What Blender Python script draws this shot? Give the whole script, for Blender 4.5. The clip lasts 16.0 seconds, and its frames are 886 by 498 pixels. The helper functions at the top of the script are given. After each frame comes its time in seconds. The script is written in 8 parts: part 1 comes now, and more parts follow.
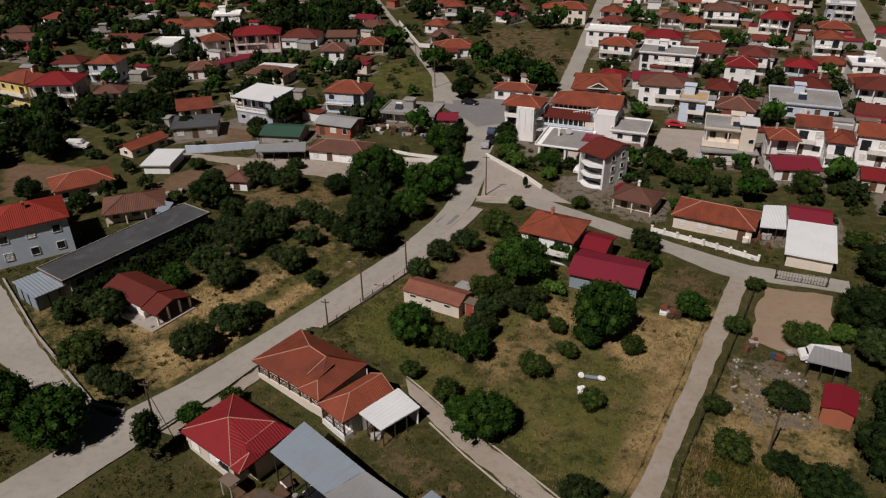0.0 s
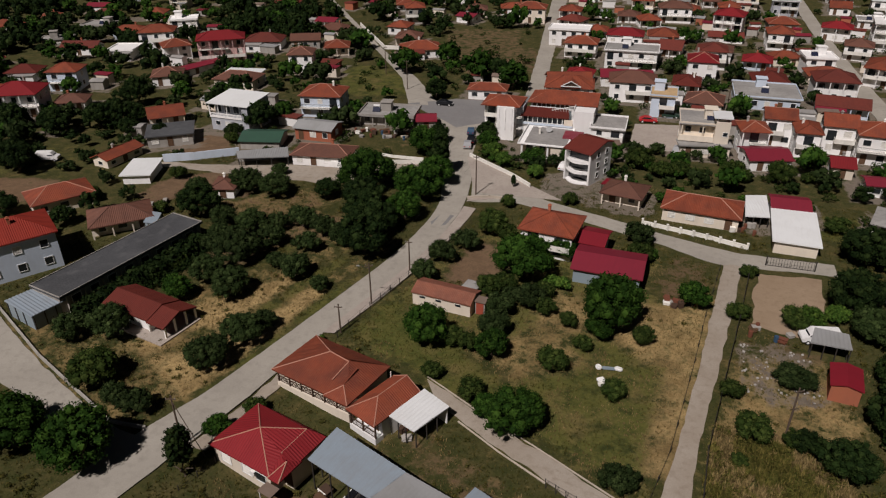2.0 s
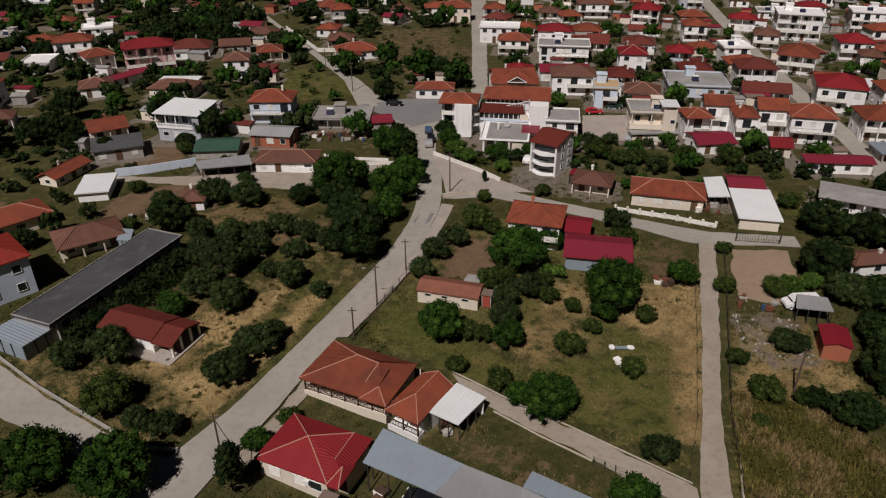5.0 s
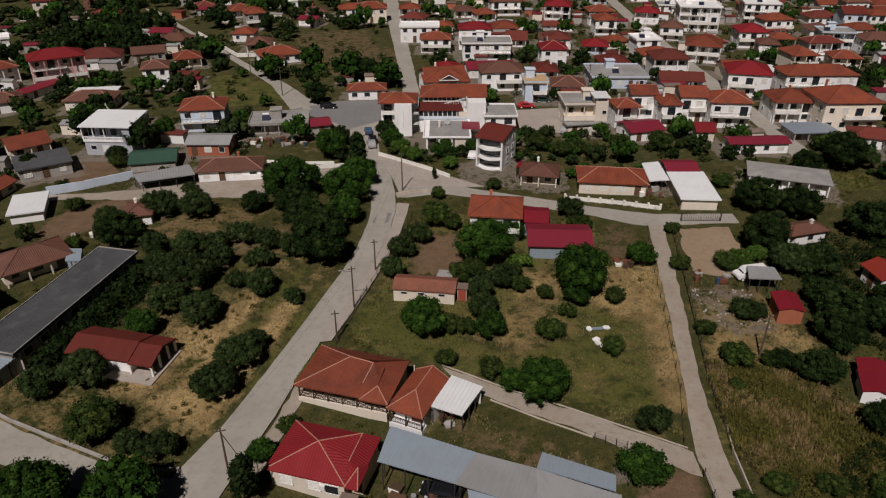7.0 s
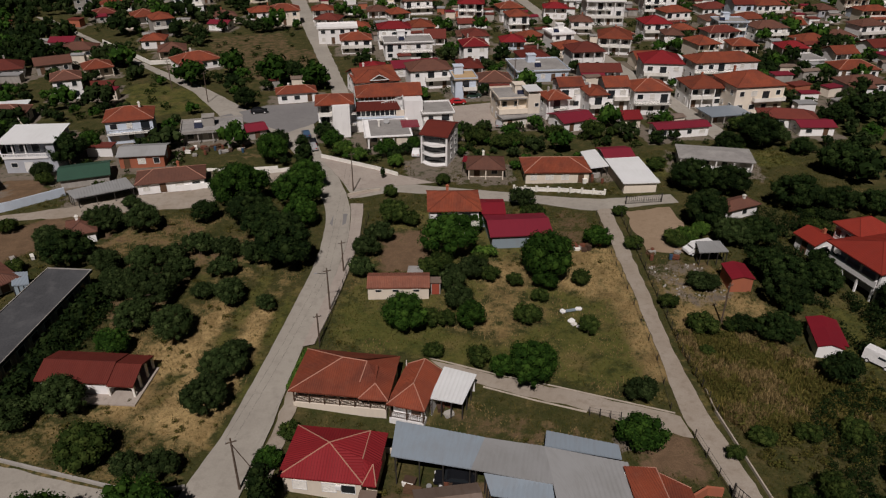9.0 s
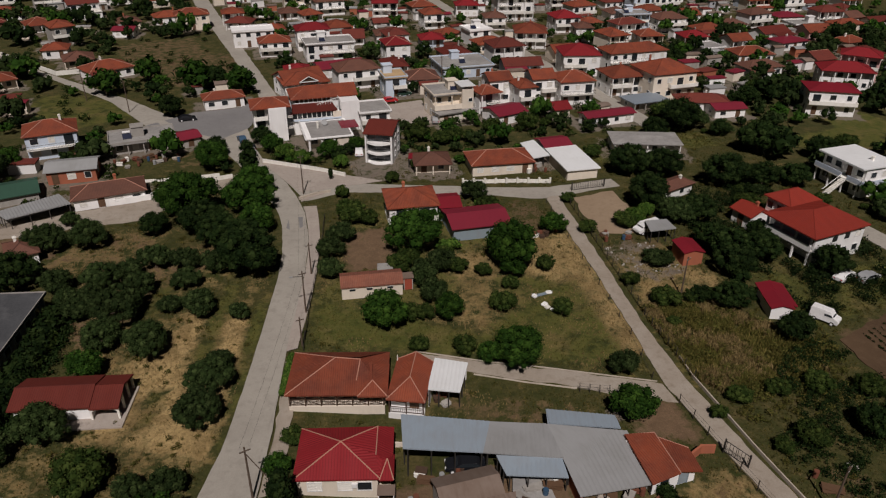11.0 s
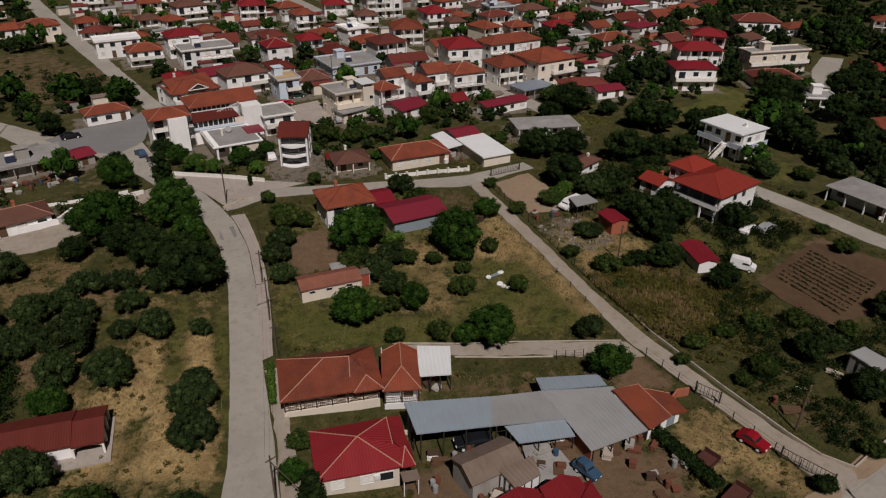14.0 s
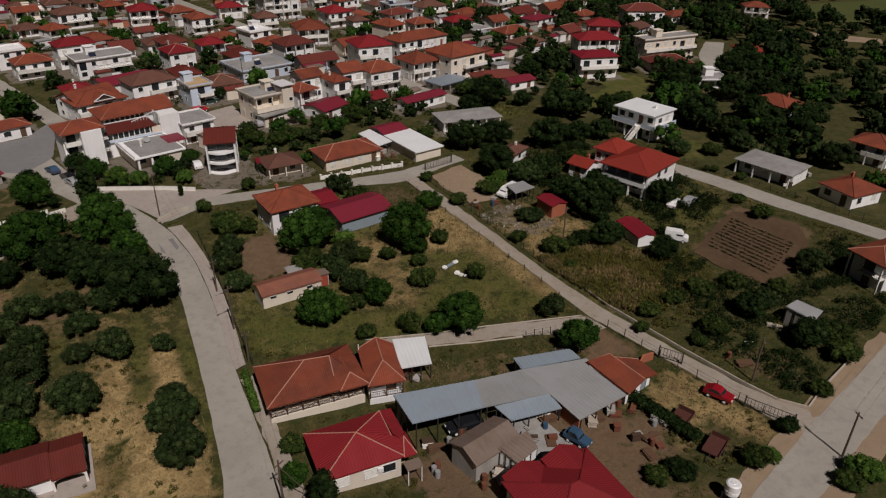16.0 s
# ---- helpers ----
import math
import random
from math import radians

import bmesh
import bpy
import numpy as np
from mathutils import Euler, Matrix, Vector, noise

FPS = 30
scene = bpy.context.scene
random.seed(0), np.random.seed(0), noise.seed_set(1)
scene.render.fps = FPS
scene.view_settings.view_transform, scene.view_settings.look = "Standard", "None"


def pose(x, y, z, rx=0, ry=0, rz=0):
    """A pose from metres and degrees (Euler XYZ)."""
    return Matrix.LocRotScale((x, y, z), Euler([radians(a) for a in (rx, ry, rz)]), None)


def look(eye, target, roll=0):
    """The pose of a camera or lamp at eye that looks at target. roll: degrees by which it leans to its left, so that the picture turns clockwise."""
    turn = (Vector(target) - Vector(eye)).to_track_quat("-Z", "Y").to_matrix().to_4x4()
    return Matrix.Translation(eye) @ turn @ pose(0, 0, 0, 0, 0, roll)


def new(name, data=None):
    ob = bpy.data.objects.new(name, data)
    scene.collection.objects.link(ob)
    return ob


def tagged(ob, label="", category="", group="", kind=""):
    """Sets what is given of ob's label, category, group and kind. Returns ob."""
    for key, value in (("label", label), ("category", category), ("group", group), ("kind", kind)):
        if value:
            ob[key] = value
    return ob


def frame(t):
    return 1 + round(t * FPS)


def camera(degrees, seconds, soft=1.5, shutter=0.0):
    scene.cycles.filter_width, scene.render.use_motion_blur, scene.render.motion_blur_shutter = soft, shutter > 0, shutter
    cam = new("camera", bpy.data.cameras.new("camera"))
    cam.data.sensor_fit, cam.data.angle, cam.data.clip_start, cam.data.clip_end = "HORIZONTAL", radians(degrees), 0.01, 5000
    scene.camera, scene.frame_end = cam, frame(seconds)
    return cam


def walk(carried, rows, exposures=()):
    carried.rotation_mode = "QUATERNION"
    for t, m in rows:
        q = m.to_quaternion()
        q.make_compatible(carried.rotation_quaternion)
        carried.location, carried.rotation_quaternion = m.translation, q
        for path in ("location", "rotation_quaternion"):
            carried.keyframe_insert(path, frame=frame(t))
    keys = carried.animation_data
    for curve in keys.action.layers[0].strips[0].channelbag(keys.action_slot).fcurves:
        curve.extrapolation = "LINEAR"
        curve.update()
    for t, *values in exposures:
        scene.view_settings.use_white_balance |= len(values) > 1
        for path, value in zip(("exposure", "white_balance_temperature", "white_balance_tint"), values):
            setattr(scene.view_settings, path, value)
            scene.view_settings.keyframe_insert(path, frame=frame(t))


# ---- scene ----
cam = camera(63.9, 16.0, soft=1.2)
PATH = [
    (0.0, 33.81, -79.80, 56.49, 60.66, 0.58, 21.79),
    (0.5, 31.99, -80.67, 56.57, 60.66, 0.55, 20.59),
    (1.0, 30.06, -81.54, 56.68, 60.67, 0.51, 19.39),
    (1.5, 28.08, -82.38, 56.80, 60.67, 0.49, 18.20),
    (2.0, 26.03, -83.23, 56.89, 60.67, 0.45, 17.01),
    (2.5, 23.94, -84.03, 56.98, 60.68, 0.42, 15.83),
    (3.0, 21.81, -84.82, 57.04, 60.69, 0.39, 14.64),
    (3.5, 19.63, -85.56, 57.08, 60.68, 0.36, 13.45),
    (6.0, 8.35, -88.89, 57.35, 60.65, 0.05, 4.32),
    (6.5, 6.00, -89.39, 57.38, 60.67, -0.00, 2.17),
    (7.0, 3.64, -89.81, 57.40, 60.66, -0.07, 0.04),
    (7.5, 1.26, -90.17, 57.37, 60.67, -0.13, -2.10),
    (8.0, -1.14, -90.44, 57.37, 60.69, -0.18, -4.25),
    (8.5, -3.56, -90.63, 57.40, 60.69, -0.24, -6.40),
    (9.0, -5.97, -90.77, 57.42, 60.70, -0.29, -8.55),
    (11.5, -18.00, -90.01, 57.31, 60.76, -0.52, -19.29),
    (12.0, -20.36, -89.62, 57.29, 60.78, -0.56, -21.42),
    (12.5, -22.72, -89.15, 57.27, 60.79, -0.58, -23.57),
    (13.0, -25.05, -88.58, 57.24, 60.80, -0.63, -25.71),
    (13.5, -27.36, -87.91, 57.21, 60.79, -0.66, -27.87),
    (14.0, -29.63, -87.16, 57.19, 60.80, -0.70, -30.05),
    (14.5, -31.84, -86.32, 57.16, 60.80, -0.72, -32.25),
    (15.0, -34.02, -85.42, 57.11, 60.80, -0.73, -34.49),
    (15.5, -36.14, -84.47, 57.02, 60.82, -0.74, -37.00),
    (16.0, -38.22, -83.42, 56.93, 60.86, -0.75, -39.66),
]
walk(cam, [(t, pose(x, y, z, rx, ry, rz)) for t, x, y, z, rx, ry, rz in PATH],
     exposures=[(0.0, -0.68, 6600, 17), (16.0, -0.91, 6600, 17)])

# ---- sky and sun ----
SUN_ELEVATION = 52.0
world = bpy.data.worlds.new("sky")
scene.world = world
world.use_nodes = True
sky = world.node_tree.nodes.new("ShaderNodeTexSky")
sky.sky_type, sky.sun_disc = "NISHITA", False
sky.sun_elevation, sky.sun_rotation = radians(SUN_ELEVATION), radians(196)
background = world.node_tree.nodes["Background"]
world.node_tree.links.new(sky.outputs[0], background.inputs[0])
background.inputs[1].default_value = 0.0055
sun_data = bpy.data.lights.new("sun", "SUN")
sun_data.energy, sun_data.angle, sun_data.color = 5.6, radians(0.6), (1.0, 0.96, 0.91)
sun = new("sun", sun_data)
_s = math.cos(radians(SUN_ELEVATION))
sun.matrix_world = look((-27.0 * _s, -96.3 * _s, 100 * math.sin(radians(SUN_ELEVATION))), (0, 0, 0))

# ---- materials ----
MATS = {}


def shader(name, rough=0.85, metal=0.0, spec=0.3):
    m = bpy.data.materials.new(name)
    m.use_nodes = True
    b = m.node_tree.nodes["Principled BSDF"]
    b.inputs["Roughness"].default_value = rough
    b.inputs["Metallic"].default_value = metal
    b.inputs["Specular IOR Level"].default_value = spec
    MATS[name] = m
    return m, m.node_tree.nodes, m.node_tree.links, b


def noise_of(nodes, links, scale, detail=4, rough=0.6, coord=None, stretch=None):
    tex = nodes.new("ShaderNodeTexNoise")
    tex.inputs["Scale"].default_value = scale
    tex.inputs["Detail"].default_value = detail
    tex.inputs["Roughness"].default_value = rough
    if coord is None:
        geo = nodes.new("ShaderNodeNewGeometry")
        coord = geo.outputs["Position"]
    if stretch:
        mp = nodes.new("ShaderNodeMapping")
        mp.inputs["Scale"].default_value = stretch
        links.new(coord, mp.inputs["Vector"])
        coord = mp.outputs["Vector"]
    links.new(coord, tex.inputs["Vector"])
    return tex.outputs["Fac"]


def ramp(nodes, links, fac, stops):
    r = nodes.new("ShaderNodeValToRGB")
    r.color_ramp.elements[0].position, r.color_ramp.elements[1].position = stops[0][0], stops[-1][0]
    for p, c in stops[1:-1]:
        r.color_ramp.elements.new(p)
    for e, (p, c) in zip(r.color_ramp.elements, stops):
        e.position, e.color = p, (*c, 1)
    links.new(fac, r.inputs["Fac"])
    return r.outputs["Color"]


def mix(nodes, links, fac, a, b, blend="MIX"):
    n = nodes.new("ShaderNodeMix")
    n.data_type, n.blend_type = "RGBA", blend
    for sock, v in ((n.inputs["Factor"], fac), (n.inputs["A"], a), (n.inputs["B"], b)):
        if isinstance(v, (int, float)):
            sock.default_value = v
        elif isinstance(v, tuple):
            sock.default_value = (*v, 1)
        else:
            links.new(v, sock)
    return n.outputs["Result"]


def bump(nodes, links, height, b, strength=0.5, distance=0.05):
    n = nodes.new("ShaderNodeBump")
    n.inputs["Strength"].default_value, n.inputs["Distance"].default_value = strength, distance
    links.new(height, n.inputs["Height"])
    links.new(n.outputs["Normal"], b.inputs["Normal"])


def tone(nodes, links, colour, amount=0.25):
    """Each object a little lighter or darker than its like."""
    info = nodes.new("ShaderNodeObjectInfo")
    hsv = nodes.new("ShaderNodeHueSaturation")
    mr = nodes.new("ShaderNodeMapRange")
    mr.inputs["To Min"].default_value, mr.inputs["To Max"].default_value = 1 - amount, 1 + amount
    links.new(info.outputs["Random"], mr.inputs["Value"])
    links.new(mr.outputs[0], hsv.inputs["Value"])
    links.new(colour, hsv.inputs["Color"])
    return hsv.outputs["Color"]


def plaster(name, colour, dirt=(0.22, 0.18, 0.14), rough=0.85, amount=0.5, vary=0.1):
    m, n, l, b = shader(name, rough)
    big = noise_of(n, l, 0.6, 5, stretch=(1, 1, 0.35))
    fine = noise_of(n, l, 9, 3)
    stain = ramp(n, l, big, [(0.45, (0, 0, 0)), (0.8, (amount,) * 3)])
    c = mix(n, l, stain, colour, dirt)
    c = mix(n, l, ramp(n, l, fine, [(0.4, (0.0,) * 3), (0.85, (0.10,) * 3)]), c, dirt)
    l.new(tone(n, l, c, vary), b.inputs["Base Color"])
    bump(n, l, fine, b, 0.25, 0.02)


def tiles(name, colour, old, lime, rough=0.75, wear=0.5, column=0.26, course=0.34, relief=0.05, vary=0.14):
    """Clay tiles in columns down the slope, from the roof's own u (along the eave) and v (up the slope)."""
    m, n, l, b = shader(name, rough)
    uv = n.new("ShaderNodeUVMap")
    sep = n.new("ShaderNodeSeparateXYZ")
    l.new(uv.outputs[0], sep.inputs[0])

    def saw(out, size, sine):
        d = n.new("ShaderNodeMath")
        d.operation = "DIVIDE"
        l.new(out, d.inputs[0])
        d.inputs[1].default_value = size
        f = n.new("ShaderNodeMath")
        f.operation = "FRACT"
        l.new(d.outputs[0], f.inputs[0])
        if not sine:
            return f.outputs[0]
        s = n.new("ShaderNodeMath")
        s.operation = "PINGPONG"
        s.inputs[1].default_value = 0.5
        l.new(d.outputs[0], s.inputs[0])
        return s.outputs[0]
    col, row = saw(sep.outputs[0], column, True), saw(sep.outputs[1], course, False)
    add = n.new("ShaderNodeMath")
    add.operation = "MULTIPLY_ADD"
    l.new(row, add.inputs[0])
    add.inputs[1].default_value = -0.25
    l.new(col, add.inputs[2])
    big, mid, fine = noise_of(n, l, 0.35, 5), noise_of(n, l, 2.2, 4), noise_of(n, l, 14, 2)
    c = mix(n, l, ramp(n, l, big, [(0.4, (0,) * 3), (0.72, (wear,) * 3)]), colour, old)
    c = mix(n, l, ramp(n, l, mid, [(0.5, (0,) * 3), (0.85, (wear * 0.35,) * 3)]), c, lime)
    c = mix(n, l, ramp(n, l, fine, [(0.35, (0,) * 3), (0.75, (0.35,) * 3)]), c, old)
    groove = ramp(n, l, col, [(0.0, (0.45,) * 3), (0.16, (1,) * 3)])
    c = mix(n, l, 0.6, c, groove, "MULTIPLY")
    l.new(tone(n, l, c, vary), b.inputs["Base Color"])
    bump(n, l, add.outputs[0], b, 0.7, relief)


def sheet(name, colour, stain, rough=0.45, metal=0.0, pitch=0.25, wear=0.4, relief=0.03):
    """Ribbed roof sheet."""
    m, n, l, b = shader(name, rough, metal, 0.4)
    uv = n.new("ShaderNodeUVMap")
    w = n.new("ShaderNodeTexWave")
    w.wave_type, w.bands_direction = "BANDS", "X"
    w.inputs["Scale"].default_value = 0.314 / pitch
    w.inputs["Distortion"].default_value = 0.0
    l.new(uv.outputs[0], w.inputs["Vector"])
    big = noise_of(n, l, 0.25, 6)
    mid = noise_of(n, l, 1.6, 4, coord=uv.outputs[0], stretch=(1.0, 0.2, 1))
    c = mix(n, l, ramp(n, l, big, [(0.42, (0,) * 3), (0.75, (wear,) * 3)]), colour, stain)
    c = mix(n, l, ramp(n, l, mid, [(0.5, (0,) * 3), (0.8, (wear,) * 3)]), c, stain)
    l.new(tone(n, l, c, 0.06), b.inputs["Base Color"])
    bump(n, l, w.outputs["Fac"], b, 0.16, relief)


def rough_stuff(name, a, c2, c3, scale=0.5, rough=0.95, strength=0.5, dist=0.06, vary=0.0):
    m, n, l, b = shader(name, rough, 0, 0.2)
    big, mid, fine = noise_of(n, l, scale * 0.25, 5), noise_of(n, l, scale * 1.7, 5), noise_of(n, l, scale * 14, 3)
    c = mix(n, l, ramp(n, l, big, [(0.38, (0,) * 3), (0.66, (1,) * 3)]), a, c2)
    c = mix(n, l, ramp(n, l, mid, [(0.5, (0,) * 3), (0.78, (0.8,) * 3)]), c, c3)
    c = mix(n, l, ramp(n, l, fine, [(0.3, (0,) * 3), (0.8, (0.5,) * 3)]), c, c3)
    if vary:
        c = tone(n, l, c, vary)
    l.new(c, b.inputs["Base Color"])
    bump(n, l, fine, b, strength, dist)


def leaves(name, a, c2, c3, rough=0.8):
    m, n, l, b = shader(name, rough, 0, 0.06)
    geo = n.new("ShaderNodeNewGeometry")
    big = noise_of(n, l, 0.55, 3)
    c = ramp(n, l, geo.outputs["Random Per Island"], [(0.0, a), (0.55, c2), (1.0, c3)])
    c = mix(n, l, ramp(n, l, big, [(0.4, (0,) * 3), (0.7, (0.5,) * 3)]), c, a)
    l.new(tone(n, l, c, 0.22), b.inputs["Base Color"])


def plain(name, colour, rough=0.6, metal=0.0, spec=0.4, amount=0.35):
    m, n, l, b = shader(name, rough, metal, spec)
    f = noise_of(n, l, 3.0, 4)
    c = mix(n, l, ramp(n, l, f, [(0.4, (0,) * 3), (0.8, (amount,) * 3)]), colour, tuple(0.45 * v for v in colour))
    l.new(c, b.inputs["Base Color"])


tiles("orange", (0.25, 0.056, 0.025), (0.12, 0.034, 0.022), (0.34, 0.15, 0.09), wear=0.75)
tiles("oldorange", (0.27, 0.10, 0.062), (0.16, 0.065, 0.045), (0.40, 0.25, 0.18), wear=0.8)
tiles("brown", (0.155, 0.066, 0.044), (0.09, 0.042, 0.032), (0.24, 0.14, 0.10), wear=0.6)
tiles("brick", (0.165, 0.034, 0.023), (0.10, 0.026, 0.02), (0.24, 0.09, 0.06))
tiles("red", (0.225, 0.013, 0.017), (0.16, 0.010, 0.013), (0.26, 0.045, 0.036), wear=0.4, column=0.3)
tiles("scarlet", (0.27, 0.028, 0.015), (0.19, 0.022, 0.014), (0.30, 0.08, 0.05), wear=0.35)
tiles("brickred", (0.135, 0.022, 0.014), (0.085, 0.016, 0.012), (0.20, 0.055, 0.036), wear=0.4)
sheet("crimson", (0.205, 0.018, 0.033), (0.14, 0.015, 0.027), 0.55)
sheet("crimson2", (0.20, 0.011, 0.020), (0.14, 0.010, 0.018), 0.55)
sheet("whitemetal", (0.74, 0.76, 0.76), (0.5, 0.5, 0.48), 0.5, wear=0.25)
sheet("metal", (0.22, 0.26, 0.30), (0.16, 0.18, 0.20), 0.5)
sheet("bluesheet", (0.26, 0.315, 0.365), (0.235, 0.255, 0.275), 0.45, wear=0.7)
sheet("greysheet", (0.30, 0.305, 0.305), (0.225, 0.225, 0.215), 0.55, wear=0.6)
sheet("greensheet", (0.035, 0.09, 0.06), (0.03, 0.06, 0.045), 0.6)
sheet("rustsheet", (0.20, 0.15, 0.12), (0.13, 0.085, 0.06), 0.85, wear=0.8)
rough_stuff("conc", (0.36, 0.35, 0.33), (0.26, 0.25, 0.24), (0.19, 0.18, 0.17), 0.7, strength=0.25)
rough_stuff("darkconc", (0.075, 0.078, 0.083), (0.040, 0.042, 0.046), (0.115, 0.117, 0.12), 0.3, strength=0.3)
rough_stuff("tan", (0.55, 0.38, 0.2), (0.45, 0.32, 0.18), (0.35, 0.25, 0.16), 0.7, strength=0.2)
rough_stuff("tan_soil", (0.335, 0.25, 0.17), (0.285, 0.208, 0.138), (0.22, 0.158, 0.102), 0.5, strength=0.3)
plaster("white", (0.84, 0.835, 0.82), amount=0.16)
plaster("cream", (0.74, 0.66, 0.55), amount=0.22)
plaster("bluewhite", (0.56, 0.64, 0.74), amount=0.2)
plaster("greywall", (0.40, 0.42, 0.46), amount=0.3)
plaster("bluegrey", (0.24, 0.30, 0.34), amount=0.4)
plaster("pink", (0.66, 0.42, 0.40), amount=0.3)
plaster("yellow", (0.72, 0.55, 0.18), amount=0.25)
plaster("concrete", (0.36, 0.34, 0.31), (0.14, 0.12, 0.10), amount=0.6)
plaster("brickwall", (0.40, 0.13, 0.07), (0.26, 0.10, 0.07), amount=0.5)
plaster("lime", (0.80, 0.78, 0.72), amount=0.35)
plaster("mortar", (0.42, 0.20, 0.14), amount=0.4)
plaster("stonewall", (0.46, 0.40, 0.33), (0.25, 0.21, 0.17), amount=0.6)
plain("glass", (0.018, 0.022, 0.026), 0.12, 0, 0.6, 0.0)
plain("frame_white", (0.75, 0.75, 0.73), 0.5)
plain("wood", (0.12, 0.065, 0.035), 0.7)
plain("dark_wood", (0.07, 0.04, 0.025), 0.8)
plain("pole_wood", (0.10, 0.07, 0.05), 0.85)
plain("iron", (0.05, 0.045, 0.04), 0.6, 0.3)
plain("rust", (0.16, 0.055, 0.03), 0.85)
plain("white_paint", (0.78, 0.78, 0.77), 0.45)
plain("solar", (0.02, 0.025, 0.05), 0.2, 0.0, 0.6)
rough_stuff("asphalt", (0.39, 0.362, 0.312), (0.325, 0.30, 0.258), (0.25, 0.228, 0.196), 0.5, 0.9, 0.25, 0.02)
rough_stuff("asphalt_dark", (0.20, 0.195, 0.195), (0.23, 0.225, 0.22), (0.17, 0.165, 0.16), 0.5, 0.9, 0.25, 0.02)
rough_stuff("dust_road", (0.385, 0.342, 0.288), (0.315, 0.268, 0.215), (0.22, 0.175, 0.13), 0.6, 0.95, 0.35, 0.03)
rough_stuff("meadow", (0.05, 0.07, 0.018), (0.07, 0.085, 0.024), (0.10, 0.09, 0.03), 0.3, 0.97, 0.5, 0.05)
rough_stuff("tilled", (0.092, 0.056, 0.031), (0.066, 0.040, 0.022), (0.13, 0.084, 0.050), 0.5, 0.97, 0.6, 0.06)
rough_stuff("paving", (0.42, 0.37, 0.32), (0.36, 0.31, 0.27), (0.27, 0.23, 0.20), 0.8, 0.9, 0.3, 0.02)
leaves("olive_leaf", (0.010, 0.019, 0.005), (0.022, 0.037, 0.010), (0.050, 0.072, 0.023))
leaves("broad_leaf", (0.008, 0.024, 0.003), (0.018, 0.047, 0.006), (0.045, 0.092, 0.013))
leaves("bush_leaf", (0.011, 0.022, 0.004), (0.024, 0.041, 0.008), (0.056, 0.076, 0.017))
leaves("bright_leaf", (0.022, 0.052, 0.008), (0.048, 0.095, 0.014), (0.098, 0.155, 0.026))
leaves("dark_leaf", (0.005, 0.012, 0.003), (0.011, 0.023, 0.005), (0.027, 0.044, 0.011))
leaves("weed_blade", (0.055, 0.058, 0.012), (0.105, 0.094, 0.024), (0.21, 0.155, 0.052), 0.9)
leaves("dry_blade", (0.12, 0.09, 0.036), (0.25, 0.18, 0.078), (0.40, 0.29, 0.135), 0.9)
leaves("green_blade", (0.045, 0.046, 0.010), (0.080, 0.075, 0.018), (0.155, 0.122, 0.036), 0.9)
leaves("weed_leaf", (0.046, 0.052, 0.011), (0.078, 0.078, 0.019), (0.135, 0.112, 0.034), 0.9)
plain("dark_rust", (0.085, 0.026, 0.018), 0.9)
plain("bark", (0.10, 0.075, 0.05), 0.95)

# the ground: kinds of cover by weight (red: straw, green: grass, blue: bare soil; none: weeds)
m, n, l, b = shader("ground_cover", 0.97, 0, 0.15)
att = n.new("ShaderNodeVertexColor")
att.layer_name = "cover"
sep = n.new("ShaderNodeSeparateColor")
l.new(att.outputs["Color"], sep.inputs[0])
big, mid, fine, tiny = noise_of(n, l, 0.06, 5), noise_of(n, l, 0.45, 6, 0.7), noise_of(n, l, 2.6, 5, 0.7), noise_of(n, l, 11, 3)
patchy = noise_of(n, l, 0.17, 6, 0.66)
weeds = mix(n, l, ramp(n, l, mid, [(0.35, (0,) * 3), (0.62, (1,) * 3)]), (0.034, 0.044, 0.010), (0.088, 0.076, 0.026))
weeds = mix(n, l, ramp(n, l, patchy, [(0.52, (0,) * 3), (0.68, (0.5,) * 3)]), weeds, (0.15, 0.108, 0.046))
weeds = mix(n, l, ramp(n, l, fine, [(0.45, (0,) * 3), (0.75, (0.8,) * 3)]), weeds, (0.016, 0.022, 0.005))
straw = mix(n, l, ramp(n, l, mid, [(0.35, (0,) * 3), (0.7, (1,) * 3)]), (0.60, 0.43, 0.20), (0.25, 0.165, 0.066))
straw = mix(n, l, ramp(n, l, patchy, [(0.44, (0,) * 3), (0.66, (0.7,) * 3)]), straw, (0.125, 0.082, 0.034))
straw = mix(n, l, ramp(n, l, fine, [(0.45, (0,) * 3), (0.8, (0.8,) * 3)]), straw, (0.085, 0.066, 0.022))
grass = mix(n, l, ramp(n, l, mid, [(0.35, (0,) * 3), (0.7, (1,) * 3)]), (0.066, 0.086, 0.016), (0.140, 0.128, 0.034))
grass = mix(n, l, ramp(n, l, patchy, [(0.5, (0,) * 3), (0.66, (0.7,) * 3)]), grass, (0.215, 0.158, 0.062))
grass = mix(n, l, ramp(n, l, fine, [(0.4, (0,) * 3), (0.8, (0.8,) * 3)]), grass, (0.046, 0.050, 0.011))
soil = mix(n, l, ramp(n, l, mid, [(0.35, (0,) * 3), (0.7, (1,) * 3)]), (0.22, 0.140, 0.084), (0.125, 0.079, 0.047))
soil = mix(n, l, ramp(n, l, fine, [(0.45, (0,) * 3), (0.8, (0.6,) * 3)]), soil, (0.105, 0.068, 0.04))


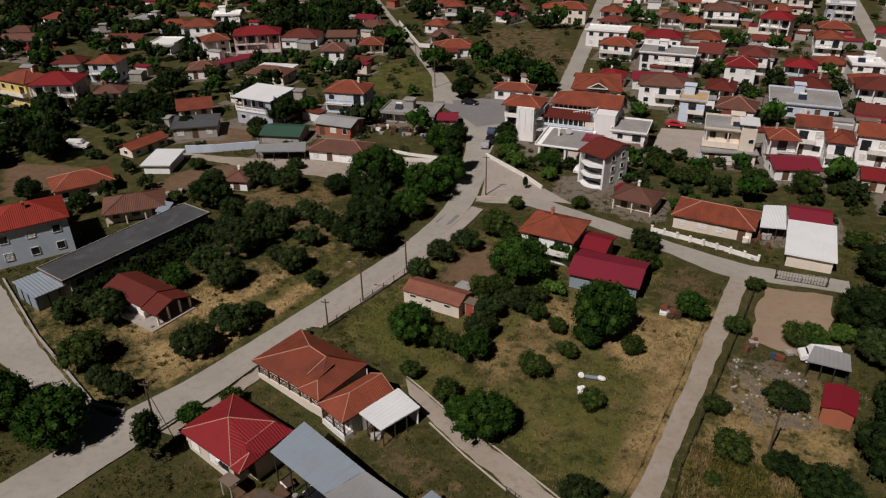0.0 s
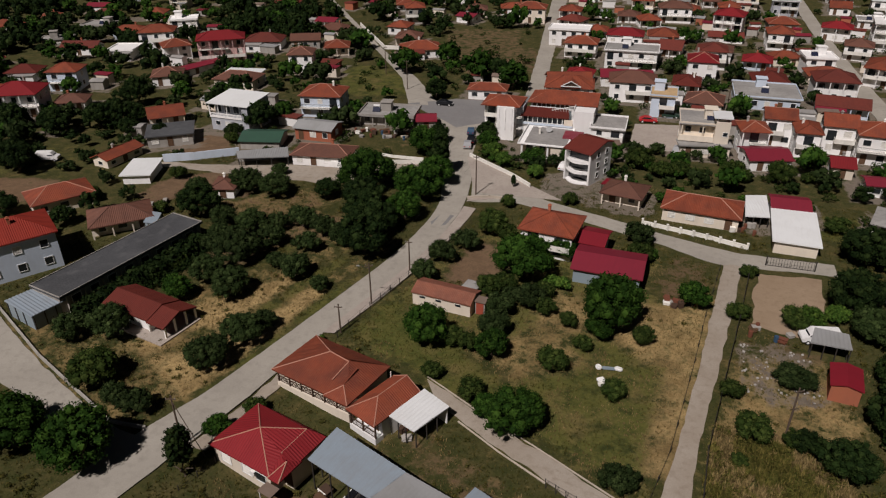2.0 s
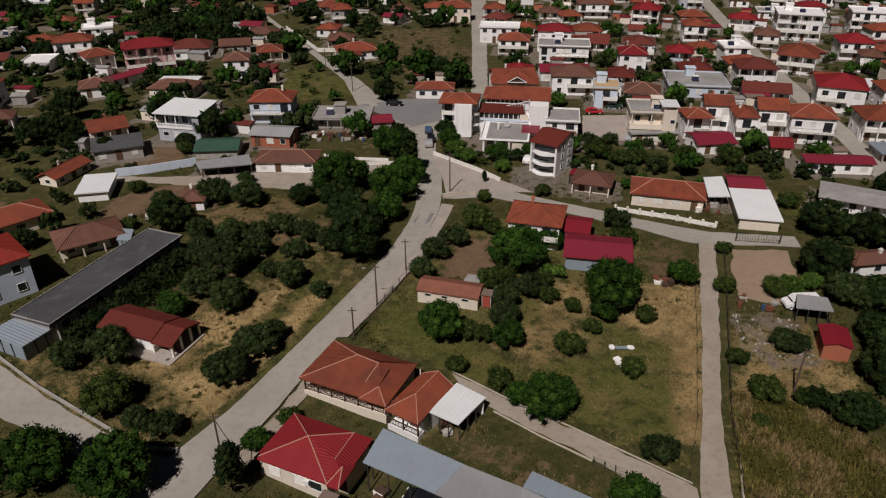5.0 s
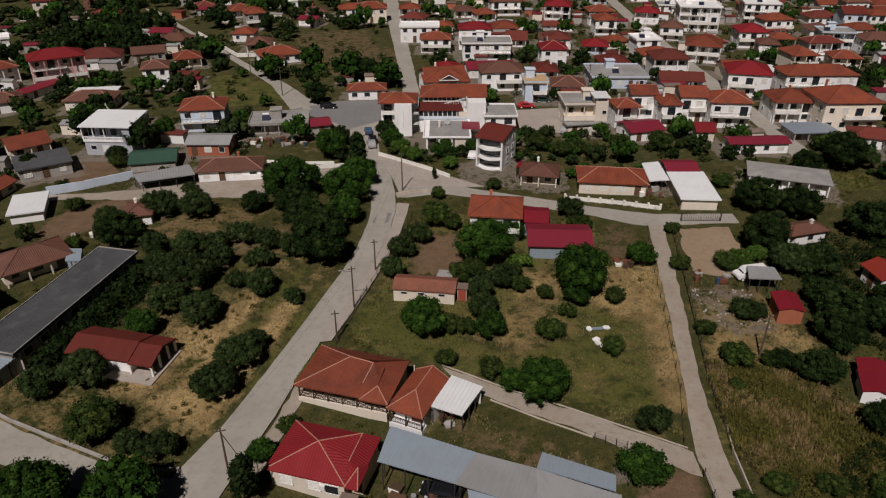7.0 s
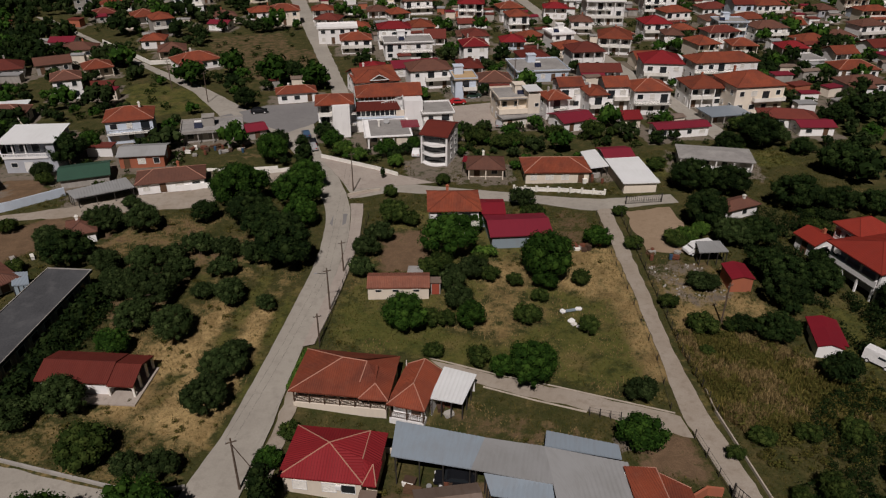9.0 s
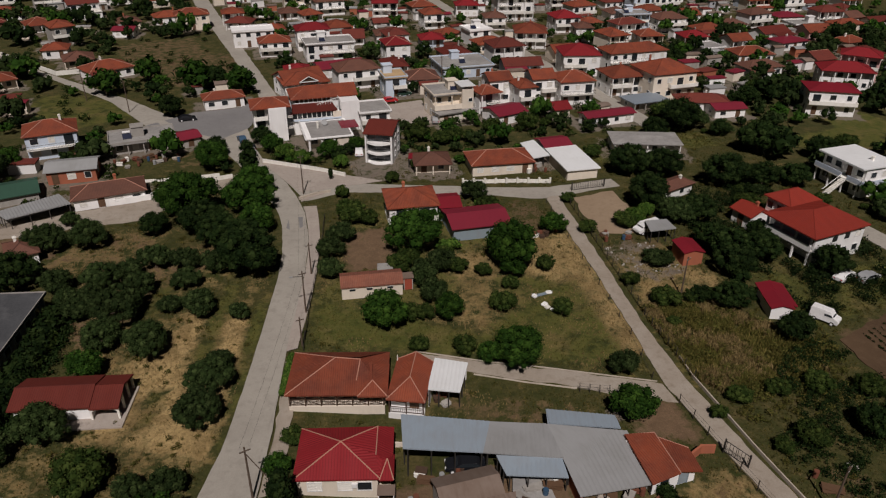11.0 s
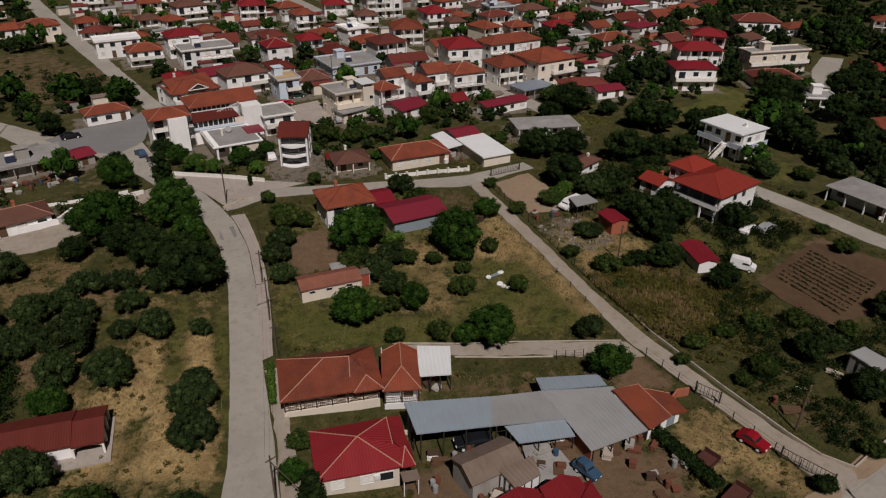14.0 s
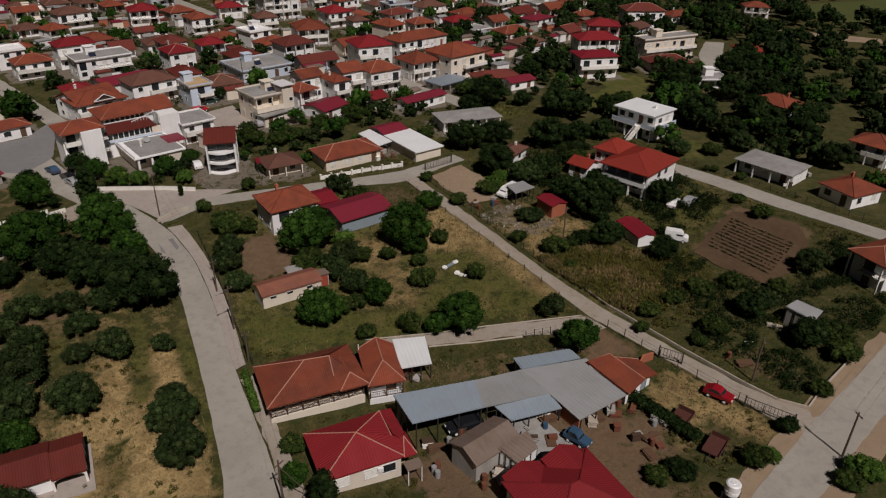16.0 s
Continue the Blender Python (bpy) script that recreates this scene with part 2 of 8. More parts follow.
def ragged(sock, sharp=3.0):
    a = n.new("ShaderNodeMath")
    a.operation = "MULTIPLY_ADD"
    l.new(mid, a.inputs[0])
    a.inputs[1].default_value = 1.7
    a.inputs[2].default_value = -0.85
    s = n.new("ShaderNodeMath")
    s.operation = "ADD"
    l.new(a.outputs[0], s.inputs[0])
    l.new(sock, s.inputs[1])
    r = n.new("ShaderNodeMapRange")
    r.inputs["From Min"].default_value, r.inputs["From Max"].default_value = 0.5 - 0.5 / sharp, 0.5 + 0.5 / sharp
    l.new(s.outputs[0], r.inputs["Value"])
    return r.outputs[0]


c = mix(n, l, ragged(sep.outputs[0]), weeds, straw)
c = mix(n, l, ragged(sep.outputs[1]), c, grass)
c = mix(n, l, ragged(sep.outputs[2]), c, soil)
c = mix(n, l, ramp(n, l, noise_of(n, l, 6.0, 4, 0.7), [(0.6, (0,) * 3), (0.72, (0.35,) * 3)]), c, (0.36, 0.29, 0.20))
yard = mix(n, l, ramp(n, l, mid, [(0.35, (0,) * 3), (0.7, (1,) * 3)]), (0.25, 0.215, 0.18), (0.15, 0.12, 0.09))
c = mix(n, l, ragged(att.outputs["Alpha"], 4.0), c, yard)
c = mix(n, l, ramp(n, l, tiny, [(0.35, (0,) * 3), (0.8, (0.45,) * 3)]), c, (0.035, 0.032, 0.014))
l.new(c, b.inputs["Base Color"])
bump(n, l, fine, b, 0.8, 0.15)

# ---- building helpers ----
RNG = random.Random(7)


def mesh_of(name, bm, mat, smooth=False):
    me = bpy.data.meshes.new(name)
    bm.normal_update()
    bm.to_mesh(me)
    bm.free()
    if mat:
        me.materials.append(MATS[mat])
    if smooth:
        for p in me.polygons:
            p.use_smooth = True
    return me


def part(name, bm, mat, parent, label="", at=None):
    """One mesh under a thing or a part; bm may be a mesh that is shared."""
    me = bm if isinstance(bm, bpy.types.Mesh) else mesh_of(name, bm, mat)
    ob = new(name, me)
    ob.parent = parent
    if at is not None:
        ob.matrix_basis = at
    return tagged(ob, label)


def dip(x, y):
    """The ground's height: a shallow hollow under the houses beside the road."""
    return -1.45 * np.exp(-(((x + 3.0) / 11.0) ** 2 + ((y + 34.0) / 12.0) ** 2))


def thing(name, m, label, category, group="", kind=""):
    ob = new(name)
    ob.empty_display_size = 0.5
    ob.matrix_basis = Matrix.Translation((0, 0, float(dip(m.translation.x, m.translation.y)))) @ m
    return tagged(ob, label, category, group, kind)


def single(name, bm, mat, label, category, group="", kind="", at=None):
    ob = new(name, bm if isinstance(bm, bpy.types.Mesh) else mesh_of(name, bm, mat))
    if at is not None:
        ob.matrix_basis = Matrix.Translation((0, 0, float(dip(at.translation.x, at.translation.y)))) @ at
    return tagged(ob, label, category, group, kind)


def box(bm, x0, x1, y0, y1, z0, z1):
    vs = [bm.verts.new((x, y, z)) for z in (z0, z1) for x, y in ((x0, y0), (x1, y0), (x1, y1), (x0, y1))]
    for f in ((3, 2, 1, 0), (4, 5, 6, 7), (0, 1, 5, 4), (1, 2, 6, 5), (2, 3, 7, 6), (3, 0, 4, 7)):
        bm.faces.new([vs[i] for i in f])
    return bm


def boxes(*rows):
    bm = bmesh.new()
    for r in rows:
        box(bm, *r)
    return bm


def tube(bm, points, radii, sides=8, cap=True):
    rings = []
    for i, p in enumerate(points):
        p = Vector(p)
        a, b = Vector(points[max(i - 1, 0)]), Vector(points[min(i + 1, len(points) - 1)])
        d = (b - a).normalized()
        q = d.to_track_quat("Z", "Y")
        rings.append([bm.verts.new(p + q @ Vector((math.cos(2 * math.pi * k / sides) * radii[i], math.sin(2 * math.pi * k / sides) * radii[i], 0))) for k in range(sides)])
    for r0, r1 in zip(rings, rings[1:]):
        for k in range(sides):
            bm.faces.new((r0[k], r0[(k + 1) % sides], r1[(k + 1) % sides], r1[k]))
    if cap:
        bm.faces.new(rings[0][::-1])
        bm.faces.new(rings[-1])
    return bm


def rod(p, q, r, sides=6):
    return tube(bmesh.new(), [p, q], [r, r], sides)


def bar(bm, p, q, r):
    return tube(bm, [p, q], [r, r], 5)


def slope_uv(bm, faces):
    """u along the lowest edge of each face, v up its slope, in metres."""
    uv = bm.loops.layers.uv.verify()
    for f in faces:
        f.normal_update()
        nrm = f.normal
        u = Vector((-nrm.y, nrm.x, 0))
        u = u.normalized() if u.length > 1e-4 else Vector((1, 0, 0))
        v = nrm.cross(u)
        for lp in f.loops:
            lp[uv].uv = (lp.vert.co.dot(u), lp.vert.co.dot(v))


def ribs_on(bm, pts, step, high):
    """A ribbed skin on one convex roof plane; pts[0] to pts[1] is its eave."""
    pts = [Vector(p) for p in pts]
    u = (pts[1] - pts[0]).normalized()
    nrm = u.cross(pts[2] - pts[0]).normalized()
    v = nrm.cross(u)
    flat = [((p - pts[0]).dot(u), (p - pts[0]).dot(v)) for p in pts]
    lo, hi = min(p[0] for p in flat), max(p[0] for p in flat)
    n = max(2, round((hi - lo) / (step / 2)))
    cols = []
    uv = bm.loops.layers.uv.verify()
    for i in range(n + 1):
        s = min(max(lo + (hi - lo) * i / n, lo + 1e-3), hi - 1e-3)
        cut = []
        for (a, c), (b, d) in zip(flat, flat[1:] + flat[:1]):
            if (a - s) * (b - s) <= 0 and a != b:
                cut.append(c + (d - c) * (s - a) / (b - a))
        if len(cut) < 2:
            continue
        z = 0.012 + (high if i % 2 else 0.0)
        cols.append([bm.verts.new(pts[0] + u * s + v * w + nrm * z) for w in (min(cut), max(cut))] + [s, min(cut), max(cut)])
    for a, b in zip(cols, cols[1:]):
        f = bm.faces.new((a[0], b[0], b[1], a[1]))
        for lp, q in zip(f.loops, ((a[2], a[3]), (b[2], b[3]), (b[2], b[4]), (a[2], a[4]))):
            lp[uv].uv = q


def roof_planes(kind, w, d, h, rise, along="x"):
    """Planes of a roof over a w by d eave rectangle; the first two corners of each are its eave."""
    x, y = w / 2, d / 2
    A, B, C, D = (-x, -y, h), (x, -y, h), (x, y, h), (-x, y, h)
    if kind == "gable":
        if along == "x":
            E, F = (-x, 0, h + rise), (x, 0, h + rise)
            return [[A, B, F, E], [C, D, E, F]], [(E, F)]
        E, F = (0, -y, h + rise), (0, y, h + rise)
        return [[B, C, F, E], [D, A, E, F]], [(E, F)]
    if kind == "hip":
        if w >= d:
            E, F = (-x + y, 0, h + rise), (x - y, 0, h + rise)
            if w - d < 0.4:
                E = F = (0, 0, h + rise)
                return [[A, B, F], [B, C, F], [C, D, F], [D, A, F]], [(A, E), (B, E), (C, E), (D, E)]
            return [[A, B, F, E], [B, C, F], [C, D, E, F], [D, A, E]], [(E, F), (A, E), (D, E), (B, F), (C, F)]
        E, F = (0, -y + x, h + rise), (0, y - x, h + rise)
        return [[A, B, E], [B, C, F, E], [C, D, F], [D, A, E, F]], [(E, F), (A, E), (B, E), (C, F), (D, F)]
    return [[A, B, C, D]], []


def roof_mesh(kind, w, d, h, rise, mat, along="x", fine=0, thick=0.16):
    planes, ridges = roof_planes(kind, w, d, h, rise, along)
    bm = bmesh.new()
    cache = {}

    def vert(p):
        if p not in cache:
            cache[p] = bm.verts.new(p)
        return cache[p]
    tops = [bm.faces.new([vert(p) for p in pl]) for pl in planes]
    low = {p: bm.verts.new((p[0], p[1], p[2] - thick)) for p in cache}
    bm.normal_update()
    for f in tops:
        for lp in f.loops:
            e = lp.edge
            if len(e.link_faces) == 1:
                a, b = lp.vert, lp.link_loop_next.vert
                pa, pb = tuple(a.co), tuple(b.co)
                ka = min(cache, key=lambda q: (Vector(q) - a.co).length)
                kb = min(cache, key=lambda q: (Vector(q) - b.co).length)
                bm.faces.new((b, a, low[ka], low[kb]))
    under = [bm.faces.new([low[p] for p in reversed(pl)]) for pl in planes]
    slope_uv(bm, bm.faces)
    if fine:
        for pl in planes:
            ribs_on(bm, pl, fine, 0.055 if fine < 0.5 else 0.08)
    return bm, ridges


def ridge_mesh(ridges, r=0.13):
    bm = bmesh.new()
    for a, b in ridges:
        tube(bm, [a, b], [r, r], 6)
    return bm


SHARED = {}


def shared(key, make):
    if key not in SHARED:
        SHARED[key] = make()
    return SHARED[key]


def ring_bm(w, h, t, y0=-0.08, y1=0.04):
    """A rectangular frame round a w by h opening, facing -y."""
    bm = bmesh.new()
    loops = []
    for y in (y0, y1):
        for e in (t, 0.0):
            loops.append([bm.verts.new(p) for p in ((-w / 2 - e, y, -e), (w / 2 + e, y, -e), (w / 2 + e, y, h + e), (-w / 2 - e, y, h + e))])
    of, jf, ob_, ib = loops
    for i in range(4):
        j = (i + 1) % 4
        bm.faces.new((of[i], of[j], jf[j], jf[i]))
        bm.faces.new((of[j], of[i], ob_[i], ob_[j]))
        bm.faces.new((jf[i], jf[j], ib[j], ib[i]))
    return bm


def window_meshes(w, h):
    """Frame and pane of a window that faces -y, its foot's middle at the origin."""
    def frm():
        return mesh_of("window_frame", ring_bm(w, h, 0.08), "frame_white")
    return shared(("frame", w, h), frm), shared(("pane", w, h), lambda: mesh_of("pane", boxes((-w / 2, w / 2, -0.02, 0.04, 0, h)), "glass"))


def far_window(parent, x, y, z, rz, w=1.2, h=1.2):
    """A window of one piece, for houses far off."""
    def make():
        bm = boxes((-w / 2, w / 2, -0.02, 0.04, 0, h))
        n = len(bm.faces)
        extra = ring_bm(w, h, 0.1, -0.09)
        tmp = bpy.data.meshes.new("ring")
        extra.to_mesh(tmp)
        extra.free()
        bm.from_mesh(tmp)
        me = mesh_of("window", bm, "glass")
        me.materials.append(MATS["frame_white"])
        for i, p in enumerate(me.polygons):
            p.material_index = 0 if i < 6 else 1
        return me
    return part("window", shared(("far", w, h), make), None, parent, at=pose(x, y, z, 0, 0, rz))


def add_window(parent, x, y, z, rz, w=1.2, h=1.2, shut=False):
    f, p = window_meshes(w, h)
    win = part("window", f, None, parent, at=pose(x, y, z, 0, 0, rz))
    if shut:
        sm = shared(("shutter", w, h), lambda: mesh_of("shutter", shutter_bm(w, h), "shutter"))
        part("shutter", sm, None, win)
    else:
        part("pane", p, None, win)
    return win


def shutter_bm(w, h):
    bm = bmesh.new()
    n = int(h / 0.1)
    rows = []
    for i in range(2 * n + 1):
        y = -0.05 if i % 2 else -0.02
        rows.append([bm.verts.new((x, y, h * i / (2 * n))) for x in (-w / 2, w / 2)])
    for a, b in zip(rows, rows[1:]):
        bm.faces.new((a[0], a[1], b[1], b[0]))
    return bm


def add_door(parent, x, y, rz, z=0.0, w=1.0, h=2.1, mat="wood"):
    me = shared(("door", w, h, mat), lambda: mesh_of("door", boxes((-w / 2 - 0.08, -w / 2, -0.09, 0.05, 0, h + 0.08), (w / 2, w / 2 + 0.08, -0.09, 0.05, 0, h + 0.08),
                (-w / 2, w / 2, -0.09, 0.05, h, h + 0.08), (-w / 2, w / 2, -0.03, 0.05, 0, h), (-w * 0.32, w * 0.32, -0.05, -0.03, 0.2, h * 0.45), (-w * 0.32, w * 0.32, -0.05, -0.03, h * 0.55, h - 0.2)), mat))
    return part("door", me, None, parent, at=pose(x, y, z, 0, 0, rz))


def add_balcony(parent, x0, x1, y, z, deep=1.3, solid=True):
    slab = part("balcony", boxes((x0, x1, y - deep, y + 0.05, z - 0.16, z)), "lime", parent)
    if solid:
        part("parapet", boxes((x0, x1, y - deep, y - deep + 0.1, z, z + 0.8), (x0, x0 + 0.1, y - deep + 0.1, y, z, z + 0.9), (x1 - 0.1, x1, y - deep + 0.1, y, z, z + 0.9)), "lime", slab)
    else:
        bm = boxes((x0, x1, y - deep, y - deep + 0.05, z + 0.9, z + 0.96), (x0, x1, y - deep, y - deep + 0.04, z + 0.08, z + 0.12))
        k = x0
        while k < x1:
            box(bm, k, k + 0.03, y - deep, y - deep + 0.03, z, z + 0.9)
            k += 0.28
        for xs in (x0, x1 - 0.04):
            box(bm, xs, xs + 0.04, y - deep, y, z + 0.9, z + 0.96)
        part("railing", bm, "iron", slab)
    return slab


plain("shutter", (0.62, 0.60, 0.55), 0.6)
GROUND_TEXT = {"orange": "orange clay tile", "oldorange": "faded orange tile", "brown": "weathered brown tile", "brick": "dark brick-red tile", "red": "bright red tile",
               "brickred": "red tile", "scarlet": "orange-red tile", "crimson": "crimson sheet metal", "crimson2": "deep red sheet metal", "whitemetal": "white sheet metal", "metal": "grey sheet metal",
               "conc": "bare concrete", "darkconc": "dark stained concrete", "tan": "tan screed", "white": "white-painted", "greensheet": "dark green sheet", "greysheet": "grey sheet", "rustsheet": "rusty brown sheet"}
WALL_TEXT = {"white": "white plastered", "cream": "cream plastered", "bluewhite": "pale blue plastered", "greywall": "grey plastered", "bluegrey": "blue-grey", "pink": "pink plastered",
             "yellow": "yellow plastered", "concrete": "bare concrete", "brickwall": "unplastered brick"}
PLANS = []       # footprints that plants and grass keep off: x, y, cos, sin, half width, half depth


def inside(x, y, margin=0.0):
    for px, py, c, s, hw, hd in PLANS:
        dx, dy = x - px, y - py
        if abs(dx) + abs(dy) > 2 * (hw + hd) + 2 * margin:
            continue
        if abs(dx * c + dy * s) < hw + margin and abs(-dx * s + dy * c) < hd + margin:
            return True
    return False


def house(x, y, rot, w, d, h, roof="hip", tile="orange", wall="white", pitch=0.42, fine=0.0, over=0.45, along="x", floors=None,
          windows=True, balcony=None, name="house", category="house", chimney=True, doors=True, base=0.0, group="village houses", beside="on its plot in the village", ridge_mat="", facing="", wing=False, porch=None):
    """A house: eave rectangle w by d at height h; its front looks to -y of its own."""
    r = random.Random(int(x * 31 + y * 17) & 0xFFFF)
    storeys = floors or max(1, round(h / 3.2))
    size = {1: "single-storey", 2: "two-storey", 3: "three-storey", 4: "four-storey"}[storeys]
    text = f"{size} {WALL_TEXT[wall]} {category} with a {GROUND_TEXT[tile]} {'roof' if roof != 'flat' else 'flat roof'}"
    hs = thing(name, pose(x, y, base, 0, 0, rot), (facing or text), category, group)
    PLANS.append((x, y, math.cos(radians(rot)), math.sin(radians(rot)), w / 2, d / 2))
    ww, dd = w / 2 - over, d / 2 - over
    if porch is None:
        porch = 1.5 if windows and r.random() < 0.34 and d > 6 else over
    fd = d / 2 - porch
    if roof == "flat":
        top = h - 0.25
        bm = boxes((-ww, ww, -fd, dd, -0.6, top))
        part("wall", bm, wall, hs)
        slab = boxes((-w / 2, w / 2, -d / 2, d / 2, top, h))
        slope_uv(slab, slab.faces)
        rf = part("roof", slab, tile, hs)
        if tile in ("conc", "white", "tan") and d > 5:
            p = 0.16
            part("parapet", boxes((-w / 2, w / 2, -d / 2, -d / 2 + p, h, h + 0.35), (-w / 2, w / 2, d / 2 - p, d / 2, h, h + 0.35),
                                  (-w / 2, -w / 2 + p, -d / 2 + p, d / 2 - p, h, h + 0.35), (w / 2 - p, w / 2, -d / 2 + p, d / 2 - p, h, h + 0.35)), wall, rf)
            if r.random() < 0.6:
                sx, sy = r.uniform(-ww * 0.5, ww * 0.5), r.uniform(0, dd * 0.6)
                part("stair_head", boxes((sx - 1.2, sx + 1.2, sy - 1.2, sy + 1.2, h, h + 2.1), (sx - 1.4, sx + 1.4, sy - 1.4, sy + 1.4, h + 2.1, h + 2.25)), wall, rf)
            if r.random() < 0.7:
                solar_heater(rf, r.uniform(-ww * 0.6, ww * 0.6), -dd * 0.4, h)
    else:
        rise = pitch * min(w, d) / 2 if roof == "hip" else pitch * (d if along == "x" else w) / 2
        bm = boxes((-ww, ww, -fd, dd, -0.6, h - 0.17))
        if roof == "gable":
            k = dd / (d / 2) if along == "x" else ww / (w / 2)
            for s in (-1, 1):
                if along == "x":
                    tri = [(s * ww, -fd, h - 0.17), (s * ww, dd, h - 0.17), (s * ww, 0, h - 0.17 + rise * k)]
                else:
                    e = dd if s > 0 else fd
                    tri = [(ww, s * e, h - 0.17), (-ww, s * e, h - 0.17), (0, s * e, h - 0.17 + rise * k)]
                vs = [bm.verts.new(p) for p in (tri if s > 0 else tri[::-1])]
                bm.faces.new(vs)
        part("wall", bm, wall, hs)
        bm, ridges = roof_mesh(roof, w, d, h, rise, tile, along, fine)
        rf = part("roof", bm, tile, hs)
        if tile in ("orange", "oldorange", "brown", "brick", "red", "brickred"):
            part("ridge_cap", ridge_mesh(ridges, 0.11 if fine else 0.09), ridge_mat or ("mortar" if r.random() < 0.2 else tile), rf)
        if chimney and r.random() < 0.75:
            cx, cy = r.uniform(-ww * 0.5, ww * 0.5), r.uniform(0.05, dd * 0.5)
            part("chimney", boxes((cx - 0.22, cx + 0.22, cy - 0.22, cy + 0.22, h, h + rise + 0.4), (cx - 0.3, cx + 0.3, cy - 0.3, cy + 0.3, h + rise + 0.4, h + rise + 0.47),
                                  (cx - 0.16, cx + 0.16, cy - 0.16, cy + 0.16, h + rise + 0.47, h + rise + 0.65)), r.choice(("lime", "concrete", "brickwall")), rf)
    if wing:
        ws, wd, wh = r.choice((-1, 1)), r.uniform(2.2, 3.6), (h if storeys == 1 else h / 2 + 0.2) * 0.86
        wl = r.uniform(0.4, 0.7) * ww
        cx, cy = ws * (ww - wl), -dd - wd / 2
        dd_, dd = dd, min(dd, fd)
        cy = -dd - wd / 2
        part("wing_wall", boxes((cx - wl, cx + wl, cy - wd / 2, -dd - 0.003, -0.5, wh - 0.1)), wall, hs)
        if r.random() < 0.5:
            slab = boxes((cx - wl - 0.2, cx + wl + 0.2, cy - wd / 2 - 0.3, -dd - 0.002, wh - 0.1, wh + 0.06))
            slope_uv(slab, slab.faces)
            part("wing_roof", slab, r.choice(("conc", "lime", "greysheet")), hs)
        else:
            e0, e1 = cy - wd / 2 - 0.35, -dd - 0.002
            bm = bmesh.new()
            up = [bm.verts.new(q) for q in ((cx - wl - 0.3, e0, wh - 0.1), (cx + wl + 0.3, e0, wh - 0.1), (cx + wl + 0.3, e1, wh + 0.55), (cx - wl - 0.3, e1, wh + 0.55))]
            dn = [bm.verts.new(q.co - Vector((0, 0, 0.12))) for q in up]
            bm.faces.new(up)
            bm.faces.new(dn[::-1])
            for q in range(4):
                bm.faces.new((up[(q + 1) % 4], up[q], dn[q], dn[(q + 1) % 4]))
            slope_uv(bm, bm.faces)
            part("wing_roof", bm, r.choice((tile if roof != "flat" else "orange", "crimson", "brick")), hs)
        far_window(hs, cx, cy - wd / 2, 0.75, 0, 1.2, 1.0)
        dd = dd_
    if windows:
        sh = (h - 0.2) / storeys
        bal = balcony if balcony is not None else (storeys > 1 and r.random() < 0.85)
        for k in range(storeys):
            z = k * sh + 0.33 * sh
            wh = round(min(1.25, 0.46 * sh), 1)
            count = max(1, int(2 * ww / 2.9))
            door_at = r.randrange(count) if (k == 0 or bal) and doors else -1
            for i in range(count):
                px = -ww + (i + 0.5) * 2 * ww / count
                if i == door_at:
                    add_door(hs, px, -fd, 0, k * sh + 0.02, 1.0 if k == 0 else 1.6, round(min(2.1, 0.84 * sh), 1), "wood" if k == 0 else "glass")
                else:
                    (far_window(hs, px, -fd, z, 0, r.choice((1.1, 1.4)), wh) if windows == "front" else add_window(hs, px, -fd, z, 0, r.choice((1.1, 1.4)), wh, r.random() < 0.3))
            sides = max(1, int((fd + dd) / 3.6))
            for i in range(sides if windows is True else 0):
                py = -fd + (i + 0.5) * (fd + dd) / sides
                add_window(hs, -ww, py, z, -90, 1.1, wh, r.random() < 0.4)
                add_window(hs, ww, py, z, 90, 1.1, wh, r.random() < 0.4)
            if k == 0 and porch > 1:
                count = max(2, int(w / 3.4) + 1)
                for i in range(count):
                    px = -ww + 0.12 + (2 * ww - 0.24) * i / (count - 1)
                    part("post", boxes((px - 0.11, px + 0.11, -d / 2 + 0.2, -d / 2 + 0.42, -0.4, h - 0.2)), wall, hs)
            if bal and k > 0:
                a, e = (-ww, ww) if r.random() < 0.6 else ((-ww, 0.3 * ww) if r.random() < 0.5 else (-0.3 * ww, ww))
                add_balcony(hs, a, e, -fd, k * sh - 0.02, 1.3, r.random() < 0.65)
    return hs


def solar_heater(parent, x, y, z):
    ob = part("solar_heater", boxes((x - 0.9, x + 0.9, y - 0.02, y + 0.04, z, z + 0.06), (x - 0.9, x - 0.84, y + 0.9, y + 0.96, z, z + 1.1), (x + 0.84, x + 0.9, y + 0.9, y + 0.96, z, z + 1.1)), "iron", parent)
    bm = bmesh.new()
    vs = [bm.verts.new(p) for p in ((x - 0.9, y, z + 0.1), (x + 0.9, y, z + 0.1), (x + 0.9, y + 0.95, z + 1.0), (x - 0.9, y + 0.95, z + 1.0),
                                    (x - 0.9, y, z + 0.03), (x + 0.9, y, z + 0.03), (x + 0.9, y + 1.0, z + 0.95), (x - 0.9, y + 1.0, z + 0.95))]
    for f in ((0, 1, 2, 3), (7, 6, 5, 4), (0, 4, 5, 1), (1, 5, 6, 2), (2, 6, 7, 3), (3, 7, 4, 0)):
        bm.faces.new([vs[i] for i in f])
    part("collector", bm, "solar", ob)
    part("boiler", rod((x - 0.75, y + 1.0, z + 1.25), (x + 0.75, y + 1.0, z + 1.25), 0.28, 10), "white_paint", ob)


